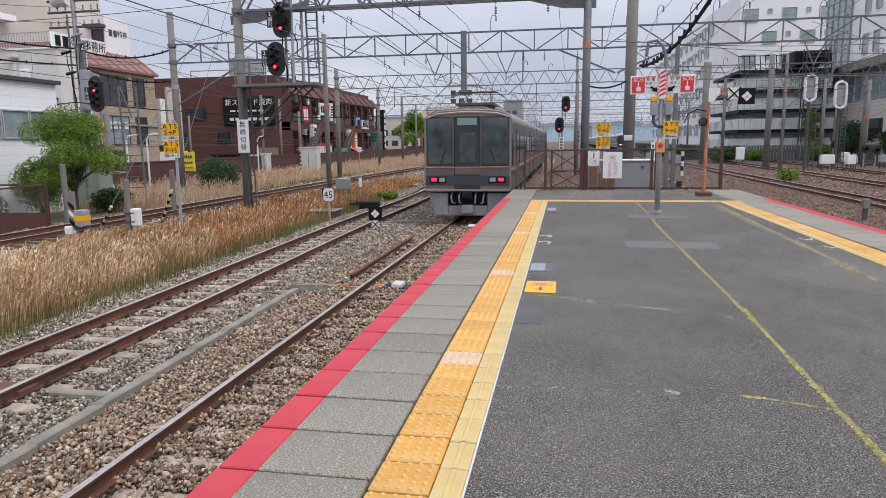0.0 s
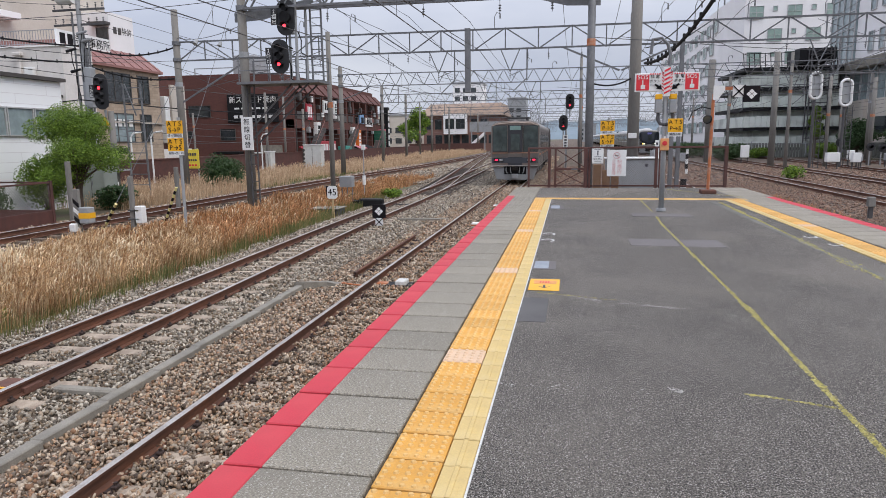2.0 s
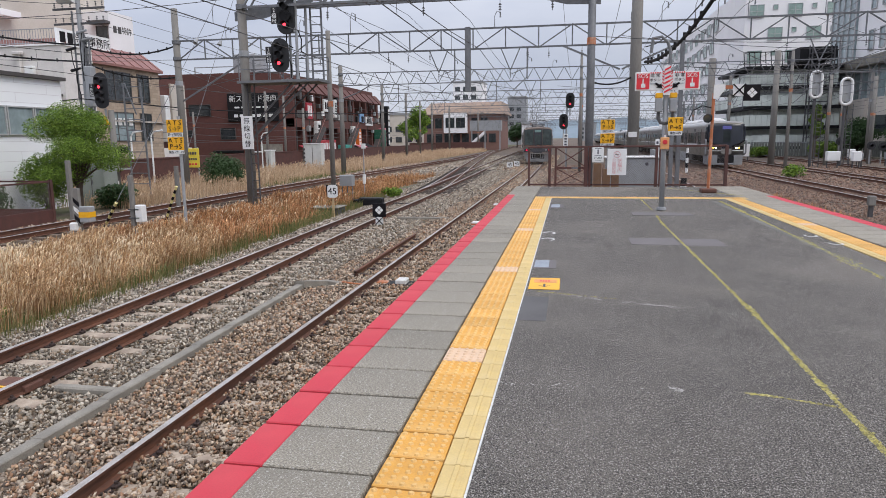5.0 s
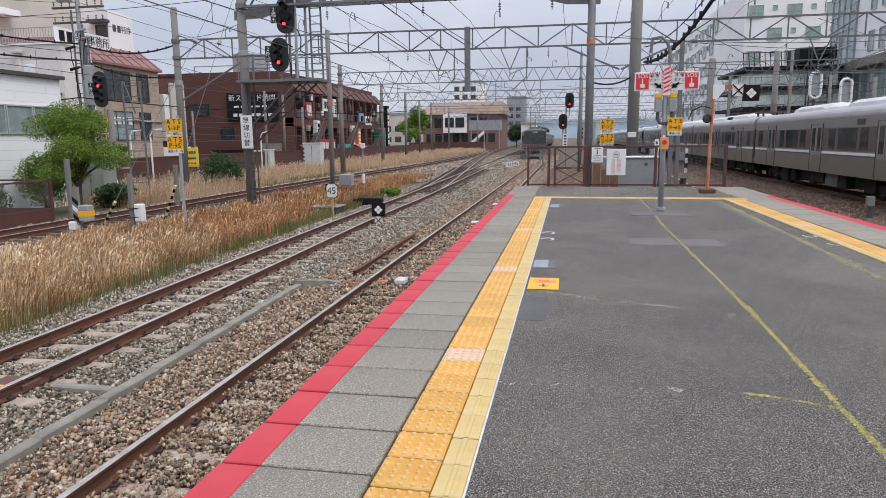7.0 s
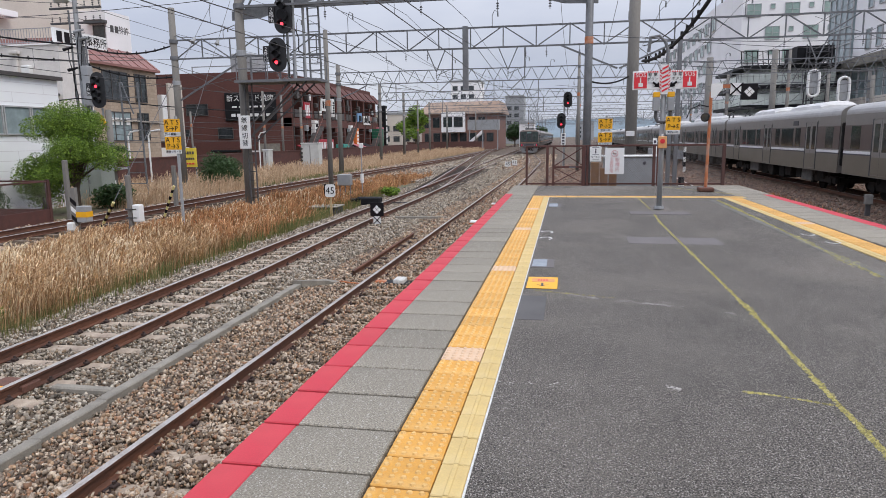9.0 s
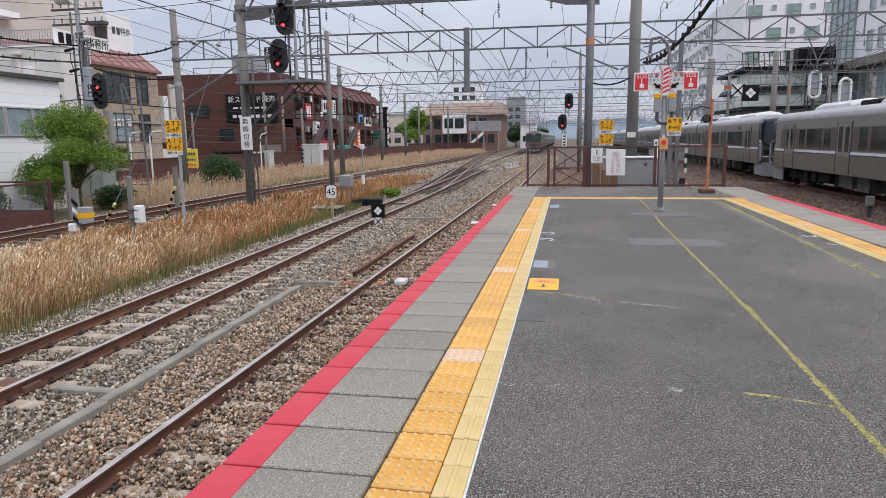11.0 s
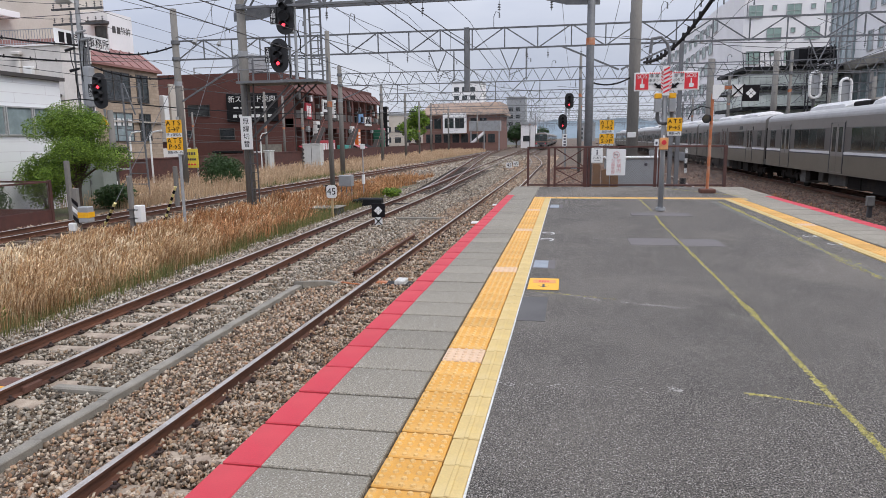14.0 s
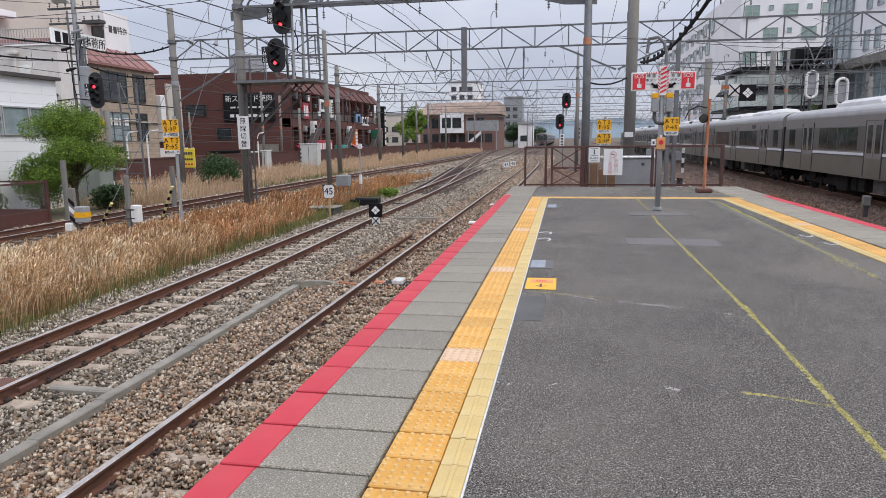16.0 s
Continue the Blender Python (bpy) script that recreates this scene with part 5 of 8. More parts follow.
part("transformer", Geo().cyl((-1.0, -0.2, 11.0), (-0.1, -0.2, 11.05), 0.42, 14), M_WPAINT, mast, "pale drum transformer")
for x, z0, z1 in ((0.3, 1.0, 9.4), (0.42, 0.5, 8.2), (0.56, 0.5, 8.8), (-0.32, 2.0, 10.2)):
    part("conduit", Geo().cyl((x, -0.15, z0), (x, -0.15, z1), 0.05, 8), M_STEEL, mast)
part("cabinet", Geo().box(0.28, 0.7, -0.4, 0.05, 5.0, 7.2, 0, 0.04), M_GREY, mast, "tall pale cabinet")
for k in range(14):
    part("step_bolt", Geo().cyl((-0.45, 0, 2.4 + 0.55 * k), (0.45, 0, 2.4 + 0.55 * k), 0.02, 5), M_STEEL, mast)
for k, (x, y, z) in enumerate(((0.5, -0.25, 8.6), (-0.45, -0.3, 8.1), (0.35, -0.35, 9.0), (-0.35, -0.2, 7.0), (0.6, -0.3, 4.6))):
    part("cable_splice", Geo().cyl((x - 0.3, y, z), (x + 0.3, y, z + 0.12), 0.09, 8, 0.06), M_BLACK if k % 2 else M_GREY, mast)
    part("drop_cable", Geo().tube([(x, y, z), (x * 0.8, y - 0.1, z - 0.6), (x * 0.5, y, z - 1.4), (x * 0.6, y, z - 2.6)], 0.025, 5), M_BLACK, mast)
part("notice", Geo().box(0.3, 0.75, -0.44, -0.4, 2.2, 4.2), M_WPAINT, mast, "white vertical notice")
for k in range(6):
    part("notice_mark", Geo().box(0.42, 0.62, -0.452, -0.44, 2.35 + 0.3 * k, 2.55 + 0.3 * k), M_NNAVY, mast)

# ---- signals ----
M_HOOD = material("signal_black", (0.02, 0.02, 0.022), (0.014, 0.014, 0.016), 0.6, 0, 3, 30, 0.05, 0.003)


def signal(x, y, z, w, h, lit, tag, label, stand=None):
    """Colour-light signal head on an oval backboard facing the platform."""
    sg = thing("signal", label, "railway signal", pose(x, y, z))
    r = w / 2
    ring = [(r * math.cos(a), r * math.sin(a) + (h / 2 - r) * (1 if math.sin(a) > 0 else -1)) for a in [2 * math.pi * (i + 0.5) / 28 for i in range(28)]]
    part("backboard", Geo().loft([[(px, -0.02, pz) for px, pz in ring], [(px, 0.03, pz) for px, pz in ring]]), M_HOOD, sg)
    part("case", Geo().box(-r * 0.45, r * 0.45, 0.03, 0.3, -h * 0.42, h * 0.42, 0, 0.04), M_HOOD, sg)
    n = 4 if h > 1.5 else 3
    for i in range(n):
        zc = (h - w * 0.95) * (0.5 - i / (n - 1))
        rr = r * 0.42
        g = Geo()
        for k in range(10):
            a0, a1 = math.pi * k / 9, math.pi * (k + 1) / 9
            if k == 9:
                break
            g.add([(rr * math.cos(a0), -0.02, zc + rr * math.sin(a0)), (rr * math.cos(a1), -0.02, zc + rr * math.sin(a1)), (rr * math.cos(a1), -0.2, zc + rr * math.sin(a1)), (rr * math.cos(a0), -0.2, zc + rr * math.sin(a0)),
                   (rr * 0.95 * math.cos(a0), -0.02, zc + rr * 0.95 * math.sin(a0)), (rr * 0.95 * math.cos(a1), -0.02, zc + rr * 0.95 * math.sin(a1)), (rr * 0.95 * math.cos(a1), -0.28, zc + rr * 0.95 * math.sin(a1)), (rr * 0.95 * math.cos(a0), -0.28, zc + rr * 0.95 * math.sin(a0))],
                  [(0, 1, 2, 3), (7, 6, 5, 4), (3, 2, 6, 7)])
        hood = g.mesh("hood", M_HOOD)
        bm = bmesh.new()
        bm.from_mesh(hood)
        bmesh.ops.remove_doubles(bm, verts=bm.verts, dist=0.0005)
        bm.to_mesh(hood)
        bm.free()
        part("hood", hood, None, sg)
        part("lens", Geo().cyl((0, -0.01, zc), (0, -0.16, zc), rr * 0.8, 16, rr * 0.72), M_BLACK, sg)
        if i == lit:
            part("lamp", Geo().cyl((0, -0.1, zc), (0, -0.17, zc), rr * 0.5, 14, rr * 0.44), M_REDLED, sg, "glowing red lamp")
    if tag:
        tg = part("name_plate", Geo().box(-r - 0.22, -r + 0.04, -0.07, -0.03, -0.28 if len(tag) > 2 else -0.2, 0.34, 0, 0.01), M_HOOD, sg)
        for k, ch in enumerate(tag):
            writing(tg, "letter", ch, 0.2, pose(-r - 0.09, -0.073, 0.22 - 0.2 * k, 90), M_WPAINT)
    if stand:
        part("stand", Geo().cyl((0, 0.2, -h / 2), (0, 0.2, stand - z), 0.06, 8), M_GREY, sg)
    return sg


signal(-10.92, 25.25, 6.36, 0.72, 1.36, 2, "2福出", "black colour-light signal with the red lamp lit, on a gantry stage")
signal(-11.22, 25.25, 4.9, 0.72, 1.3, 2, "2外出", "black colour-light signal with the red lamp lit, on a gantry stage")
signal(-22.9, 30.0, 4.15, 0.78, 1.75, 1, "1外出", "black colour-light signal with a red lamp lit on a leaning pole", 2.9)
signal(0.03, 60.0, 4.75, 0.75, 1.35, 2, "", "black colour-light signal with the red lamp lit over the tracks", 3.4)
signal(-0.5, 60.0, 2.95, 0.75, 1.35, 2, "", "black colour-light signal with the red lamp lit over the tracks", 1.5)
for (x, y, z) in ((22.6, 62, 1.0), (25.4, 63, 0.6), (26.3, 63, 0.5)):
    signal(x, y, z, 0.7, 0.7, -1, "", "black shunting signal disc on a post", -1.0)
pole(-0.25, 60.3, 4.6, 0.09, M_GREY, "slim grey signal post", None, 1.0)
sp = pole(-22.6, 30.2, 3.2, 0.16, M_POLE, "leaning concrete post of a signal, striped near its foot")
part("platform", Geo().box(-1.2, 0.6, -0.3, 0.3, 1.85, 1.93), M_GREY, sp)
part("warning_plate", Geo().add([(-0.5, -0.2, 4.1), (0.0, -0.2, 4.1), (-0.25, -0.2, 4.55), (-0.5, -0.17, 4.1), (0.0, -0.17, 4.1), (-0.25, -0.17, 4.55)], [(0, 1, 2), (5, 4, 3), (0, 3, 4, 1), (1, 4, 5, 2), (2, 5, 3, 0)]), M_SIGNYEL, sp, "yellow warning triangle")
part("light_fixture", Geo().box(0.2, 0.75, -0.3, 0.1, 2.7, 3.0, 0, 0.06), M_BLACK, sp)
part("telephone_box", Geo().box(-0.1, 0.2, -0.3, -0.14, 1.0, 1.3, 0, 0.02), M_WPAINT, sp)

# signal stage with railing, ladders and struts on the near gantry post
stage = thing("signal_stage", "grey steel signal stage with railings and ladder on a post", "signal stage", pose(-12.87, 25.5, 3.85))
part("deck", Geo().box(0.0, 3.4, -0.75, 0.55, -0.02, 0.08), M_STEEL, stage)
for y in (-0.72, 0.52):
    g = Geo()
    for z in (0.5, 1.0):
        g.cyl((0.1, y, z), (1.4 if y < 0 else 3.35, y, z), 0.022, 6)
    part("handrail", g, M_STEEL, stage)
    for x in (0.1, 0.75, 1.4, 2.4, 3.35):
        if y > 0 or x < 1.5:
            part("stanchion", Geo().cyl((x, y, 0.08), (x, y, 1.0), 0.022, 6), M_STEEL, stage)
for y in (-0.5, 0.4):
    part("strut", Geo().bar((0.1, y, -2.0), (2.2, y, -0.02), 0.06), M_DARKSTEEL, stage, "dark diagonal strut")
    part("strut", Geo().bar((0.25, y, -2.3), (2.9, y, -0.02), 0.06), M_DARKSTEEL, stage, "dark diagonal strut")
g = Geo()
for x in (2.75, 3.2):
    g.bar((x, 0.35, 0.0), (x - 0.05, 0.35, 4.8), 0.06)
for k in range(16):
    g.cyl((2.75, 0.35, 0.15 + 0.3 * k), (3.2, 0.35, 0.15 + 0.3 * k), 0.02, 5)
part("ladder", g, M_STEEL, stage)
for x, y in ((1.9, 0.2), (2.3, -0.1), (2.55, 0.3)):
    part("conduit", Geo().cyl((x, y, 0.08), (x, y, 4.9), 0.055, 8), M_GREY, stage)
for x, z in ((1.95, 2.6), (2.15, 1.9), (2.1, 3.1)):
    part("junction_box", Geo().box(x - 0.12, x + 0.12, -0.2, 0.05, z, z + 0.35, 0, 0.02), M_GREY, stage)
part("lamp_head", Geo().cyl((2.0, -0.1, 2.55), (2.0, -0.5, 2.5), 0.16, 12, 0.22), M_BLACK, stage)
g = Geo()
for k, (x, z) in enumerate(((1.75, 2.3), (1.9, 1.0), (2.2, 0.7), (2.35, 2.0))):
    g.tube([(x, -0.05, z), (x + 0.15, -0.1, z - 0.35), (x + 0.1, -0.05, z - 0.8), (x + 0.35, 0, z - 0.95)], 0.025, 6)
part("cable_loop", g, M_BLACK, stage)
g = Geo()
for x in (-0.35, -0.05):
    g.bar((x + 0.55, -0.3, -5.1), (x + 0.55, -0.3, 0), 0.045)
for k in range(14):
    g.cyl((0.2, -0.3, -4.9 + 0.35 * k), (0.5, -0.3, -4.9 + 0.35 * k), 0.016, 5)
part("lower_ladder", g, M_DARKSTEEL, stage)

ws = thing("vertical_sign", "white vertical board with worn black characters on a post", "sign", pose(-12.62, 24.9, 1.92))
part("bracket", Geo().box(-0.1, 0.1, 0.02, 0.42, 0.2, 0.26), M_STEEL, ws)
part("bracket", Geo().box(-0.1, 0.1, 0.02, 0.42, -0.3, -0.24), M_STEEL, ws)
part("board", Geo().box(-0.24, 0.24, -0.02, 0.02, -0.65, 0.65, 0, 0.008), M_WPAINT, ws)
for k, ch in enumerate("無線切替"):
    writing(ws, "character", ch, 0.27, pose(0, -0.023, 0.45 - 0.3 * k, 90), M_SIGNBLACK)
wz = thing("vertical_sign", "white vertical board with dark characters beside a signal", "sign", pose(-0.3, 59.7, 1.35))
part("stake", Geo().box(-0.03, 0.03, 0.02, 0.08, -2.9, 0.5), M_GREY, wz)
part("board", Geo().box(-0.2, 0.2, -0.02, 0.02, -0.55, 0.55, 0, 0.008), M_WPAINT, wz)
for k in range(4):
    part("bar", Geo().box(-0.1, 0.1, -0.03, -0.018, 0.3 - 0.25 * k, 0.44 - 0.25 * k), M_NNAVY, wz)


# ---- signs ----
def ats_sign(x, y, z, w, h, rows, label, pole_to=None, pole_x=0.0):
    """Stacked yellow boards with black letters, each with a white caption strip."""
    sg = thing("route_sign", label, "sign", pose(x, y, z))
    fs = h * 0.42 * min(1.0, w / h / 1.06)
    for k, (top, mid, cap) in enumerate(rows):
        z1 = -k * (h + 0.02)
        bd = part("board", Geo().box(-w / 2, w / 2, -0.015, 0.015, z1 - h * 0.76, z1, 0, 0.006), M_SIGNYEL, sg, "yellow board")
        writing(bd, "lettering", top, fs, pose(0, -0.018, z1 - h * 0.2, 90), M_SIGNBLACK, 0.004)
        writing(bd, "lettering", mid, fs, pose(0, -0.018, z1 - h * 0.56, 90), M_SIGNBLACK, 0.004)
        cp = part("caption", Geo().box(-w / 2 + 0.01, w / 2 - 0.01, -0.013, 0.013, z1 - h, z1 - h * 0.765), M_WPAINT, sg, "white caption strip")
        writing(cp, "lettering", cap, min(h * 0.19, w / max(5, len(cap)) * 0.95), pose(0, -0.016, z1 - h * 0.885, 90), M_SIGNBLACK, 0.003)
    if pole_to is not None:
        part("post", Geo().cyl((pole_x, 0.05, pole_to - z), (pole_x, 0.05, 0.1), 0.05, 10), M_GREY, sg, "grey steel post")
    return sg


ats_sign(-12.5, 19.7, 2.3, 0.56, 0.54, (("A T S", "S→P", "外→福知山"), ("A T S", "P→S", "東西→外・内")), "two yellow route boards with black letters on a grey post", -1.6, 0.12)
ats_sign(1.31, 24.0, 2.18, 0.48, 0.45, (("A T S", "P→S", "東西→内"), ("A T S", "S→P", "内→福知山")), "two yellow route boards behind the fence", -1.2, 0.05)
ats_sign(2.19, 14.78, 1.98, 0.3, 0.37, (("A T S", "P→S", "東西→内"),), "yellow route board with black letters on the platform post")

s45 = thing("speed_sign", "white board with black 45 on a wooden post", "sign", pose(-8.88, 24.2, -1.45))
part("post", Geo().box(-0.04, 0.04, -0.03, 0.03, 0, 1.0, 0, 0.006), material("bare_wood", (0.5, 0.37, 0.2), (0.4, 0.28, 0.15), 0.8, 0, 4, 40, 0.2, 0.004), s45, "bare timber post")
g = Geo()
o = [(-0.2, 0.9), (-0.13, 0.86), (0.13, 0.86), (0.2, 0.93), (0.2, 1.28), (0.13, 1.35), (-0.13, 1.35), (-0.2, 1.28)]
part("board", Geo().loft([[(x, -0.06, z) for x, z in o], [(x, -0.03, z) for x, z in o]]), M_WPAINT, s45)
part("backing", Geo().box(-0.25, 0.2, -0.03, -0.01, 0.98, 1.36), M_BLACK, s45)
writing(s45, "number", "45", 0.36, pose(0, -0.063, 1.1, 90), M_SIGNBLACK, 0.004)
for x, y in ((-5.35, 62.0), (-4.95, 65.0)):
    f45 = thing("speed_sign", "small pale board with 45 low beside the turnout", "sign", pose(x, y, -1.4), "speed boards by the turnout")
    part("post", Geo().box(-0.04, 0.04, -0.03, 0.03, 0, 0.6), M_GREY, f45)
    part("board", Geo().box(-0.26, 0.26, -0.05, -0.03, 0.3, 0.76, 0, 0.01), M_WPAINT, f45)
    writing(f45, "number", "45", 0.42, pose(0, -0.053, 0.53, 90), M_SIGNBLACK, 0.004)


def diamond_board(parent, x, y, z, s):
    part("board", Geo().box(x - s, x + s, y - 0.015, y + 0.015, z - s, z + s, 0, 0.006), M_SIGNBLACK, parent, "black board with four white diamonds")
    d = s * 0.3
    for dx, dz in ((0, 1), (0, -1), (1, 0), (-1, 0)):
        cx, cz = x + dx * d * 1.12, z + dz * d * 1.12
        part("diamond", Geo().loft([[(cx + d, yy, cz), (cx, yy, cz + d), (cx - d, yy, cz), (cx, yy, cz - d)] for yy in (y - 0.022, y - 0.01)]), M_WPAINT, parent)


def cross_board(parent, x, y, z, s):
    part("cross_plate", Geo().box(x - s, x + s, y - 0.012, y + 0.012, z - s, z + s), M_WPAINT, parent, "white plate with a black cross")
    for q in (-1, 1):
        part("cross_bar", Geo().bar((x - s, y - 0.016, z - s * q), (x + s, y - 0.016, z + s * q), s * 0.2), M_SIGNBLACK, parent)


dw = thing("track_sign", "low black board with white diamonds and a crossed plate", "sign", pose(-6.23, 21.4, -1.42))
part("post", Geo().box(-0.035, 0.035, -0.02, 0.03, 0, 0.6), material("timber_stake", (0.36, 0.26, 0.17), (0.25, 0.18, 0.11), 0.85, 0, 4, 40, 0.2, 0.004), dw, "timber stake")
diamond_board(dw, 0, -0.03, 0.67, 0.23)
cross_board(dw, 0, -0.03, 0.31, 0.13)

# orange post with crossing board, mirror and lamp
op = thing("orange_post", "rusty orange steel post with boards on a concrete block", "post", pose(3.9, 19.85, 0))
part("block", Geo().box(-0.2, 0.2, -0.2, 0.2, 0, 0.12, 0, 0.02), M_RUST, op, "rust-stained footing block")
part("shaft", Geo().cyl((0, 0, 0.1), (0.02, 0, 2.75), 0.042, 12), M_ORANGE, op)
part("arm", Geo().box(0.02, 0.7, -0.03, 0.03, 2.86, 2.95), M_ORANGE, op)
part("gusset", Geo().loft([[(0.0, yy, 2.98), (0.3, yy, 2.98), (0.3, yy, 2.85), (0.12, yy, 2.6), (0.0, yy, 2.6)] for yy in (-0.062, -0.045)]), M_WPAINT, op, "pale flaking gusset plate")
cross_board(op, 0.66, -0.06, 2.82, 0.16)
diamond_board(op, 0.99, -0.06, 2.74, 0.215)
mr = part("lamp", smooth(Geo().cyl((-0.16, -0.25, 2.06), (-0.05, 0.02, 2.12), 0.12, 18, 0.07).mesh("lamp", M_BLACK)), None, op, "black round lamp hood")
part("lamp_glass", Geo().cyl((-0.165, -0.262, 2.058), (-0.16, -0.25, 2.06), 0.09, 18), M_GLASS, mr)
part("lamp_arm", Geo().tube([(0.0, 0, 2.35), (-0.25, 0.05, 2.42), (-0.5, 0.05, 2.3), (-0.6, 0.05, 2.05)], 0.016, 6), M_BLACK, op)

# emergency-button post on the platform
sos = thing("emergency_post", "grey platform post with red and white emergency boards", "emergency post", pose(1.99, 14.9, 0.02))
part("shaft", smooth(Geo().cyl((0, 0, 0), (0, 0, 3.05), 0.057, 16, 0.05).mesh("shaft", M_GREY)), None, sos)
part("collar", Geo().cyl((0, 0, 0.0), (0, 0, 0.06), 0.1, 14), M_GREY, sos)
for s in (-1, 1):
    bd = part("board", Geo().box(min(s * 0.03, s * 0.65), max(s * 0.03, s * 0.65), -0.11, -0.085, 2.52, 2.9, 0, 0.008), M_WPAINT, sos, "white emergency board")
    pr = part("red_panel", Geo().box(min(s * 0.36, s * 0.62), max(s * 0.36, s * 0.62), -0.115, -0.1, 2.55, 2.87), M_SIGNRED, bd, "red panel with a pointing finger")
    writing(bd, "lettering", "SOS", 0.12, pose(s * 0.49, -0.118, 2.815, 90), M_WPAINT)
    part("finger", Geo().box(s * 0.49 - 0.012, s * 0.49 + 0.012, -0.122, -0.112, 2.64, 2.76, 0, 0.004).box(s * 0.49 - 0.04, s * 0.49 + 0.05, -0.122, -0.112, 2.58, 2.66, 0, 0.015), M_WPAINT, bd)
    writing(bd, "lettering", "非 常", 0.085, pose(s * 0.245, -0.114, 2.82, 90), M_SIGNBLACK)
    writing(bd, "lettering", "ボタン", 0.075, pose(s * 0.245, -0.114, 2.73, 90), M_SIGNBLACK)
    writing(bd, "lettering", "Emergency", 0.045, pose(s * 0.245, -0.114, 2.66, 90), material("sign_blue_grey", (0.3, 0.33, 0.4), None, 0.5, 0, 2, 20, 0))
    part("arrow", Geo().loft([[(s * 0.1, yy, 2.56), (s * 0.22, yy, 2.58), (s * 0.12, yy, 2.67)] for yy in (-0.12, -0.11)]).bar((s * 0.16, -0.115, 2.61), (s * 0.24, -0.115, 2.67), 0.04), M_SIGNBLACK, bd)
    for k in range(7):
        z = 2.52 + 0.062 * k
        part("red_stripe", Geo().loft([[(s * 0.045, yy, z - 0.02), (s * 0.105, yy, z + 0.035), (s * 0.105, yy, min(2.895, z + 0.06)), (s * 0.045, yy, z + 0.008)] for yy in (-0.116, -0.108)]), M_SIGNRED, bd)
    for k in range(5):
        a, b = sorted((s * (0.14 + 0.045 * k), s * (0.165 + 0.045 * k)))
        part("red_stripe", Geo().box(a, b, -0.116, -0.108, 2.865, 2.895), M_SIGNRED, bd)
    bx = part("button_box", Geo().box(s * 0.145 - 0.07, s * 0.145 + 0.07, -0.1, 0.06, 2.08, 2.36, 0, 0.012), M_GREY, sos, "grey metal button box")
    part("box_top", Geo().box(s * 0.145 - 0.07, s * 0.145 + 0.07, -0.1, 0.06, 2.365, 2.47, 0, 0.012), M_SIGNYEL, bx, "orange box top")
    part("conduit", Geo().tube([(s * 0.145, -0.02, 2.08), (s * 0.15, -0.02, 1.95), (s * 0.1, -0.02, 1.86), (0, -0.05, 1.84)], 0.035, 8), M_DARKSTEEL, sos)
g = Geo()
for k in range(6):
    z = 2.46 + 0.09 * k
    g.loft([[(-0.06, yy, z), (0.06, yy, z + 0.06), (0.06, yy, z + 0.1), (-0.06, yy, z + 0.04)] for yy in (-0.13, -0.122)])
part("centre_plate", Geo().box(-0.065, 0.065, -0.122, -0.118, 2.42, 3.02), M_WPAINT, sos, "white centre plate")
part("centre_stripes", g, M_SIGNRED, sos)
part("bent_pipe", Geo().tube([(0.05, 0, 2.9), (0.06, 0.02, 3.3), (0.0, 0.03, 3.5), (-0.12, 0.04, 3.62), (-0.3, 0.05, 3.6), (-0.33, 0.05, 3.3)], 0.035, 8), M_STEEL, sos)
ob = part("call_box", Geo().box(-0.085, 0.09, -0.14, -0.05, 1.3, 1.55, 0, 0.012), material("call_box_orange", (0.72, 0.36, 0.14), (0.62, 0.3, 0.12), 0.5, 0, 3, 40, 0.02), sos, "small orange call box")
part("dial", Geo().cyl((0, -0.15, 1.45), (0, -0.138, 1.45), 0.05, 16).cyl((0, -0.158, 1.45), (0, -0.149, 1.45), 0.025, 12), M_SIGNRED, ob)
part("knob", Geo().cyl((0, -0.09, 1.55), (0, -0.09, 1.6), 0.02, 10), M_WPAINT, ob)
sv = thing("vertical_sign", "small white vertical notice on a thin post behind the fence", "sign", pose(3.05, 24.5, 1.2))
part("board", Geo().box(-0.07, 0.07, -0.01, 0.01, -0.3, 0.3), M_WPAINT, sv)
part("post", Geo().cyl((0, 0.04, -2.4), (0, 0.04, 0.3), 0.025, 8), M_GREY, sv)
for k in range(3):
    part("bar", Geo().box(-0.035, 0.035, -0.016, -0.008, 0.12 - 0.17 * k, 0.22 - 0.17 * k), M_NNAVY, sv)

# ---- fence at the platform end ----
FY = 22.4
fence = thing("fence", "dark brown steel end fence with wire mesh panels", "fence", pose(0, FY, 0))
for x, w in ((-1.3, 0.07), (-0.62, 0.09), (-0.42, 0.07), (0.56, 0.12), (0.68, 0.08), (2.78, 0.09), (2.9, 0.07), (4.9, 0.1)):
    part("post", Geo().box(x - w / 2, x + w / 2, -w / 2, w / 2, -0.25, 1.3, 0, 0.006), M_BROWN, fence)
for a, b in ((-1.3, 0.6), (0.6, 4.9)):
    part("top_rail", Geo().box(a, b, -0.03, 0.03, 1.25, 1.31, 0, 0.006), M_BROWN, fence)
    part("bottom_rail", Geo().box(a, b, -0.025, 0.025, 0.02, 0.07, 0, 0.006), M_BROWN, fence)
part("mid_rail", Geo().box(-0.4, 0.55, -0.025, 0.025, 0.56, 0.63, 0, 0.006), M_BROWN, fence)
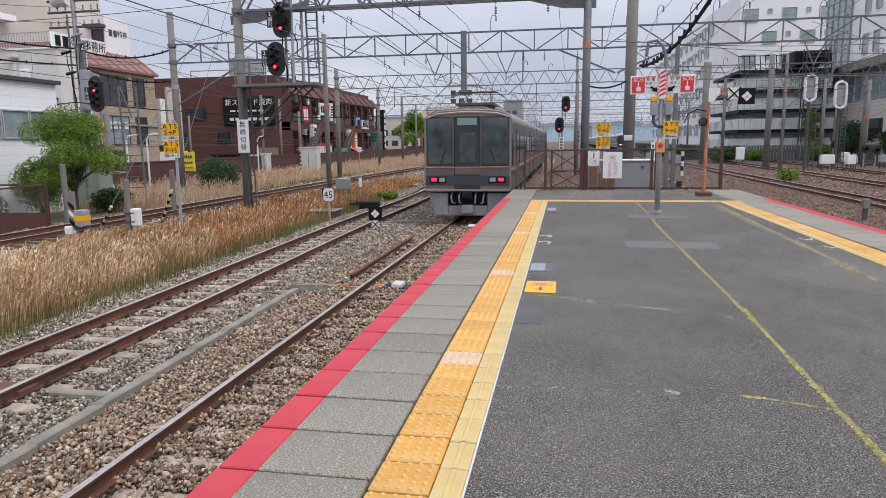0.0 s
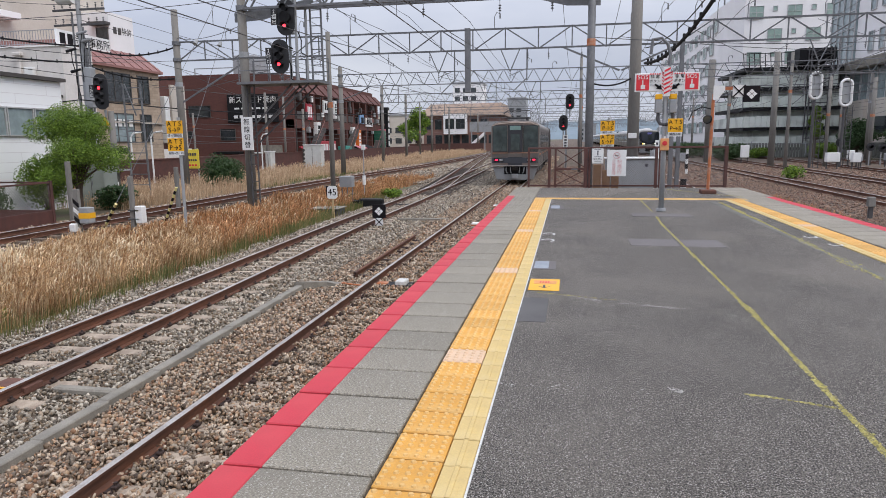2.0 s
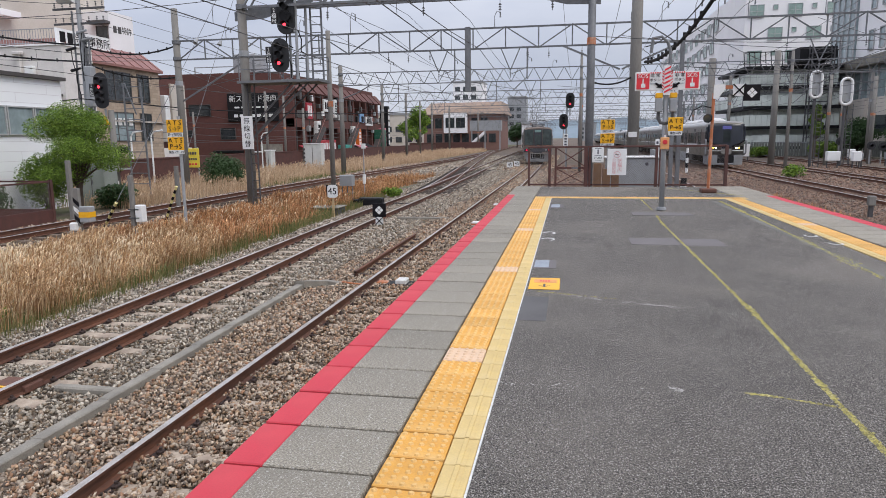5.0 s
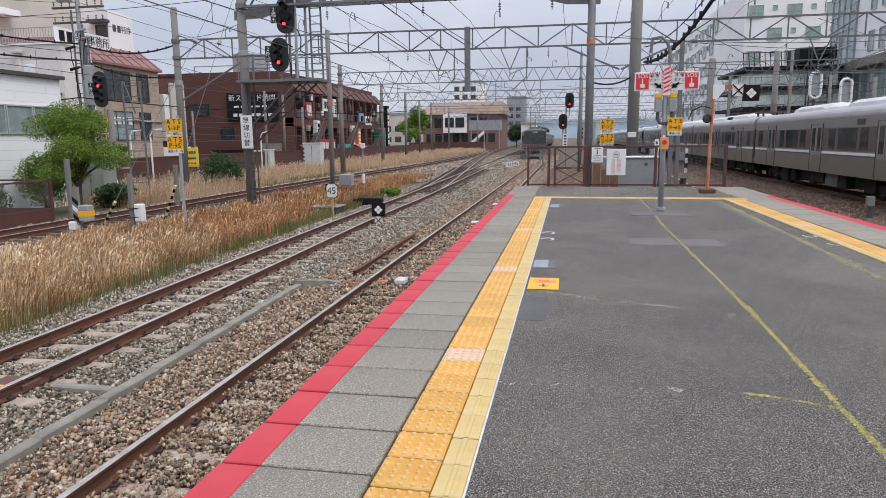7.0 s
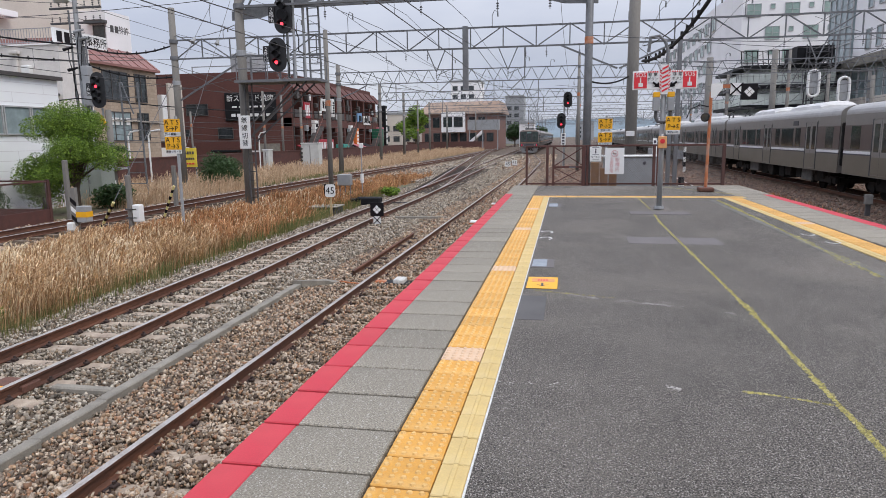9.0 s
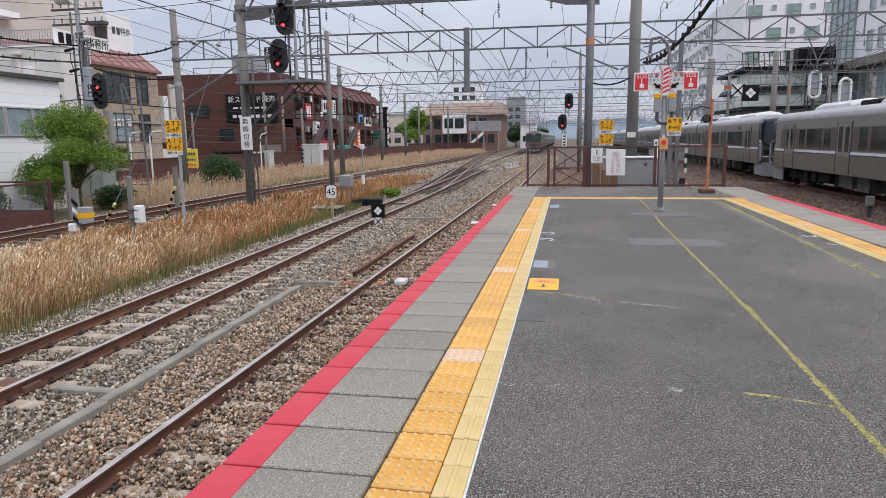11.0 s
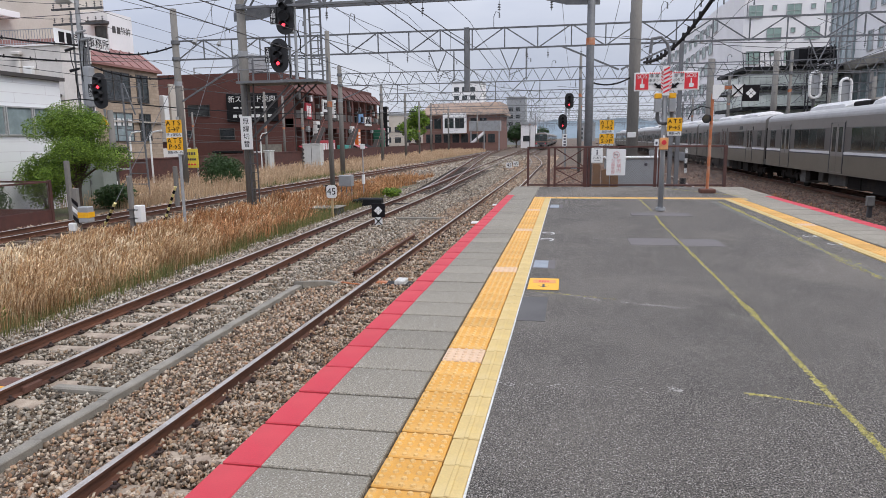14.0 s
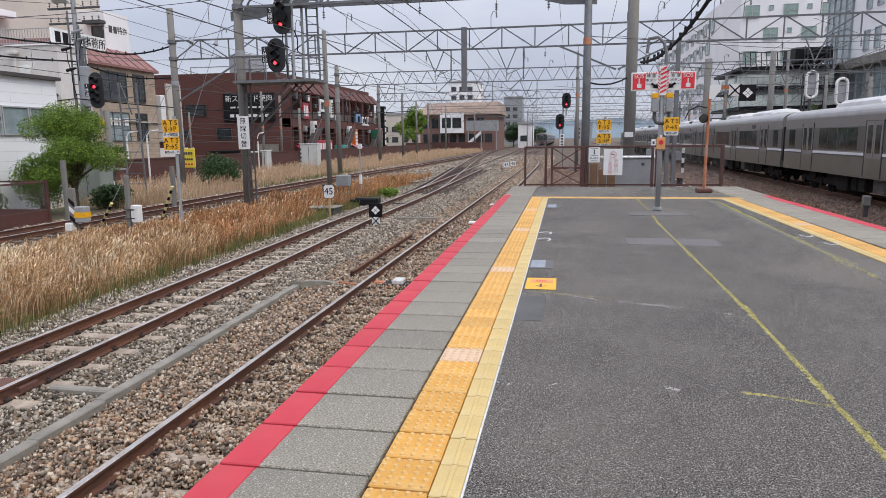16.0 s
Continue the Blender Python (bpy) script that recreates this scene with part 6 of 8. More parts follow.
for a, b in (((-0.4, 0, 0.07), (0.55, 0, 0.57)), ((-0.4, 0, 0.57), (0.55, 0, 0.07)), ((-0.4, 0, 0.63), (0.55, 0, 1.25)), ((-0.4, 0, 1.25), (0.55, 0, 0.63))):
    part("brace", Geo().bar(a, b, 0.03), M_BROWN, fence)


def mesh_panel(x0, x1, z0, z1, y, pitch, r):
    """Diagonal chain-link wires inside a rectangle."""
    g = Geo()
    h = z1 - z0
    n = int((x1 - x0 + h) / pitch)
    for i in range(n + 1):
        s = x0 - h + i * pitch
        for sgn in (1, -1):
            pts = []
            ta, tb = max(0.0, (x0 - s) / h), min(1.0, (x1 - s) / h)
            if tb <= ta:
                continue
            za, zb = (z0 + h * ta, z0 + h * tb) if sgn > 0 else (z1 - h * ta, z1 - h * tb)
            g.cyl((s + h * ta, y, za), (s + h * tb, y, zb), r, 3, None, 0, False)
    return g


M_CHAIN = material("chain_link", (0.2, 0.19, 0.185), (0.12, 0.09, 0.08), 0.6, 0.3, 5, 40, 0)
part("wire_mesh", mesh_panel(-1.27, -0.65, 0.07, 1.25, 0.0, 0.075, 0.0028), M_CHAIN, fence, "chain-link wire mesh")
part("wire_mesh", mesh_panel(0.74, 2.74, 0.07, 1.25, 0.0, 0.075, 0.0028), M_CHAIN, fence, "chain-link wire mesh")
part("wire_mesh", mesh_panel(2.95, 4.86, 0.07, 1.25, 0.0, 0.075, 0.0028), M_CHAIN, fence, "chain-link wire mesh")
part("latch", Geo().box(0.1, 0.3, -0.06, -0.03, 0.57, 0.61), M_STEEL, fence)


def notice(x, y, z, w, h, label, marks):
    nb = thing("notice_board", label, "sign", pose(x, y, z))
    part("board", Geo().box(-w / 2, w / 2, -0.012, 0.012, -h / 2, h / 2, 0, 0.005), M_WPAINT, nb)
    for q in (-0.35, 0.35):
        part("hook", Geo().box(q * w - 0.01, q * w + 0.01, -0.005, 22.38 - y, h * 0.3, h * 0.3 + 0.02), M_STEEL, nb)
    for nm, g, mt in marks:
        part(nm, g, mt, nb)
    return nb


M_PINK = material("faded_red_print", (0.66, 0.36, 0.36), (0.6, 0.33, 0.33), 0.6, 0, 3, 30, 0)
ring = Geo()
for i in range(20):
    a0, a1 = 2 * math.pi * i / 20, 2 * math.pi * (i + 1) / 20
    ring.cyl((0.1 * math.cos(a0), -0.017, 0.24 + 0.1 * math.sin(a0)), (0.1 * math.cos(a1), -0.017, 0.24 + 0.1 * math.sin(a1)), 0.011, 4)
ring.cyl((-0.07, -0.017, 0.31), (0.07, -0.017, 0.17), 0.011, 4)
ns = notice(1.53, 22.2, 0.79, 0.6, 0.84, "white no-smoking notice hung on the fence", [("ban_ring", ring, M_PINK), ("cigarette", Geo().box(-0.06, 0.05, -0.016, -0.01, 0.225, 0.25), M_DARKSTEEL)])
for k, ch in enumerate("駅構内"):
    writing(ns, "character", ch, 0.15, pose(0.09, -0.014, 0.03 - 0.15 * k, 90), M_PINK)
for k, ch in enumerate("全面禁煙"):
    writing(ns, "character", ch, 0.13, pose(-0.09, -0.014, 0.05 - 0.125 * k, 90), M_PINK)
ne = notice(0.93, 22.2, 1.02, 0.36, 0.48, "white no-entry notice hung on the fence", [("figure", Geo().box(-0.02, 0.02, -0.017, -0.01, 0.02, 0.12).cyl((0, -0.017, 0.15), (0, -0.01, 0.15), 0.025, 10), M_NNAVY), ("line", Geo().box(-0.11, 0.11, -0.014, -0.011, -0.03, -0.015), M_NNAVY), ("line", Geo().box(-0.11, 0.11, -0.014, -0.011, 0.2, 0.215), M_NNAVY)])
writing(ne, "lettering", "立入禁止", 0.07, pose(0, -0.014, -0.1, 90), M_SIGNBLACK)
part("caption_bar", Geo().box(-0.1, 0.1, -0.016, -0.01, -0.18, -0.165), M_GREY, ne)

cab = thing("equipment_cabinet", "low grey metal equipment cabinet behind the fence", "cabinet", pose(2.1, 24.3, -1.1))
part("body", Geo().box(-0.8, 1.1, -0.4, 0.5, 0, 1.95, 0, 0.03), M_GREY, cab)
part("lid", Geo().box(-0.85, 1.15, -0.45, 0.55, 1.955, 2.02, 0, 0.02), M_WPAINT, cab, "pale cabinet lid")
part("handle", Geo().box(-0.6, -0.4, -0.43, -0.4, 1.55, 1.6), M_STEEL, cab)
part("mark", Geo().cyl((0.55, -0.42, 1.75), (0.55, -0.4, 1.75), 0.06, 12), M_NNAVY, cab)
wb = thing("timber_stack", "rough brown timber boards leaning behind the fence", "boards", pose(1.35, 23.6, -1.0))
for k in range(3):
    part("board", Geo().box(-0.5 + 0.3 * k, -0.24 + 0.3 * k, -0.05, 0.05, 0, 1.7 - 0.2 * k, 0, 0.01), material("rusty_board", (0.26, 0.14, 0.07), (0.17, 0.09, 0.05), 0.9, 0, 4, 30, 0.3), wb)


# ---- small trackside things ----
def striped_post(x, y, top, lean_to, colours, label, r=0.045, n=12, name="striped_stay"):
    """A slanting guard tube with bands of two colours, and its stay wire."""
    st = thing(name, label, "guy wire", pose(x, y, 0))
    a, b, c = Vector((0, 0, ground_z(x, y) - 0.1)), Vector(top), Vector(lean_to)
    b, c = b - Vector((x, y, 0)), c - Vector((x, y, 0))
    for k in range(n):
        part("band", Geo().cyl(a.lerp(b, k / n), a.lerp(b, (k + 1) / n), r, 10), colours[k % 2], st)
    part("stay_wire", Geo().cyl(b, c, 0.009, 6), M_STEEL, st)
    part("insulator", Geo().cyl(b.lerp(c, 0.62), b.lerp(c, 0.64), 0.09, 10, 0.05), M_GREY, st)
    return st


striped_post(-15.3, 19.3, (-14.0, 18.55, -0.28), (-12.9, 25.2, 8.4), (M_SIGNBLACK, material("pale_yellow", (0.75, 0.66, 0.28), (0.65, 0.57, 0.25), 0.6)), "yellow and black striped guard on a pole stay")
striped_post(-14.9, 22.3, (-14.0, 21.9, 0.0), (-12.6, 25.4, 8.4), (M_SIGNBLACK, material("pale_yellow", (0.75, 0.66, 0.28), (0.65, 0.57, 0.25), 0.6)), "yellow and black striped guard on a pole stay")

kp = thing("distance_post", "black and white striped post with yellow box in dry grass", "post", pose(-14.1, 17.0, -1.45))
part("shaft", Geo().box(-0.08, 0.08, -0.06, 0.06, 0, 1.75, 0, 0.01), M_POLE, kp)
for k in range(4):
    part("band", Geo().loft([[(-0.09, yy, 0.6 + 0.25 * k), (0.09, yy, 0.45 + 0.25 * k), (0.09, yy, 0.58 + 0.25 * k), (-0.09, yy, 0.73 + 0.25 * k)] for yy in (-0.075, -0.055)]), M_SIGNBLACK if k % 2 else M_WPAINT, kp)
part("box", Geo().box(0.12, 0.45, -0.14, 0.14, 0.75, 1.22, 0, 0.02), M_GREY, kp, "grey box with yellow band")
part("box_band", Geo().box(0.115, 0.455, -0.145, 0.145, 0.9, 1.06), M_SIGNYEL, kp)
part("phone", Geo().box(-0.2, 0.02, -0.2, -0.06, 0.5, 0.75, 0, 0.03), M_WPAINT, kp)
gp2 = thing("concrete_stub", "short grey concrete post with a white box in dry grass", "post", pose(-12.45, 17.2, -1.45))
part("shaft", Geo().box(-0.065, 0.065, -0.065, 0.065, 0, 2.1, 0, 0.02), M_POLE, gp2)
part("box", Geo().box(0.12, 0.36, -0.1, 0.12, 0.75, 1.25, 0, 0.02), M_WPAINT, gp2, "white metal box")
part("band", Geo().box(-0.1, 0.25, -0.1, 0.1, 0.85, 0.89).box(-0.1, 0.25, -0.1, 0.1, 1.1, 1.14), M_DARKSTEEL, gp2)
for (x, y, h) in ((-18.5, 22, 2.4), (-9.4, 9.6, 0.35), (-16.9, 26.5, 2.0)):
    sb = thing("concrete_stub", "short weathered concrete post", "post", pose(x, y, -1.45))
    part("shaft", Geo().box(-0.08, 0.08, -0.08, 0.08, 0, h, 0, 0.02), M_POLE, sb)
rb = thing("relay_box", "grey steel relay box on legs beside the track", "relay box", pose(-10.0, 29.2, -1.45))
part("body", Geo().box(-0.3, 0.3, -0.2, 0.2, 0.95, 1.45, 0, 0.02), M_GREY, rb)
for x in (-0.25, 0.0, 0.25):
    part("leg", Geo().cyl((x, 0, 0), (x, 0, 0.95), 0.025, 8), M_STEEL, rb)
part("frame", Geo().box(-0.4, 0.4, -0.2, 0.2, 0.2, 0.24), M_STEEL, rb)
wp = thing("white_marker", "white marker tube on a thin post in the grass", "marker", pose(-9.9, 31.5, -1.45))
part("tube", Geo().cyl((0, 0, 0.9), (0, 0, 1.35), 0.08, 12), M_WPAINT, wp)
part("post", Geo().cyl((0, 0, 0), (0, 0, 2.6), 0.03, 8), M_GREY, wp)
part("head", Geo().box(-0.1, 0.1, -0.06, 0.06, 2.6, 2.85, 0, 0.02), M_WPAINT, wp)
pm = thing("point_machine", "black point machine with rods beside the rails", "point machine", pose(-8.75, 28.8, -1.4))
part("case", Geo().box(-0.55, 0.55, -0.25, 0.25, 0.05, 0.4, 0, 0.05), M_BLACK, pm)
part("cover", Geo().box(-0.9, -0.5, -0.2, 0.2, 0.22, 0.32, 0, 0.03), M_BLACK, pm)
part("rod", Geo().box(0.5, 2.2, -0.04, 0.04, 0.12, 0.18), M_DARKSTEEL, pm)
pc = thing("cable_pit_lid", "dark riveted cable pit cover in the grass edge", "pit cover", pose(-9.6, 25.6, -1.42))
part("body", Geo().box(-0.55, 0.55, -0.5, 0.5, 0, 0.3, 0, 0.05), M_DARKSTEEL, pc)
part("lid", Geo().box(-0.6, 0.6, -0.55, 0.55, 0.305, 0.36, 0, 0.02), M_CONC, pc)
tb = thing("track_box", "small white and black device beside the rail", "track device", pose(-3.22, 12.5, -1.27))
part("case", Geo().box(-0.1, 0.12, -0.15, 0.15, 0.02, 0.13, 0, 0.02), M_WHITE, tb)
part("foot", Geo().box(-0.3, 0.22, -0.16, 0.16, -0.02, 0.05, 0, 0.01), M_BLACK, tb)
part("tongue", Geo().box(-0.5, -0.28, -0.1, 0.1, 0.0, 0.07, 0, 0.02), M_ORANGE, tb)
for (x, y) in ((-2.95, 21.5), (-2.9, 27.5)):
    t2 = thing("track_box", "small orange and white marker block beside the rail", "track device", pose(x, y, -1.27))
    part("case", Geo().box(-0.15, 0.15, -0.15, 0.15, 0.0, 0.16, 0, 0.02), M_WPAINT, t2)
    part("band", Geo().box(-0.155, 0.155, -0.155, 0.155, 0.05, 0.11), M_ORANGE, t2)
jb = thing("joint_plate", "rusty plate with yellow edge bolted beside the rail", "track plate", pose(-6.42, 6.35, -1.2))
part("plate", Geo().box(-0.16, 0.32, -0.12, 0.16, -0.05, 0.03, 0, 0.01), M_RUST, jb)
part("edge", Geo().box(-0.16, 0.2, -0.16, -0.121, -0.04, 0.028), M_SIGNYEL, jb, "worn yellow edge")
gr = thing("guard_rail", "short rusty guard rail lying beside the running rail", "guard rail", pose(-4.35, 0, 0))
part("rail", rail_geo(lambda y: 0.0, 0.0, -1.12, [13.0, 15.0, 17.0, 18.6]), (M_RAIL, M_RAIL), gr)
for k in range(9):
    part("chair", Geo().box(-0.1, 0.2, 13.2 + 0.62 * k - 0.05, 13.2 + 0.62 * k + 0.05, -1.275, -1.21, 0, 0.01), M_CLIP, gr)
mp = thing("marker_post", "short grey marker post in brown ballast", "marker", pose(9.55, 23.3, -1.1))
part("shaft", Geo().box(-0.07, 0.07, -0.05, 0.05, 0, 0.5, 0, 0.015), M_DARKSTEEL, mp)
part("cap", Geo().box(-0.11, 0.11, -0.09, 0.09, 0.42, 0.74, 0, 0.02), M_POLE, mp)

trough = thing("cable_trough", "low grey concrete cable trough between the tracks", "cable trough")
ys = [2.2 + 0.98 * i for i in range(10)]
for i, y in enumerate(ys):
    x = -4.95 - 0.03 * (y - 4)
    part("lid", Geo().box(x - 0.07, x + 0.07, y, y + 0.975, -1.3, -1.2, 0, 0.012), M_CONC, trough)
part("lid", Geo().loft([[(-5.27, 12.0, -1.27), (-5.07, 12.0, -1.27), (-5.07, 12.0, -1.14), (-5.27, 12.0, -1.14)], [(-4.75, 12.45, -1.29), (-4.7, 12.3, -1.29), (-4.7, 12.3, -1.19), (-4.75, 12.45, -1.19)], [(-4.45, 12.5, -1.31), (-4.45, 12.35, -1.31), (-4.45, 12.35, -1.24), (-4.45, 12.5, -1.24)]]), M_CONC, trough)
part("branch", Geo().box(-5.9, -5.1, 6.4, 6.52, -1.3, -1.215, 0, 0.02), M_CONC, trough, "side branch of the trough")
fx = thing("flexible_hose", "thin orange cable across the ballast", "cable")
part("hose", Geo().tube([(-4.45, 12.45, -1.23), (-4.2, 12.3, -1.22), (-3.9, 12.25, -1.23)], 0.02, 6), M_ORANGE, fx)
rodding = thing("concrete_strip", "pale concrete strip lying across the ballast", "concrete strip")
part("strip", Geo().box(-6.1, -4.2, 23.2, 23.35, -1.3, -1.2, 0, 0.01), M_CONC, rodding)

cg = thing("ladder_cage", "grey steel ladder frame behind a signal", "ladder", pose(-22.2, 31.2, -1.4))
g = Geo()
for x in (-0.25, 0.75):
    g.bar((x, 0, 0), (x - 0.1, 0, 6.0), 0.07)
for k in range(11):
    g.bar((-0.25, 0, 0.3 + 0.55 * k), (0.75, 0, 0.3 + 0.55 * k), 0.045)
g.bar((-0.25, 0, 6.0), (0.3, 0, 4.4), 0.05)
part("frame", g, M_STEEL, cg)

# ---- town ----
def stone_material(name, a, b, c, sx, sz, rough=0.85):
    """Coursed stone or brick at real size on an upright face."""
    mt = material(name, a, b, rough, 0, 2.0, 40, 0.2, 0.01)
    N, L = mt.node_tree.nodes, mt.node_tree.links
    tc = N.new("ShaderNodeTexCoord")
    sp = N.new("ShaderNodeSeparateXYZ")
    cb = N.new("ShaderNodeCombineXYZ")
    L.new(tc.outputs["Object"], sp.inputs[0])
    sm = N.new("ShaderNodeMath")
    L.new(sp.outputs["X"], sm.inputs[0])
    L.new(sp.outputs["Y"], sm.inputs[1])
    L.new(sm.outputs[0], cb.inputs["X"])
    L.new(sp.outputs["Z"], cb.inputs["Y"])
    br = N.new("ShaderNodeTexBrick")
    br.inputs["Color1"].default_value, br.inputs["Color2"].default_value, br.inputs["Mortar"].default_value = (*a, 1), (*b, 1), (*c, 1)
    br.inputs["Scale"].default_value = 1.0
    br.inputs["Brick Width"].default_value, br.inputs["Row Height"].default_value, br.inputs["Mortar Size"].default_value = sx, sz, 0.012
    L.new(cb.outputs[0], br.inputs["Vector"])
    bs = N["Principled BSDF"]
    old = bs.inputs["Base Color"].links[0].from_socket
    mx = N.new("ShaderNodeMixRGB")
    mx.inputs[0].default_value = 0.55
    L.new(old, mx.inputs[1])
    L.new(br.outputs[0], mx.inputs[2])
    L.new(mx.outputs[0], bs.inputs["Base Color"])
    return mt


M_TAN = stone_material("tan_stone", (0.47, 0.37, 0.28), (0.3, 0.23, 0.17), (0.2, 0.16, 0.125), 0.5, 0.24)
M_BRICK = stone_material("red_brown_tile", (0.13, 0.047, 0.036), (0.095, 0.036, 0.03), (0.085, 0.04, 0.035), 0.25, 0.09)
M_SIDING = stone_material("white_siding", (0.85, 0.86, 0.87), (0.82, 0.83, 0.84), (0.56, 0.52, 0.54), 3.6, 0.42, rough=0.6)
M_PLASTER = material("cream_plaster", (0.74, 0.7, 0.67), (0.64, 0.605, 0.575), 0.85, 0, 0.5, 8, 0.1, 0.01, (0.4, 0.37, 0.34), 0.4)
M_WALLW = material("pale_wall_panel", (0.86, 0.84, 0.84), (0.82, 0.8, 0.8), 0.8, 0, 0.4, 6, 0.06, 0.01, (0.66, 0.64, 0.63), 0.35)
M_BEIGE = material("beige_wall_panel", (0.6, 0.545, 0.48), (0.53, 0.48, 0.42), 0.8, 0, 0.5, 8, 0.08, 0.01, (0.36, 0.32, 0.28), 0.35)
M_ROOFRED = material("dull_red_roof", (0.30, 0.145, 0.125), (0.24, 0.115, 0.1), 0.6, 0.1, 0.8, 12, 0.05, 0.01, (0.2, 0.11, 0.1), 0.4)
M_FRAME = material("window_frame_dark", (0.09, 0.08, 0.075), None, 0.5, 0.2, 3, 20, 0)
M_FRAMEL = material("window_frame_pale", (0.5, 0.5, 0.5), None, 0.5, 0.2, 3, 20, 0)
M_BALC = material("balcony_panel", (0.7, 0.74, 0.68), (0.6, 0.64, 0.585), 0.6, 0, 1, 12, 0.05, 0.01, (0.16, 0.17, 0.155), 0.5)
M_LEAF = islands("leaf_green", [(0.05, 0.1, 0.011), (0.14, 0.245, 0.02), (0.24, 0.365, 0.038), (0.03, 0.065, 0.01)], 0.75, 20)
M_LEAFD = islands("leaf_dark", [(0.025, 0.06, 0.018), (0.05, 0.1, 0.025), (0.035, 0.08, 0.02)], 0.65, 20)
M_BARK = material("bark", (0.12, 0.09, 0.065), (0.06, 0.045, 0.035), 0.9, 0, 6, 40, 0.4, 0.02, stretch=(1, 1, 0.25))


def window(parent, face, c, a0, a1, z0, z1, frame_mat, glass=None, cols=1, rows=1, name="window"):
    """A window with a proud frame and inset pane on a face: 'x+', 'x-' at x=c, or 'y-' at y=c."""
    def put(g, p0, p1, q0, q1, d0, d1):
        if face == "y-":
            g.box(p0, p1, c - d1, c - d0, q0, q1)
        elif face == "x+":
            g.box(c + d0, c + d1, p0, p1, q0, q1)
        else:
            g.box(c - d1, c - d0, p0, p1, q0, q1)
        return g
    t = 0.06

    def at(p, q, d):
        return (p, c - d, q) if face == "y-" else ((c + d, p, q) if face == "x+" else (c - d, p, q))
    rings = []
    for i, d in ((0, -0.02), (0, 0.09), (t, 0.09), (t, -0.02)):
        rings.append([at(a0 + i, z0 + i, d), at(a1 - i, z0 + i, d), at(a1 - i, z1 - i, d), at(a0 + i, z1 - i, d)])
    w = part(name, Geo().loft(rings + rings[:1], 0, False), frame_mat, parent)
    for k in range(1, cols):
        x = lerp(a0, a1, k / cols)
        part("mullion", put(Geo(), x - 0.03, x + 0.03, z0 + t, z1 - t, -0.02, 0.075), frame_mat, w)
    for k in range(1, rows):
        z = lerp(z0, z1, k / rows)
        part("transom", put(Geo(), a0 + t, a1 - t, z - 0.025, z + 0.025, -0.02, 0.07), frame_mat, w)
    part("pane", put(Geo(), a0 + 0.02, a1 - 0.02, z0 + 0.02, z1 - 0.02, 0.0, 0.03), glass or M_GLASS, w)
    return w


def bars(parent, face, c, a0, a1, z0, z1, n, mat, upright=False):
    """Rows of plain bars where writing cannot be repeated."""
    for k in range(n):
        t0, t1 = (k + 0.15) / n, (k + 0.85) / n
        g = Geo()
        if upright:
            p0, p1, q0, q1 = a0, a1, lerp(z0, z1, t0), lerp(z0, z1, t1)
        else:
            p0, p1, q0, q1 = lerp(a0, a1, t0), lerp(a0, a1, t1), z0, z1
        if face == "y-":
            g.box(p0, p1, c - 0.02, c, q0, q1)
        else:
            g.box(c, c + 0.02, p0, p1, q0, q1)
        part("bar", g, mat, parent)


# white workshop at the left
b = thing("workshop", "white-sided two-storey workshop with a window band", "building")
part("wall", Geo().box(-36, -23.5, 14, 28.0, -1.5, 4.45), M_SIDING, b, "white horizontal siding")
part("roof", Geo().box(-36.2, -23.3, 13.9, 28.15, 4.46, 4.62), M_FRAME, b, "dark roof edge")
for k in range(5):
    window(b, "x+", -23.5, 20.2 + 1.5 * k, 21.65 + 1.5 * k, 1.95, 3.2, M_FRAMEL, M_GLASSB)

# pale house behind, with parapet and air-conditioner
b = thing("apartment_house", "pale plastered house with roof railing and air-conditioner", "building")
part("wall", Geo().box(-58, -35.7, 43.0, 46.1, -1.5, 8.5), M_PLASTER, b)
part("coping", Geo().box(-58, -35.6, 42.92, 46.1, 8.505, 8.62), M_WALLW, b)
for z in (8.7, 9.65):
    part("parapet_rail", Geo().box(-52, -36.2, 43.05, 43.1, z, z + 0.05), M_GREY, b)
for k in range(70):
    part("baluster", Geo().box(-52 + 0.226 * k, -51.97 + 0.226 * k, 43.06, 43.09, 8.62, 9.65), M_GREY, b)
part("air_conditioner", Geo().box(-38.6, -37.9, 42.6, 43.0, 6.5, 7.1, 0, 0.05), M_WPAINT, b)
part("duct", Geo().box(-39.3, -39.0, 42.75, 43.0, 4.2, 7.9, 0, 0.04), M_PLASTER, b)
part("duct_hood", Geo().box(-39.5, -38.8, 42.6, 43.0, 7.9, 8.15, 0, 0.05), M_PLASTER, b)
part("lamp_hood", Geo().box(-37.0, -35.9, 42.4, 43.0, 4.9, 5.1, 0, 0.04), M_FRAME, b)
b = thing("apartment_block", "tall beige apartment block with dark balconies", "building")
part("wall", Geo().box(-62, -44.6, 47, 60, -1.5, 22), M_BEIGE, b)
for k in range(6):
    z = 5.5 + 3.0 * k
    bal = part("balcony", Geo().box(-62, -43.5, 46.4, 48.4, z, z + 0.5, 0, 0.03), M_WALLW, b)
    for q in (0.75, 1.1, 1.4):
        part("rail", Geo().box(-62, -43.52, 46.42, 46.47, z + q, z + q + 0.04), M_FRAME, bal)
    for j in range(40):
        part("baluster", Geo().box(-51.4 + 0.2 * j, -51.37 + 0.2 * j, 46.43, 46.46, z + 0.5, z + 1.4), M_FRAME, bal)
    window(b, "y-", 47, -48.5, -45.2, z + 0.6, z + 2.4, M_FRAMEL, None, 2)

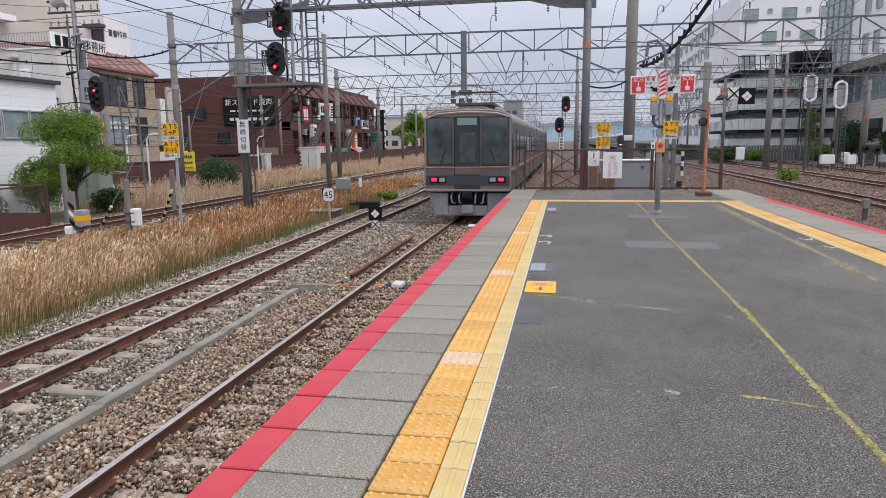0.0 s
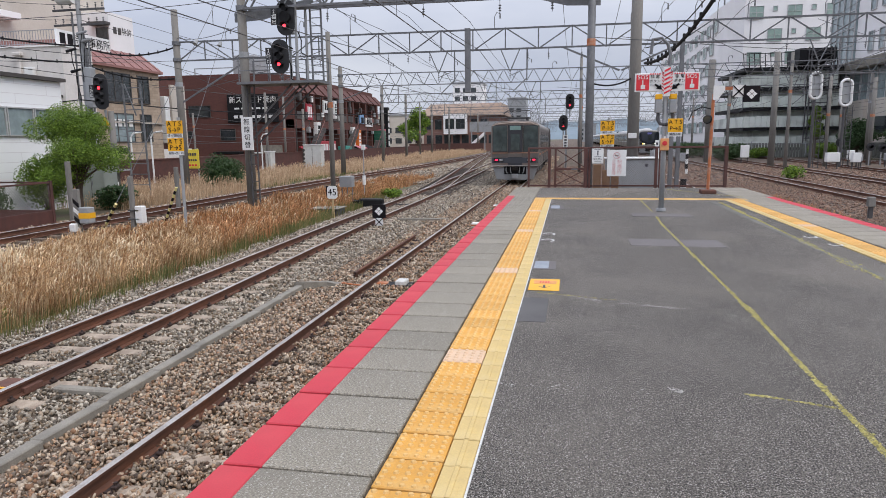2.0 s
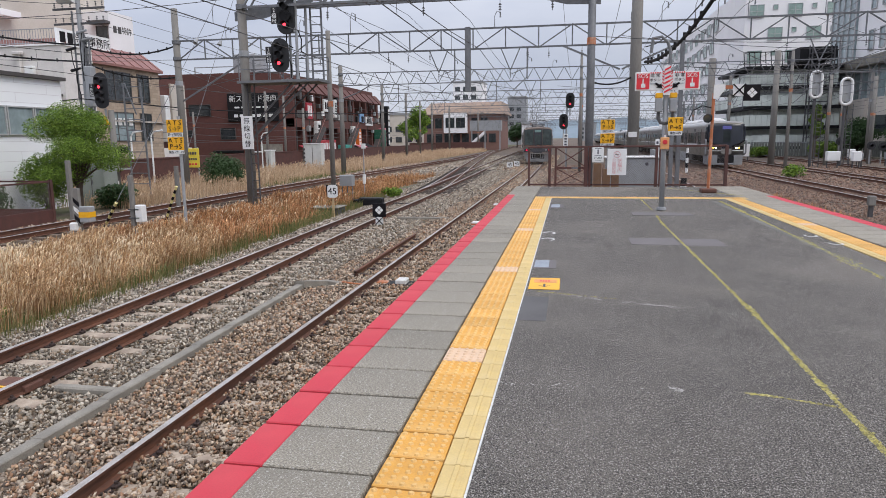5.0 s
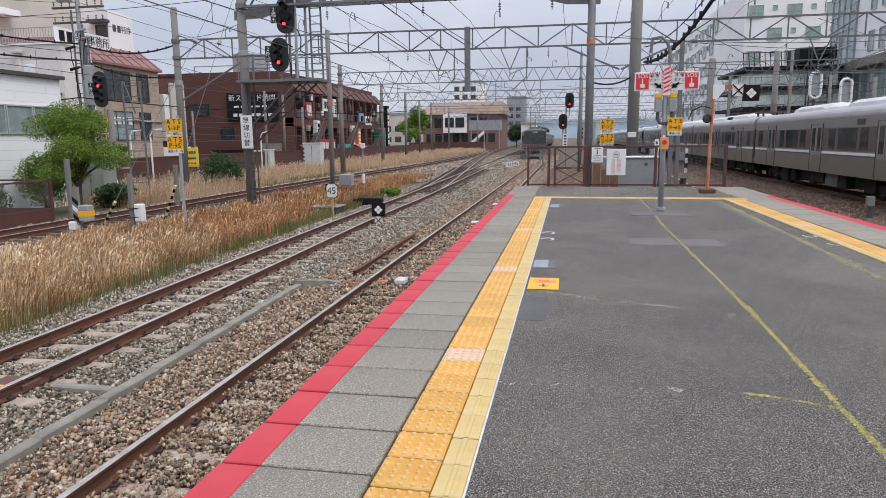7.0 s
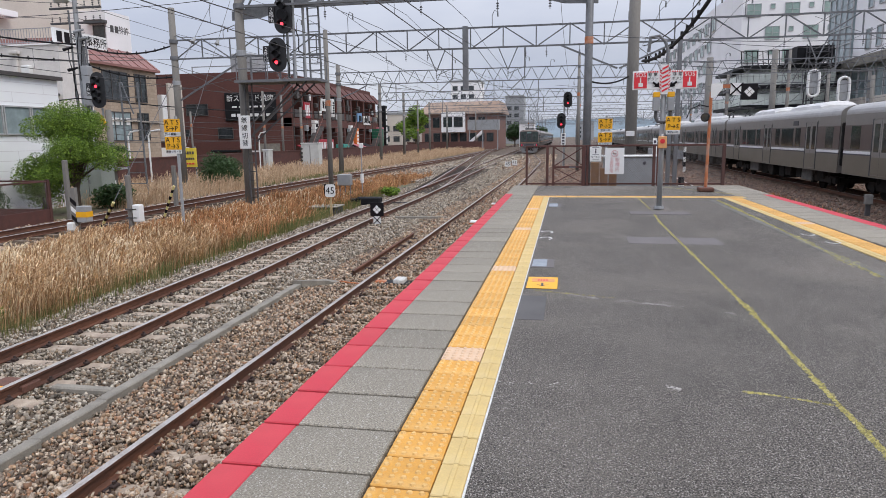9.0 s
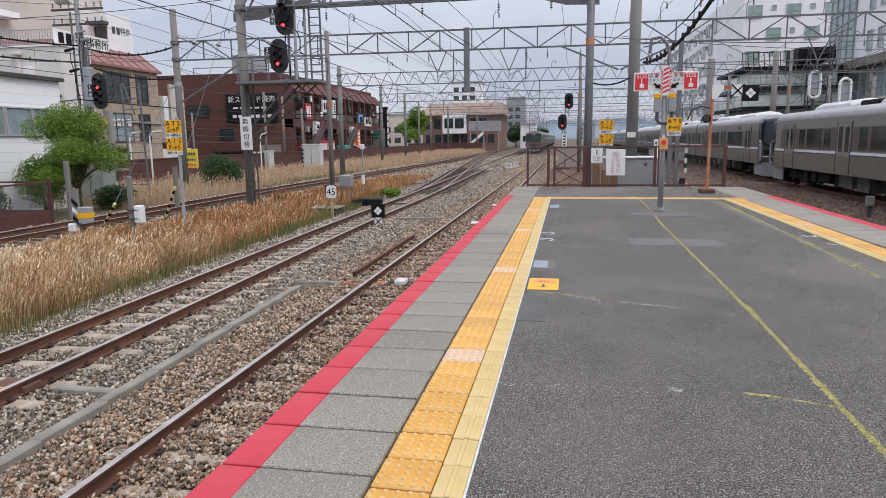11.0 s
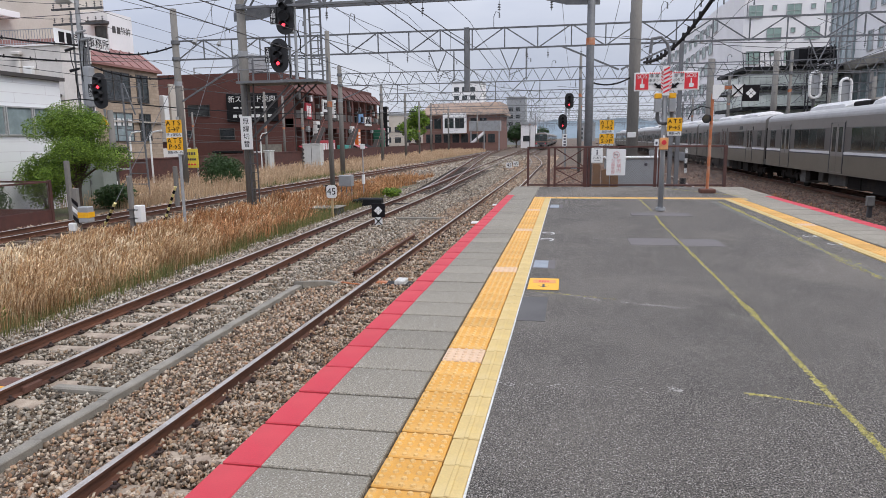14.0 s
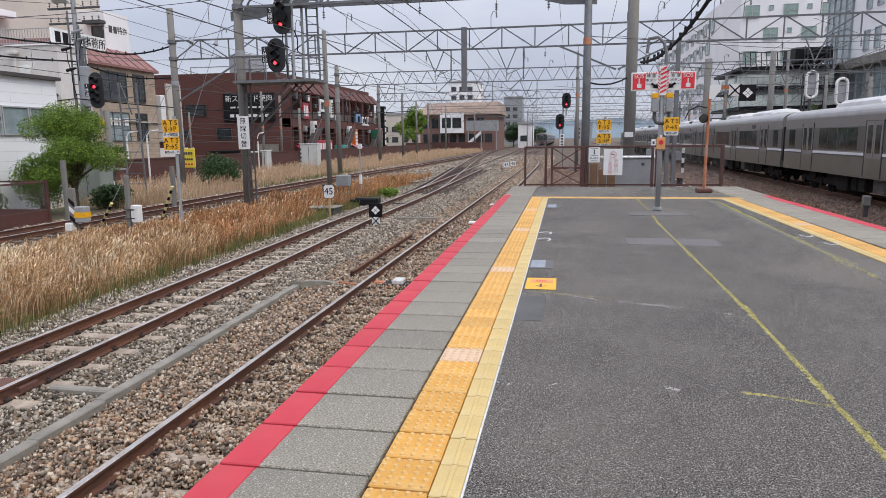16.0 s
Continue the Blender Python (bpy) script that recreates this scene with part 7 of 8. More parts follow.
# tan stone office
b = thing("office_building", "tan stone office with sloping red roof and roof sign", "building")
part("wall", Geo().box(-50, -36.9, 46.3, 56.2, -1.5, 7.9), M_TAN, b, "tan cut-stone wall")
part("roof", Geo().loft([[(-36.6, y, 7.75), (-36.6, y, 7.95), (-38.6, y, 9.5), (-50, y, 9.6), (-50, y, 7.75)] for y in (46.0, 56.5)]), M_ROOFRED, b, "dull red sheet roof")
for k in range(9):
    part("roof_seam", Geo().bar((-36.58, 46.4 + 1.2 * k, 7.98), (-38.6, 46.4 + 1.2 * k, 9.54), 0.06), M_ROOFRED, b)
pent = part("penthouse", Geo().box(-46.0, -41, 55.55, 59.0, 9.0, 13.3), M_WALLW, b, "cream rooftop block")
window(pent, "y-", 55.55, -42.3, -41.1, 10.4, 12.0, M_FRAME)
part("canopy", Geo().box(-42.7, -40.8, 54.8, 55.55, 12.1, 12.4, 0, 0.05), M_FRAME, pent)
bars(pent, "x+", -41, 56.0, 57.3, 11.5, 12.1, 2, M_FRAME)
writing(pent, "lettering", "特許", 0.72, pose(-40.99, 58.0, 11.8, 90, 0, 90), M_FRAME, 0.01)
rs = part("roof_sign", Geo().box(-38.3, -38.15, 45.6, 51.6, 9.0, 10.2), M_WPAINT, b, "long white roof sign")
bars(rs, "x+", -38.15, 45.8, 47.4, 9.2, 10.0, 2, M_SIGNBLACK)
writing(rs, "lettering", "特許事務所", 0.86, pose(-38.14, 49.45, 9.6, 90, 0, 90), M_SIGNBLACK, 0.01)
for z0, z1, glass in ((5.0, 7.4, M_GLASS), (1.7, 4.1, M_GLASSB)):
    window(b, "x+", -36.9, 48.9, 52.1, z0, z1, M_FRAME, glass, 3)
    window(b, "x+", -36.9, 53.0, 54.6, z0, z1, M_FRAME, None, 2)
bars(b, "x+", -36.78, 49.1, 51.9, 3.0, 3.6, 4, M_WPAINT)
for z in (3.3, 0.0):
    part("sill", Geo().box(-36.9, -36.7, 46.3, 56.2, z, z + 0.12), M_BEIGE, b)
nb = thing("narrow_building", "narrow brown building with a white upright sign", "building")
part("wall", Geo().box(-50, -38.5, 57.5, 63, -1.5, 7.6), M_BRICK, nb)
part("sign", Geo().box(-38.5, -38.0, 58.6, 59.4, 1.6, 6.0, 0, 0.04), M_WPAINT, nb, "white upright sign box")
part("side", Geo().box(-38.5, -38.3, 60.2, 62.6, -1.5, 7.2), M_BEIGE, nb)
part("base", Geo().box(-38.4, -38.2, 57.5, 63, -1.5, 1.0), M_PLASTER, nb)

# long red-brown commercial block
b = thing("commercial_block", "long red-brown tiled restaurant block with shop signs", "building")
BX, BY0, BY1 = -32.0, 75.0, 113.0
part("wall", Geo().box(-52, BX - 1.0, BY0, BY1, -1.5, 8.9), M_BRICK, b, "red-brown tiled wall")
part("parapet", Geo().box(-52, BX - 1.6, BY0, BY1, 8.9, 9.6), M_BRICK, b)
part("rooftop_unit", Geo().box(-42, -39, 80, 84, 9.6, 12.4, 0, 0.1), M_GREY, b)
n = 12
for k in range(n):
    y0, y1 = lerp(BY0, BY1, k / n), lerp(BY0, BY1, (k + 1) / n)
    part("pier", Geo().box(BX - 1.0, BX, y0, y0 + 0.75, -1.5, 7.6), M_BRICK, b)
    part("hood", Geo().loft([[(BX - 1.2, y, 8.9), (BX - 0.9, y, 8.9), (BX + 0.5, y, 7.4), (BX + 0.3, y, 7.3), (BX - 1.2, y, 7.6)] for y in (y0 + 0.4, y1 - 0.35)]), M_BRICK, b, "sloped tiled hood")
    for z0, z1 in ((4.5, 7.2), (0.4, 3.0)):
        window(b, "x+", BX - 1.0, y0 + 0.9, y1 - 0.2, z0, z1, M_FRAME, None, 2)
    part("floor_band", Geo().box(BX - 1.0, BX + 0.1, y0, y1, 3.2, 4.2), M_BRICK, b)
    part("balcony_rail", Geo().box(BX + 0.05, BX + 0.1, y0 + 0.8, y1 - 0.1, 4.3, 5.2), M_FRAME, b)
window(b, "y-", BY0, -45.5, -42.6, 4.6, 6.0, M_FRAME, None, 2)
window(b, "y-", BY0, -46.8, -45.2, 2.1, 3.0, M_FRAME)
window(b, "y-", BY0, -41.5, -39.5, 1.8, 3.2, M_FRAME)
sgn = part("wall_sign", Geo().box(-40.3, -33.8, BY0 - 0.25, BY0, 3.9, 7.2, 0, 0.04), M_BLACK, b, "black restaurant sign with white writing")
writing(sgn, "lettering", "新スタ    ド焼肉", 0.85, pose(-37.0, BY0 - 0.27, 6.5, 90), M_WPAINT, 0.01)
bars(sgn, "y-", BY0 - 0.25, -39.5, -35.0, 5.45, 5.65, 5, M_WPAINT)
bars(sgn, "y-", BY0 - 0.25, -39.6, -34.4, 4.4, 4.75, 7, M_WPAINT)
part("service_door", Geo().box(-36.4, -33.6, BY0 - 0.1, BY0, -1.0, 1.2), M_CONC, b)
part("awning", Geo().box(-42.0, -38.6, BY0 - 1.2, BY0, 0.2, 0.5, 0, 0.05), M_BLACK, b)
COL = {"red": material("shop_red", (0.42, 0.025, 0.045), (0.34, 0.02, 0.035), 0.5), "white": M_WPAINT, "black": M_BLACK,
       "orange": material("shop_orange", (0.75, 0.2, 0.03), None, 0.5), "blue": material("shop_blue", (0.2, 0.36, 0.6), None, 0.5),
       "teal": material("shop_teal", (0.07, 0.36, 0.3), None, 0.6), "green": material("shop_green", (0.02, 0.14, 0.08), None, 0.6), "pink": material("shop_pink", (0.6, 0.2, 0.25), None, 0.6)}
for (y0, y1, z0, z1, c, out, nb_, up) in ((78.5, 80.4, 4.2, 6.2, "red", 0.25, 3, False), (84.5, 87.2, 5.3, 6.9, "white", 0.25, 3, False), (87.6, 88.5, 4.6, 7.0, "white", 0.6, 5, True), (81.0, 82.2, 1.5, 4.0, "white", 0.6, 3, True), (99.8, 102, 4.2, 5.6, "blue", 0.25, 0, False), (103, 106.6, 3.8, 5.2, "white", 0.25, 4, False), (80.0, 86.0, -0.8, 1.6, "red", 1.2, 6, False), (98.0, 99.3, 0.4, 3.2, "orange", 0.55, 4, True), (95.5, 96.6, 0.8, 3.6, "white", 0.5, 4, True), (90.0, 92.5, -0.6, 0.9, "teal", 1.2, 0, False), (108, 109.6, -0.6, 3.2, "green", 1.6, 0, False), (110.5, 111.2, 0, 3.5, "pink", 1.2, 4, True), (111.8, 113, 0.2, 7.2, "black", 1.4, 6, True)):
    s = part("shop_sign", Geo().box(BX, BX + out, y0, y1, z0, z1, 0, 0.04), COL[c], b, c + " shop sign with unreadable writing")
    if nb_:
        bars(s, "x+", BX + out, y0 + 0.2, y1 - 0.2, z0 + 0.35, z1 - 0.35, nb_, M_SIGNBLACK if c == "white" else M_WPAINT, up)
for (y0, y1, c) in ((92.8, 95.0, "black"), (96.8, 100.5, "pink"), (101, 104, "black"), (76.2, 79, "red")):
    part("awning", Geo().loft([[(BX, y, 0.9), (BX, y, 1.0), (BX + 1.8, y, 0.2), (BX + 1.8, y, 0.1)] for y in (y0, y1)]), COL[c], b, c + " shop awning")

# pipes, air-conditioners, lamps and stair flights on the restaurant front
rnd_b = random.Random(77)
for k in range(46):
    y, z = rnd_b.uniform(76, 112), rnd_b.choice((-0.6, 0.2, 1.4, 2.6, 4.4, 4.6, 5.6, 6.6)) + rnd_b.uniform(-0.2, 0.2)
    w, h = rnd_b.uniform(0.3, 0.8), rnd_b.uniform(0.4, 0.9)
    part("air_conditioner" if k % 3 else "menu_board", Geo().box(BX + 0.02, BX + rnd_b.uniform(0.25, 0.5), y, y + w, z, z + h, 0, 0.03), rnd_b.choice((M_GREY, M_FRAME, M_WPAINT, M_BLACK, M_FRAME, M_ROOFRED)), b)
for k in range(9):
    y = BY0 + 0.4 + 4.1 * k
    part("downpipe", Geo().cyl((BX + 0.1, y, -1.4), (BX + 0.1, y, 7.4), 0.07, 6), M_FRAME, b)
for y0 in (76.5, 90.5, 104.5):
    part("stair_flight", Geo().loft([[(BX + 0.2, y, z), (BX + 1.3, y, z), (BX + 1.3, y, z - 0.35), (BX + 0.2, y, z - 0.35)] for y, z in ((y0, -1.2), (y0 + 5.5, 3.3))]), M_FRAME, b, "dark outside stair")
    part("stair_rail", Geo().bar((BX + 1.3, y0, -0.2), (BX + 1.3, y0 + 5.5, 4.3), 0.06), M_ROOFRED, b)
for k in range(10):
    part("lamp_arm", Geo().tube([(BX + 0.1, 77 + 3.6 * k, 4.0), (BX + 0.9, 77 + 3.6 * k, 4.25), (BX + 1.1, 77 + 3.6 * k, 4.05)], 0.04, 5), M_FRAME, b)
part("roof_frame", Geo().box(-45, -34, 76, 76.1, 10.4, 10.5).box(-45, -44.9, 76, 76.1, 9.6, 10.4).box(-34.1, -34, 76, 76.1, 9.6, 10.4), M_GREY, b)

# brick boundary wall and grass bank on the left
wl_ = thing("boundary_wall", "dark red boundary wall behind the track", "wall", kind="structure")
part("wall", Geo().box(-30.2, -29.9, 34, 150, -1.5, 0.35), M_BROWN, wl_)
part("coping", Geo().box(-30.25, -29.85, 34, 150, 0.355, 0.45), M_BROWN, wl_)
fl = thing("track_fence", "low dark red fence with wire mesh beside the track", "fence", pose(0, 0, 0))
for y in (14, 16.5, 19.0, 21.6):
    part("post", Geo().box(-19.06, -18.94, y - 0.06, y + 0.06, -1.5, 0.25), M_BROWN, fl)
part("rail", Geo().box(-19.04, -18.96, 12, 21.6, 0.16, 0.22), M_BROWN, fl)
part("skirting", Geo().box(-19.04, -18.96, 12, 21.6, -1.5, -0.85), M_BROWN, fl)
g = Geo()
for k in range(90):
    y = 12 + 0.107 * k
    g.cyl((-19, y, -0.85), (-19, min(y + 1.0, 21.6), 0.16), 0.004, 3, None, 0, False)
    g.cyl((-19, y, 0.16), (-19, min(y + 1.0, 21.6), -0.85), 0.004, 3, None, 0, False)
part("wire_mesh", g, M_CHAIN, fl)
part("side_panel", Geo().box(-22.5, -19, 21.55, 21.63, -1.5, -0.85).box(-22.5, -19, 21.57, 21.61, 0.16, 0.22), M_BROWN, fl)
sh = thing("equipment_cabinet", "grey-green steel cabinet beside the tree", "cabinet", pose(-22.75, 29.0, -1.5))
part("body", Geo().box(-0.72, 0.72, -0.5, 0.5, 0, 2.35, 0, 0.03), material("green_grey_paint", (0.27, 0.3, 0.27), (0.22, 0.245, 0.22), 0.6, 0, 2, 20, 0.04, 0.003, (0.15, 0.15, 0.12), 0.4), sh)
part("door_seam", Geo().box(-0.01, 0.01, -0.512, -0.5, 0.15, 2.2), M_FRAME, sh)
part("roof_plate", Geo().box(-0.78, 0.78, -0.56, 0.56, 2.352, 2.42, 0, 0.015), M_GREY, sh)
part("latch", Geo().box(0.05, 0.1, -0.53, -0.5, 1.1, 1.3, 0, 0.008), M_STEEL, sh)
part("hinge", Geo().box(-0.7, -0.66, -0.53, -0.5, 0.4, 0.55, 0, 0.008), M_STEEL, sh)
part("hinge", Geo().box(-0.7, -0.66, -0.53, -0.5, 1.7, 1.85, 0, 0.008), M_STEEL, sh)
M_CABW = material("white_cabinet_paint", (0.62, 0.62, 0.6), (0.52, 0.52, 0.5), 0.55, 0, 2, 20, 0.04, 0.003, (0.36, 0.33, 0.29), 0.4)
for (x, y, w, h) in ((-26.1, 66, 0.95, 2.7), (-30.6, 62, 0.35, 2.0), (-29.6, 63, 0.3, 2.1)):
    c = thing("equipment_cabinet", "white steel equipment cabinet in dry grass", "cabinet", pose(x, y, -1.5))
    part("body", Geo().box(-w, w, -0.5, 0.5, 0, h, 0, 0.03), M_CABW, c)
    for k in range(5 if w > 0.5 else 0):
        part("cable_gland", Geo().cyl((-w + 0.05, -0.62, 0.5 + 0.42 * k), (-w + 0.05, -0.5, 0.5 + 0.42 * k), 0.13, 12), M_FRAME, c)
    part("door_seam", Geo().box(-0.02, 0.02, -0.52, -0.5, 0.2, h - 0.2), M_FRAME, c)
    part("roof", Geo().box(-w - 0.06, w + 0.06, -0.56, 0.56, h, h + 0.08), M_WPAINT, c)
ysn = thing("parking_sign", "yellow board with dark writing beside the street", "sign", pose(-27.5, 45, -1.2))
part("board", Geo().box(-0.75, 0.75, -0.05, 0.05, 0.9, 2.3, 0, 0.02), material("parking_yellow", (0.8, 0.62, 0.06), None, 0.5, 0, 2, 20, 0), ysn)
part("post", Geo().cyl((-0.6, 0.1, 0), (-0.6, 0.1, 2.4), 0.05, 8).cyl((0.6, 0.1, 0), (0.6, 0.1, 2.4), 0.05, 8), M_GREY, ysn)
bars(ysn, "y-", -0.05, -0.6, 0.6, 1.85, 2.05, 6, M_FRAME)
bars(ysn, "y-", -0.05, -0.6, 0.6, 1.45, 1.6, 7, M_FRAME)
bars(ysn, "y-", -0.05, -0.6, 0.6, 1.1, 1.22, 5, M_SIGNRED)
for k, (x, y) in enumerate(((-28.5, 42), (-31.5, 44), (-29, 60))):
    ar = thing("street_lamp", "white curved street lamp", "lamp", pose(x, y, -1.2))
    part("shaft", Geo().tube([(0, 0, 0), (0, 0, 3.2), (0.2, 0, 3.5), (0.9, 0, 3.6)], 0.06, 8), M_WPAINT, ar)

# far end of the line: station building, towers, hills
b = thing("far_building", "far brick-and-white hall with a brown roof", "building")
part("wall", Geo().box(-37, -17, 170, 190, -1.5, 7.6), stone_material("far_brick", (0.24, 0.13, 0.105), (0.2, 0.11, 0.09), (0.2, 0.12, 0.1), 0.5, 0.2), b)
part("roof", Geo().loft([[(x, y, 7.6) for x, y in ((-38, 169), (-16, 169), (-16, 191), (-38, 191))], [(x, y, 10.8) for x, y in ((-36, 175), (-17, 172), (-17, 189), (-36, 189))]]), material("brown_roof", (0.33, 0.235, 0.175), (0.28, 0.2, 0.15), 0.7, 0, 0.4, 6, 0.05), b)
bay = part("bay", Geo().box(-31.5, -25.5, 168.6, 170, 3.0, 8.0), M_WALLW, b, "white projecting bay")
window(bay, "y-", 168.6, -31.0, -28.7, 4.3, 6.8, M_FRAME, None, 2)
window(bay, "y-", 168.6, -28.3, -26.0, 4.3, 6.8, M_FRAME, None, 2)
for k in range(4):
    x = -36.2 + 2.2 * k
    window(b, "y-", 170, x, x + 1.8, 4.2, 6.8, M_FRAME)
for k in range(8):
    x = -36.2 + 2.3 * k
    window(b, "y-", 170, x, x + 1.8, 0.6, 2.8, M_FRAME)
for x in (-24.6, -22.2):
    window(b, "y-", 170, x, x + 1.8, 4.2, 6.8, M_FRAME)
part("footbridge", Geo().box(-23.5, -16, 160, 163, 3.4, 5.8), M_GREY, b, "grey covered stair landing")
for x in (-23.2, -20.0, -16.4):
    part("footbridge_leg", Geo().box(x, x + 0.25, 160.2, 160.5, -1.5, 3.4), M_GREY, b)
part("stair", Geo().loft([[(-24, y, 0.0), (-20, y, 3.4), (-20, y, 2.6), (-24, y, -0.8)] for y in (160, 162)]), M_WALLW, b)
part("low_wall", Geo().box(-38, -20, 158, 158.4, -1.5, 0.7), M_BROWN, b, "dark brown low wall")
for (x0, x1, y, h, mt, lab) in ((-45, -33.5, 262, 23, M_WALLW, "pale grey tower block far behind"), (-14.2, -10.0, 205, 5.6, M_WALLW, "white house with windows behind the tracks"), (-27, -19, 300, 19, M_GREY, "grey apartment block far away"), (8, 20, 520, 12, M_GREY, "grey block far away"), (-100, -62, 190, 13, M_BEIGE, "beige block behind the street"), (36, 60, 240, 16, M_PLASTER, "pale block behind the yard"), (-70, -48, 130, 10, M_PLASTER, "pale house behind the street"), (-64, -44, 205, 9, M_BEIGE, "beige house far behind the street"), (-52, -38, 250, 12, M_PLASTER, "pale house far behind the street")):
    t_ = thing("far_block", lab, "building", group="far buildings")
    part("wall", Geo().box(x0, x1, y, y + 14, -1.5, h), mt, t_)
    part("parapet", Geo().box(x0 - 0.2, x1 + 0.2, y - 0.2, y + 14.2, h, h + 0.7), M_GREY, t_)
    for fl_ in range(int(h / 3.2)):
        for j in range(int((x1 - x0) / 3.2)):
            window(t_, "y-", y, x0 + 0.7 + 3.2 * j, x0 + 2.7 + 3.2 * j, 0.6 + 3.2 * fl_, 2.3 + 3.2 * fl_, M_FRAME)

# distance haze is mixed into the hills' base colour
M_HILL = material("haze_tinted_hills", (0.20, 0.25, 0.29), (0.16, 0.205, 0.235), 1.0, 0, 0.004, 0.03, 0)
g = Geo()
hx = [-900 + 30 * i for i in range(61)]
for j, yy in enumerate((2300, 2500)):
    for x in hx:
        g.v.append((x * 1.6, yy, -2 if j == 0 else 62 + 36 * noise.noise(Vector((x * 0.004, 3, 0))) + 14 * noise.noise(Vector((x * 0.02, 8, 0)))))
for i in range(60):
    g.f.append((i, i + 1, 62 + i, 61 + i))
    g.m.append(0)
solo("hills", g, M_HILL, "hazy blue-green hills on the horizon", "hills", kind="structure")

M_GLASSG = glassy("pale_green_glass", (0.34, 0.45, 0.4), 0.15, 0.75)
# large pale building at the right: long side along the tracks and a front with square windows
b = thing("hospital_block", "large pale building with rows of square windows", "building")
corner = [(22.0, 175), (22.2, 140), (22.3, 112), (22.7, 104), (23.6, 101.7), (26, 101.5), (62, 101.5), (62, 175)]
part("wall", Geo().loft([[(x, y, z) for x, y in corner] for z in (-1.2, 20.4)]), M_WALLW, b, "pale panelled wall")
part("parapet", Geo().loft([[(x, y, z) for x, y in corner] for z in (20.4, 21.0)]), M_WALLW, b)
for k in range(6):
    z = 17.5 - 3.05 * k
    for j in range(12):
        y = 112 + 5.4 * j + 2.7 * (k % 2)
        face = 22.2 if y < 140 else 22.05
        window(b, "x-", face, y, y + 2.6, z, z + 1.9, M_FRAMEL, M_GLASSG, 2, 2)
        window(b, "x-", face, y + 3.6, y + 4.4, z + 1.0, z + 1.7, M_FRAMEL)
    for j in range(5):
        x = 24.1 + 4.9 * j + 2.5 * (k % 2)
        window(b, "y-", 101.5, x, x + 1.9, z, z + 1.75, M_FRAMEL, M_GLASSG, 2, 2)
        window(b, "y-", 101.5, x + 3.04, x + 3.66, z + 1.0, z + 1.68, M_FRAMEL, M_GLASSG)

b.matrix_basis = pose(0, 0, -0.399) @ Matrix.Scale(1.25, 4)

# stepped car-park building with green-grey balcony panels
b = thing("stepped_building", "stepped building with green-grey balcony panels and black rails", "building")
for k in range(5):
    z = 0.2 + 1.95 * k
    x0 = 16.75 + 0.05 * k
    y0 = 70.0 + 0.5 * k
    part("floor_slab", Geo().box(x0, 26.0, y0, 84, z, z + 0.3), M_BLACK, b)
    part("inner_wall", Geo().box(x0 + 1.2, 26.0, y0 + 1.2, 84, z - 1.6, z), M_BALC, b)
    m = 16
    if k < 4:
        for j in range(m):
            xa, xb = lerp(x0, 25.4, j / m), lerp(x0, 25.4, (j + 1) / m)
            part("balcony_panel", Geo().box(xa + 0.02, xb - 0.02, y0 - 0.08, y0, z + 0.3, z + 1.35, 0, 0.01), M_BALC, b)
        for j in range(14):
            ya, yb = lerp(y0, 84, j / 14), lerp(y0, 84, (j + 1) / 14)
            part("balcony_panel", Geo().box(x0 - 0.08, x0, ya + 0.02, yb - 0.02, z + 0.3, z + 1.35, 0, 0.01), M_BALC, b)
    else:
        for j in range(18):
            xa = lerp(x0, 25.4, j / 17)
            part("baluster", Geo().cyl((xa, y0, z + 0.3), (xa - 0.15, y0 - 0.1, z + 1.6), 0.04, 6), M_BLACK, b)
        part("top_rail", Geo().box(x0 - 0.2, 25.4, y0 - 0.14, y0 - 0.06, z + 1.58, z + 1.65), M_BLACK, b)
part("black_box", Geo().box(21.2, 24.4, 69.5, 73, 8.4, 9.7), M_BLACK, b, "black plant enclosure")
g = Geo()
for x in (22.0, 23.9):
    for y in (68.6, 69.4):
        g.bar((x, y, -1), (x, y, 9.8), 0.1)
for k in range(9):
    g.box(22.0, 23.9, 68.6, 69.4, 0.2 + 1.1 * k, 0.27 + 1.1 * k)
    g.bar((22.0, 68.6, 0.2 + 1.1 * k), (23.9, 68.6, 1.3 + 1.1 * k), 0.06)
part("stair_tower", g, M_DARKSTEEL, b, "open black steel stair")

b.matrix_basis = pose(0, 0, -0.478) @ Matrix.Scale(1.3, 4)

# glazed building at the right edge
b = thing("glass_building", "beige building with a tall blue-green glass bay", "building")
part("wall", Geo().box(21.6, 45, 40, 63, -1.2, 4.2), M_BEIGE, b, "beige base wall")
part("upper_wall", Geo().box(21.75, 45, 40, 58.2, 7.2, 18), M_WALLW, b)
part("roof_slab", Geo().box(21.2, 45, 40, 64.4, 6.5, 7.2, 0, 0.05), M_CONC, b)
gl = part("glass_wall", Geo().box(21.9, 44.5, 40.5, 62.8, 4.2, 6.5), M_GLASSB, b, "blue-green glass wall")
for k in range(15):
    y = 41 + 1.45 * k
    part("mullion", Geo().box(21.78, 21.92, y, y + 0.09, 4.2, 6.5), M_FRAMEL, gl)
for k in range(8):
    x = 22.2 + 2.6 * k
    part("mullion", Geo().box(x, x + 0.09, 62.75, 62.88, 4.2, 6.5), M_FRAMEL, gl)
    part("mullion", Geo().box(x, x + 0.09, 40.38, 40.5, 4.2, 6.5), M_FRAMEL, gl)
by = part("glass_bay", Geo().box(21.6, 30, 58.2, 63, 7.2, 18), M_GLASSB, b, "tall glass bay")
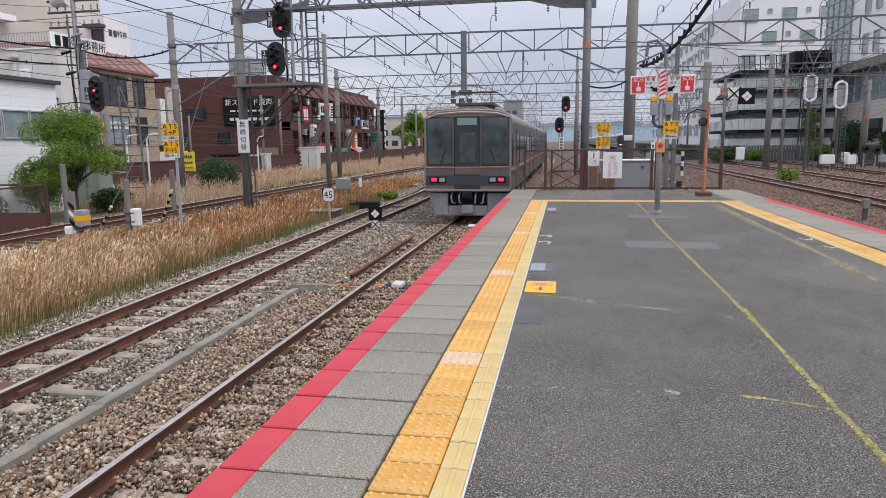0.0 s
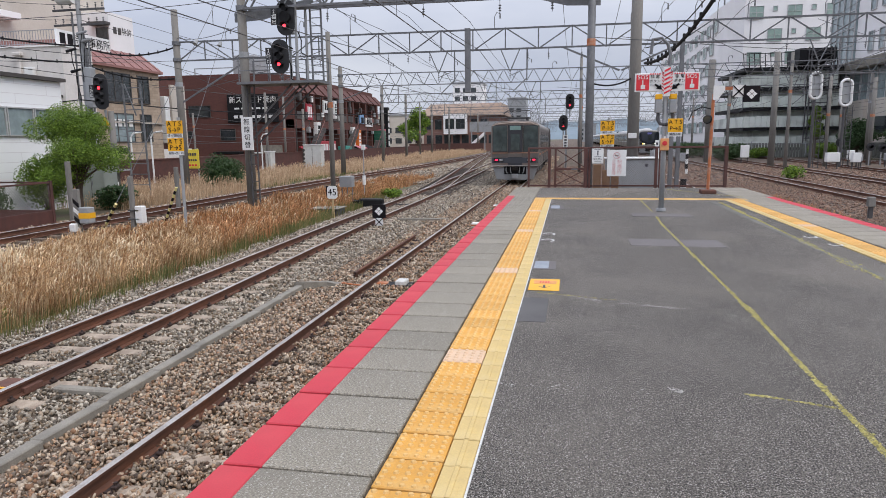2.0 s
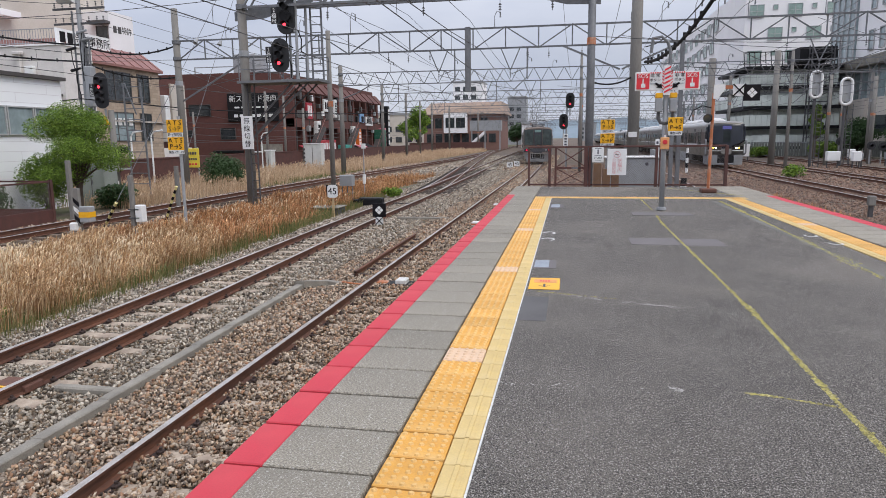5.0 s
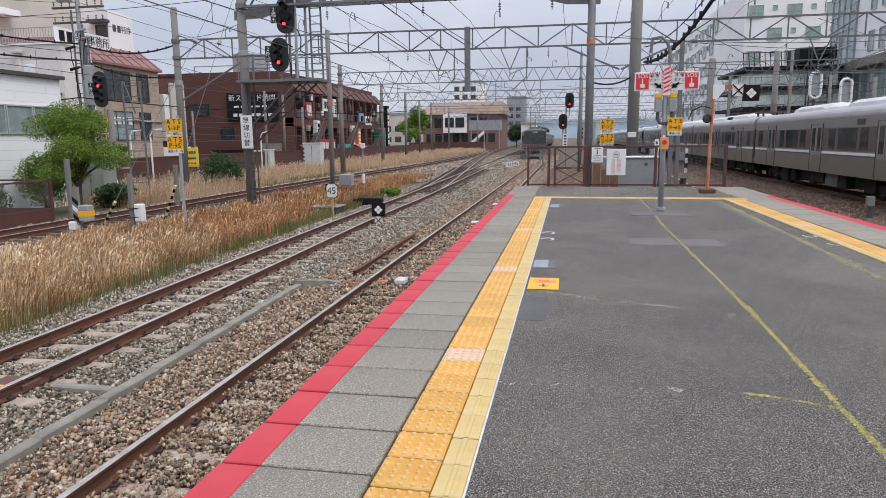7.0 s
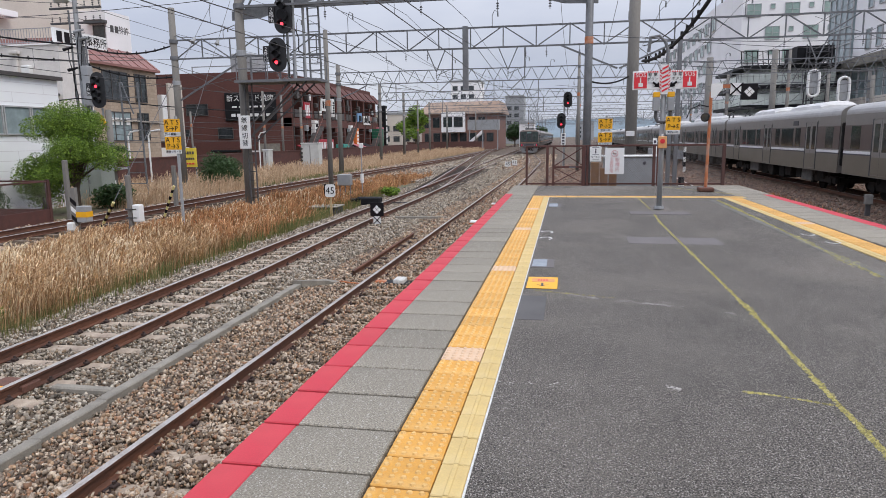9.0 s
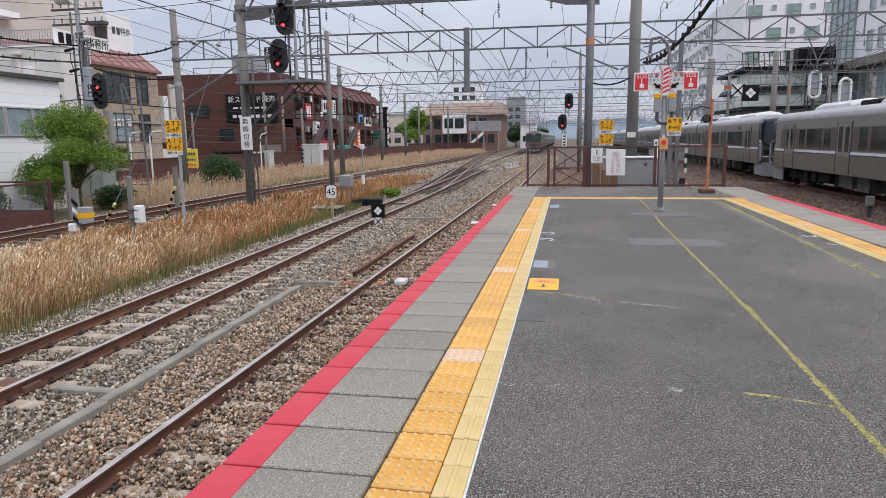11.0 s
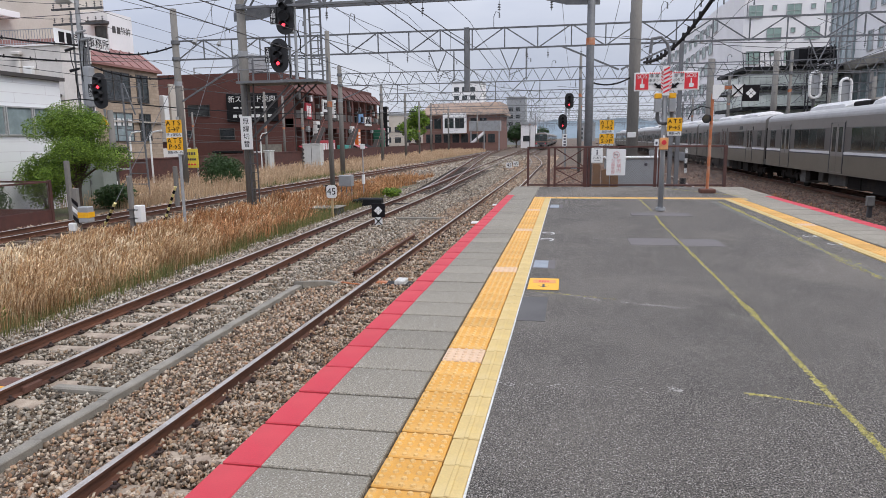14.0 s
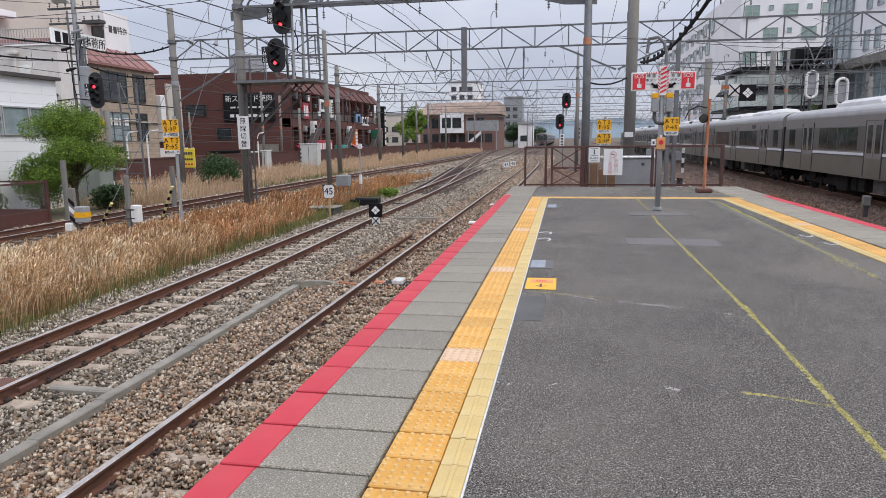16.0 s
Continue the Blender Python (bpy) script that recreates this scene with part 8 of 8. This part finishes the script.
for k in range(5):
    part("mullion", Geo().box(21.52, 21.6, 58.2 + 1.18 * k, 58.28 + 1.18 * k, 7.2, 18), M_FRAMEL, by)
for k in range(9):
    part("transom", Geo().box(21.53, 21.6, 58.2, 63, 7.2 + 1.3 * k, 7.27 + 1.3 * k), M_FRAMEL, by)
for z in (7.65, 10.6):
    window(b, "x-", 21.75, 53.2, 54.1, z, z + 1.5, M_FRAMEL, M_GLASSB)
    window(b, "x-", 21.75, 55.0, 55.9, z, z + 1.5, M_FRAMEL, M_GLASSB)
# dark slabs on the wall stand in for shaded openings
for y in (42, 46.5, 51):
    part("opening_shade", Geo().box(21.5, 21.6, y, y + 3.2, 1.7, 2.9), M_GLASS, b)
for y in (40.3, 45.6, 50.1, 54.8, 59.5):
    part("pilaster", Geo().box(21.35, 21.6, y, y + 0.5, -1.2, 4.2), M_BEIGE, b)
b.matrix_basis = pose(0, 0, -0.956) @ Matrix.Scale(1.6, 4)

# yard fence, hedge, trackside cases at the right
M_YFENCE = material("yard_fence_grey", (0.2, 0.205, 0.185), (0.13, 0.135, 0.12), 0.7, 0, 1.5, 20, 0.05, 0.004, (0.1, 0.095, 0.08), 0.5)
yf = thing("yard_fence", "grey-green slatted fence along the far side of the yard", "fence")
for k in range(44):
    x = 20 + 0.33 * k
    part("slat", Geo().box(x, x + 0.27, 88, 88.05, -1.0, 0.75), M_YFENCE, yf)
for k in range(60):
    y = 55 + 0.55 * k
    part("slat", Geo().box(34.5, 34.55, y, y + 0.45, -1.0, 0.75), M_YFENCE, yf)
for k in range(8):
    part("post", Geo().box(20 + 2.05 * k, 20.08 + 2.05 * k, 87.9, 87.98, -1, 1.0), M_GREY, yf)
part("rail", Geo().box(20, 34.5, 87.94, 87.99, 0.6, 0.68), M_GREY, yf)
for k in range(30):
    part("post", Geo().box(18.0, 18.1, 90 + 3 * k, 90.1 + 3 * k, -1, 0.9), M_GREY, yf)
part("rail", Geo().box(18.02, 18.08, 90, 180, 0.8, 0.88), M_GREY, yf)
part("panel", Geo().box(18.03, 18.07, 90, 180, -1, 0.75), material("dark_green_fence", (0.06, 0.085, 0.065), (0.04, 0.055, 0.045), 0.7, 0, 2, 20, 0), yf, "dark green fence panel")


def oval_case(x, y, z):
    ov = thing("loop_frame", "white oval ring frame on a dark post", "signal frame", pose(x, y, z))
    pts = [(0.42 * math.cos(a), 0, 0.42 * math.sin(a) + (0.62 if math.sin(a) > 0 else -0.62)) for a in [2 * math.pi * i / 24 for i in range(25)]]
    part("ring", Geo().tube(pts, 0.11, 8), M_WPAINT, ov)
    part("plate", Geo().box(-0.3, 0.3, 0.03, 0.08, -0.8, 0.8), M_GREY, ov)
    part("post", Geo().cyl((0, 0.15, -1.2 - z), (0, 0.15, 1.3), 0.12, 10), M_DARKSTEEL, ov)
    g = Geo()
    for k in range(14):
        g.cyl((0.25, 0.15, -z - 1 + 0.35 * k), (0.65, 0.15, -z - 1 + 0.35 * k), 0.025, 5)
    g.bar((0.25, 0.15, -z - 1.1), (0.25, 0.15, 4.0 - z), 0.05)
    g.bar((0.65, 0.15, -z - 1.1), (0.65, 0.15, 4.0 - z), 0.05)
    part("ladder", g, M_DARKSTEEL, ov)


oval_case(19.7, 60, 5.6)
oval_case(22.0, 60, 5.0)
for (x, y, w, h, lab) in ((20.3, 57, 0.8, 1.2, "white"), (21.6, 56, 0.5, 1.2, "white"), (23.5, 62, 0.4, 1.3, "white"), (22.6, 58, 0.35, 0.9, "grey"), (17.0, 70, 0.6, 2.0, "white"), (9.6, 60, 0.5, 1.2, "grey"), (11.0, 75, 0.5, 1.3, "grey"), (8.6, 72, 0.5, 1.2, "grey"), (25.5, 60, 0.35, 0.9, "grey")):
    c = thing("trackside_case", lab + " metal trackside case on legs", "relay box", pose(x, y, -1.0), "trackside cases")
    w *= 0.6
    part("body", Geo().box(-w, w, -0.25, 0.25, 0.55, 0.55 + h * 0.6, 0, 0.03), M_WPAINT if lab == "white" else M_GREY, c)
    for dx in (-w * 0.8, w * 0.8):
        part("leg", Geo().cyl((dx, 0, 0), (dx, 0, 0.55), 0.05, 6), M_DARKSTEEL, c)
bz = thing("striped_bollard", "black and white striped post by the siding", "post", pose(8.3, 50, -1.0))
for k in range(5):
    part("band", Geo().cyl((0, 0, 0.35 * k), (0, 0, 0.35 * k + 0.35), 0.1, 10), M_SIGNBLACK if k % 2 else M_WPAINT, bz)
b2 = thing("striped_bollard", "black and yellow striped stub behind the fence", "post", pose(4.1, 25.2, -1.1))
for k in range(4):
    part("band", Geo().cyl((0, 0, 0.3 * k), (0, 0, 0.3 * k + 0.3), 0.11, 10), M_SIGNBLACK if k % 2 else M_WPAINT, b2)


# ---- plants ----
def leaf_cloud(rnd, blobs, count, size):
    """Small folded leaves scattered through the shells of blobs."""
    g = Geo()
    tot = sum(b[3] ** 2 for b in blobs)
    for cx, cy, cz, r, sq in blobs:
        for i in range(int(count * r * r / tot)):
            d = Vector((rnd.gauss(0, 1), rnd.gauss(0, 1), rnd.gauss(0, 1))).normalized()
            rr = r * (0.3 + 0.95 * rnd.random() ** 0.55)
            p = Vector((cx, cy, cz)) + Vector((d.x * rr, d.y * rr, d.z * rr * sq))
            u = Vector((rnd.gauss(0, 1), rnd.gauss(0, 1), rnd.gauss(0, 0.6))).normalized()
            v = u.cross(Vector((rnd.gauss(0, 1), rnd.gauss(0, 1), rnd.gauss(0, 1)))).normalized()
            s = size * rnd.uniform(0.6, 1.4)
            n = u.cross(v) * s * 0.25
            a, b_, c = p - u * s, p + u * s, p + v * s * 0.55 + n
            e = p - v * s * 0.55 + n
            g.add([tuple(a), tuple(c), tuple(b_), tuple(e)], [(0, 1, 2), (0, 2, 3)])
    return g


def tree(x, y, h, spread, seed, count, size, mat, label):
    rnd = random.Random(seed)
    z = ground_z(x, y) - 0.1
    tr = thing("tree", label, "tree", pose(x, y, z))
    g = Geo().cyl((0, 0, 0), (0.05, 0, h * 0.45), h * 0.03, 9, h * 0.02)
    blobs = []
    for i in range(26):
        a = rnd.random() * 6.28
        rr = spread * rnd.uniform(0.15, 0.8)
        hz = h * rnd.uniform(0.38, 0.86)
        rr *= 1.0 - 0.45 * max(0, hz / h - 0.55) / 0.45
        p = (rr * math.cos(a), rr * math.sin(a), hz)
        g.cyl((0.02, 0, h * rnd.uniform(0.2, 0.45)), p, h * 0.012, 6, h * 0.004)
        blobs.append((*p, spread * rnd.uniform(0.18, 0.38), 0.7))
    blobs.append((0, 0, h * 0.85, spread * 0.4, 0.8))
    part("trunk", g, M_BARK, tr)
    part("crown", leaf_cloud(rnd, blobs, count, size), mat, tr, "crown of many small leaves")
    return tr


def bush(x, y, r, h, seed, count, size, mat, label):
    rnd = random.Random(seed)
    bs_ = thing("bush", label, "bush", pose(x, y, ground_z(x, y)))
    blobs = [(rnd.uniform(-r, r) * 0.5, rnd.uniform(-r, r) * 0.5, h * rnd.uniform(0.3, 0.65), r * rnd.uniform(0.4, 0.62), h / r * 0.55) for i in range(8)]
    g = Geo()
    for bb in blobs:
        g.cyl((0, 0, 0), bb[:3], 0.03, 5, 0.01)
    part("stems", g, M_BARK, bs_)
    part("foliage", leaf_cloud(rnd, blobs, count, size), mat, bs_)


tree(-20.1, 24.4, 4.8, 2.0, 5, 46000, 0.036, M_LEAF, "leafy bright green tree beside the white workshop")
bush(-22.0, 24.8, 1.1, 2.9, 6, 11000, 0.042, M_LEAF, "low green shrub under the tree")
bush(-22.9, 20.4, 0.9, 1.5, 24, 3500, 0.06, M_LEAFD, "dark shrub against the white workshop")
bush(-22.7, 22.4, 0.9, 1.8, 25, 3500, 0.06, M_LEAFD, "dark shrub against the white workshop")
bush(-20.6, 27.5, 0.9, 1.3, 7, 2500, 0.08, M_LEAFD, "dark shrub beside a cabinet")
bush(-21.7, 40, 1.5, 2.5, 8, 9000, 0.065, M_LEAFD, "round dark green bush beside the track")
bush(-9.3, 8.7, 0.5, 0.55, 9, 1200, 0.05, M_LEAF, "green leafy weed at the ballast edge")
bush(-8.9, 33, 0.5, 0.6, 10, 900, 0.06, M_LEAF, "green weed in dry grass")
bush(-1.0, 23.2, 0.45, 0.55, 11, 900, 0.05, M_LEAF, "green weeds behind the fence")
bush(-2.0, 24.5, 0.5, 0.6, 12, 700, 0.05, M_LEAF, "green weeds behind the fence")
bush(13.9, 45, 0.7, 0.9, 13, 900, 0.07, M_LEAF, "green weed between the tracks")
tree(-34, 150, 10.5, 4.2, 14, 6000, 0.25, M_LEAF, "round bright green street tree far away")
tree(26.2, 79, 6.6, 0.9, 15, 4000, 0.12, M_LEAF, "ivy-green slim tree in front of the stepped building")
tree(31.6, 82, 4.4, 2.6, 16, 7000, 0.12, M_LEAFD, "green tree beside the yard fence")
tree(33.2, 76, 3.4, 2.0, 17, 5000, 0.12, M_LEAFD, "green tree beside the yard fence")
tree(32.8, 70, 4.0, 2.2, 18, 5500, 0.12, M_LEAF, "green tree beside the yard fence")
bush(18, 80, 2.2, 2.0, 19, 3000, 0.14, M_LEAFD, "dark hedge by the yard")
bush(28.6, 84, 1.8, 2.0, 22, 3500, 0.1, M_LEAF, "green shrub before the yard fence")
bush(22.5, 86, 1.6, 1.5, 23, 2500, 0.1, M_LEAF, "green shrub before the yard fence")
bush(15.5, 92, 2.5, 2.0, 20, 3000, 0.16, M_LEAFD, "dark hedge by the yard")
bush(15.0, 110, 3.0, 2.2, 21, 3000, 0.18, M_LEAFD, "dark hedge by the yard")
for i in range(7):
    rnd_ = random.Random(60 + i)
    tree(rnd_.uniform(-24, -8), 190 + 22 * i, rnd_.uniform(6, 9), rnd_.uniform(2.5, 4), 70 + i, 1600, 0.35, M_LEAFD, "far green tree beside the line")


def straw(name, label, region, n, h0, h1, mat, seed, seedheads=0.5, edge=None):
    """Tall dry grass: curved blades, some with feathery heads."""
    rnd = random.Random(seed)
    g = Geo()
    for i in range(n):
        x, y = region(rnd)
        if edge is not None and not edge(x, y):
            continue
        k = 0.6 + 0.55 * noise.noise(Vector((x * 0.9, y * 0.7, seed))) + rnd.gauss(0, 0.1)
        h = rnd.uniform(h0, h1) * k
        if -15.5 < x < -12.4:
            h *= lerp(0.45, 1.0, ease((x + 14.8) / 2.4))
        if noise.noise(Vector((x * 1.3, y * 1.0, seed + 5))) < -0.18 and rnd.random() < 0.75:
            continue
        a = 2.2 * noise.noise(Vector((x * 0.7, y * 0.7, seed + 9))) + rnd.gauss(0.4, 0.9)
        lean = rnd.uniform(0.05, 0.4) * h
        w = rnd.uniform(0.0022, 0.005) * (1 + y / 26)
        dx, dy = math.cos(a), math.sin(a)
        z = ground_z(x, y)
        p1 = (x + dx * lean * 0.25, y + dy * lean * 0.25, z + h * 0.55)
        p2 = (x + dx * lean * 0.65, y + dy * lean * 0.65, z + h * 0.82)
        p3 = (x + dx * lean * 1.25, y + dy * lean * 1.25, z + h * (0.98 if rnd.random() < 0.6 else 0.85))
        ux = w
        g.add([(x - ux, y, z), (x + ux, y, z), (p1[0] + ux * 0.8, p1[1], p1[2]), (p1[0] - ux * 0.8, p1[1], p1[2]), (p2[0] + ux * 0.6, p2[1], p2[2]), (p2[0] - ux * 0.6, p2[1], p2[2]), p3], [(0, 1, 2, 3), (3, 2, 4, 5), (5, 4, 6)])
        if rnd.random() < seedheads:
            q = w * rnd.uniform(1.0, 1.7)
            g.add([(p2[0] - q * 0.4, p2[1], p2[2] - 0.04), (p2[0] + q, p2[1] + q, (p2[2] + p3[2]) / 2), p3, (p2[0] - q, p2[1] - q, (p2[2] + p3[2]) / 2)], [(0, 1, 2, 3)])
    return solo(name, g, mat, label, "grass", kind="stuff")


M_STRAW = islands("dry_straw", [(0.16, 0.075, 0.027), (0.56, 0.32, 0.135), (0.82, 0.62, 0.38), (0.4, 0.22, 0.1), (0.24, 0.12, 0.05), (0.62, 0.44, 0.25)], 0.8, 30)
M_STRAWR = islands("rusty_straw", [(0.13, 0.052, 0.022), (0.5, 0.215, 0.08), (0.7, 0.42, 0.21), (0.4, 0.15, 0.052), (0.12, 0.075, 0.027), (0.6, 0.3, 0.125)], 0.8, 30)
M_STRAWP = islands("pale_straw", [(0.34, 0.2, 0.11), (0.58, 0.4, 0.25), (0.74, 0.56, 0.38), (0.47, 0.29, 0.16)], 0.8, 30)
M_STRAWB = islands("blonde_straw", [(0.6, 0.45, 0.27), (0.85, 0.7, 0.48), (0.74, 0.55, 0.33), (0.9, 0.78, 0.58)], 0.8, 30)
M_GRASS = islands("green_grass", [(0.07, 0.1, 0.022), (0.15, 0.17, 0.045), (0.28, 0.22, 0.09), (0.1, 0.125, 0.03)], 0.75, 30)


def bank_edge(y):
    return -8.1 - 0.045 * (y - 8) + 0.25 * noise.noise(Vector((y * 0.6, 0, 0)))


straw("dry_grass", "tall straw-coloured dry grass", lambda r: (-14.7 + 6.4 * r.random(), 6 + 12 * r.random() ** 0.9), 46000, 0.5, 1.0, M_STRAW, 31, 0.55, lambda x, y: x < bank_edge(y) - 0.5)
straw("dry_grass", "tall rust-brown dry grass", lambda r: (-14.6 + 6.0 * r.random(), 16 + 22 * r.random()), 50000, 0.5, 0.95, M_STRAWR, 32, 0.35, lambda x, y: x < bank_edge(y) - 0.5)
straw("dry_grass", "pale blonde feathery dry grass", lambda r: (-14.2 + 5.6 * r.random(), 6.5 + 9 * r.random()), 2600, 0.75, 1.15, M_STRAWB, 39, 1.0, lambda x, y: x < bank_edge(y) - 0.7)
straw("dry_grass", "pale blonde feathery dry grass", lambda r: (-14.2 + 5.0 * r.random(), 15 + 16 * r.random()), 1000, 0.7, 1.1, M_STRAWB, 40, 1.0, lambda x, y: x < bank_edge(y) - 0.7)
straw("green_grass", "green grass at the ballast edge", lambda r: (-11.0 + 3.0 * r.random(), 7 + 26 * r.random()), 20000, 0.25, 0.7, M_GRASS, 33, 0.0, lambda x, y: bank_edge(y) - 1.9 < x < bank_edge(y))
straw("dry_grass", "dry grass between the far tracks", lambda r: (-14.4 + 4.8 * r.random(), 38 + 13 * r.random()), 5000, 0.4, 0.8, M_STRAWR, 34, 0.4, lambda x, y: x < -10.3 + (y - 38) * 0.01 and x > line_c(y) + 1.8 and x < line_bc(y) - 1.6)
straw("dry_grass", "pale dry grass on the bank behind the track", lambda r: (-29.5 + 10.5 * r.random() ** 0.8, 27 + 130 * r.random() ** 1.4), 34000, 0.7, 1.3, M_STRAWP, 35, 0.5, lambda x, y: x < line_c(y) - 2.2 - 1.5 * (y < 60 and y > 44))
straw("green_grass", "green grass patch behind the track", lambda r: (-28 + 9 * r.random(), 40 + 28 * r.random()), 7000, 0.2, 0.5, M_GRASS, 36, 0.0)
straw("green_grass", "green weeds along the platform end", lambda r: (3.3 + 1.8 * r.random(), 20.6 + 1.5 * r.random()), 500, 0.05, 0.16, M_GRASS, 38, 0.0)
straw("dry_weeds", "brown dry weeds behind the platform end", lambda r: (3.5 + 5.5 * r.random(), 22.8 + 9 * r.random()), 3500, 0.12, 0.35, M_STRAWR, 37, 0.2)


# ---- ballast ----
def stones(name, label, regions, colours, seed):
    """Angular ballast stones scattered over the track bed."""
    rs = np.random.RandomState(seed)
    cube = np.array([[sx, sy, sz] for sz in (-1, 1) for sy in (-1, 1) for sx in (-1, 1)], float)
    quads = np.array([[0, 2, 3, 1], [4, 5, 7, 6], [0, 1, 5, 4], [2, 6, 7, 3], [0, 4, 6, 2], [1, 3, 7, 5]])
    V, F, base = [], [], 0
    for (x0, x1, y0, y1, per, s0, s1, lift) in regions:
        n = int((x1 - x0) * (y1 - y0) * per)
        px, py = rs.uniform(x0, x1, n), rs.uniform(y0, y1, n)
        size = rs.uniform(s0, s1, n)
        shape = cube[None] * rs.uniform(0.3, 1.0, (n, 8, 3)) * rs.uniform(0.4, 1.25, (n, 1, 3))
        q = rs.normal(size=(n, 4))
        q /= np.linalg.norm(q, axis=1)[:, None]
        w, a, b, c = q.T
        R = np.stack([np.stack([1 - 2 * (b * b + c * c), 2 * (a * b - c * w), 2 * (a * c + b * w)], -1), np.stack([2 * (a * b + c * w), 1 - 2 * (a * a + c * c), 2 * (b * c - a * w)], -1), np.stack([2 * (a * c - b * w), 2 * (b * c + a * w), 1 - 2 * (a * a + b * b)], -1)], 1)
        pts = np.einsum("nij,nkj->nki", R, shape) * size[:, None, None]
        pz = np.array([ground_z(u, v) for u, v in zip(px, py)]) + lift + rs.uniform(-0.03, 0.025, n)
        for ln in (line_a, line_b):
            d = np.abs(px - np.array([ln(v) for v in py]))
            near = np.abs(((py - (0.8 if ln is line_a else 2.3)) + 0.31) % 0.62 - 0.31) < 0.105
            pz = np.where((d < 1.0) & near & (x1 < 0), pz - 0.03, pz)
        # stones heaped over the sleepers between the rails of the platform track
        off = px - np.array([line_a(v) for v in py])
        low = np.abs(((py - 0.8) + 0.31) % 0.62 - 0.31) < 0.14
        pz = np.where((off > 0.5) & (off < 1.05) & low & (x1 < 0), pz - 0.05, pz)
        pz = np.where((off > 0.6) & (x1 < 0), pz - 0.02, pz)
        pz = np.where((off > -1.25) & (off < 0.42) & (x1 < 0), pz + 0.045, pz)
        off = px - np.array([line_b(v) for v in py])
        pz = np.where((np.abs(off) < 1.1) & (x1 < 0), pz + 0.012, pz)
        pts += np.stack([px, py, pz], -1)[:, None, :]
        V.append(pts.reshape(-1, 3))
        F.append((quads[None] + (np.arange(n) * 8)[:, None, None] + base).reshape(-1, 4))
        base += n * 8
    V, F = np.concatenate(V), np.concatenate(F)
    me = bpy.data.meshes.new(name)
    me.vertices.add(len(V))
    me.vertices.foreach_set("co", V.ravel())
    me.loops.add(F.size)
    me.loops.foreach_set("vertex_index", F.ravel().astype(np.int32))
    me.polygons.add(len(F))
    me.polygons.foreach_set("loop_start", np.arange(0, F.size, 4, dtype=np.int32))
    me.polygons.foreach_set("loop_total", np.full(len(F), 4, dtype=np.int32))
    me.materials.append(colours)
    me.update(calc_edges=True)
    me.validate()
    solo(name, me, None, label, "ballast", kind="stuff")


M_ST_BROWN = islands("ballast_brown", [(0.19, 0.14, 0.1), (0.46, 0.31, 0.19), (0.1, 0.07, 0.048), (0.32, 0.255, 0.195), (0.66, 0.54, 0.41), (0.07, 0.048, 0.035), (0.52, 0.43, 0.33), (0.42, 0.235, 0.135), (0.045, 0.03, 0.022), (0.28, 0.2, 0.14)])
M_ST_GREY = islands("ballast_grey", [(0.085, 0.07, 0.055), (0.42, 0.365, 0.29), (0.17, 0.145, 0.115), (0.64, 0.57, 0.47), (0.25, 0.17, 0.105), (0.05, 0.041, 0.032), (0.36, 0.285, 0.2)])
M_ST_RUST = islands("ballast_rust", [(0.15, 0.085, 0.06), (0.24, 0.145, 0.1), (0.3, 0.2, 0.145), (0.12, 0.075, 0.055), (0.2, 0.15, 0.12)])
Z0 = 0.005
stones("ballast", "brown and pinkish crushed-stone ballast", [(-5.0, -1.62, 2.2, 9, 1700, 0.011, 0.031, Z0), (-5.1, -1.62, 9, 16, 900, 0.014, 0.037, Z0), (-4.9, -1.62, 16, 30, 260, 0.022, 0.048, Z0), (-4.6, -1.5, 30, 60, 110, 0.034, 0.06, Z0), (-6.0, -1.4, 60, 110, 14, 0.08, 0.13, Z0)], M_ST_BROWN, 1)
stones("ballast", "pale grey crushed-stone ballast", [(-8.6, -5.0, 4.0, 10, 1500, 0.011, 0.032, Z0), (-8.9, -5.1, 10, 17, 850, 0.014, 0.038, Z0), (-9.4, -4.9, 17, 32, 260, 0.022, 0.048, Z0), (-9.8, -4.6, 32, 60, 110, 0.034, 0.06, Z0), (-13.6, -9.6, 44, 60, 70, 0.04, 0.065, Z0 + 0.1), (-14.0, -6.0, 60, 110, 14, 0.08, 0.13, Z0 + 0.05)], M_ST_GREY, 2)
stones("ballast", "rust-brown crushed-stone ballast", [(-1.4, 5.0, 22.6, 42, 90, 0.032, 0.055, Z0), (-1.4, 2.5, 42, 70, 16, 0.07, 0.11, Z0), (5.35, 13.5, 11, 24, 260, 0.018, 0.044, Z0), (5.0, 15, 24, 42, 90, 0.035, 0.062, Z0), (2.5, 22, 42, 70, 14, 0.07, 0.12, Z0), (13.5, 24, 18, 42, 25, 0.06, 0.09, Z0)], M_ST_RUST, 3)
stones("ballast", "grey-brown ballast of the far track", [(-19.2, -14.6, 12, 40, 70, 0.045, 0.075, Z0 + 0.06), (-19.0, -13.6, 40, 80, 22, 0.07, 0.11, Z0 + 0.06)], M_ST_BROWN, 4)

# unseen plain wall, added behind the camera so that glass reflects something dark
solo("wall_behind", Geo().box(-45, 60, -170, -169.5, -1.5, 6.5), M_CONC, "unseen plain grey concrete wall added behind the camera to darken reflections", "wall", kind="structure")

motions()
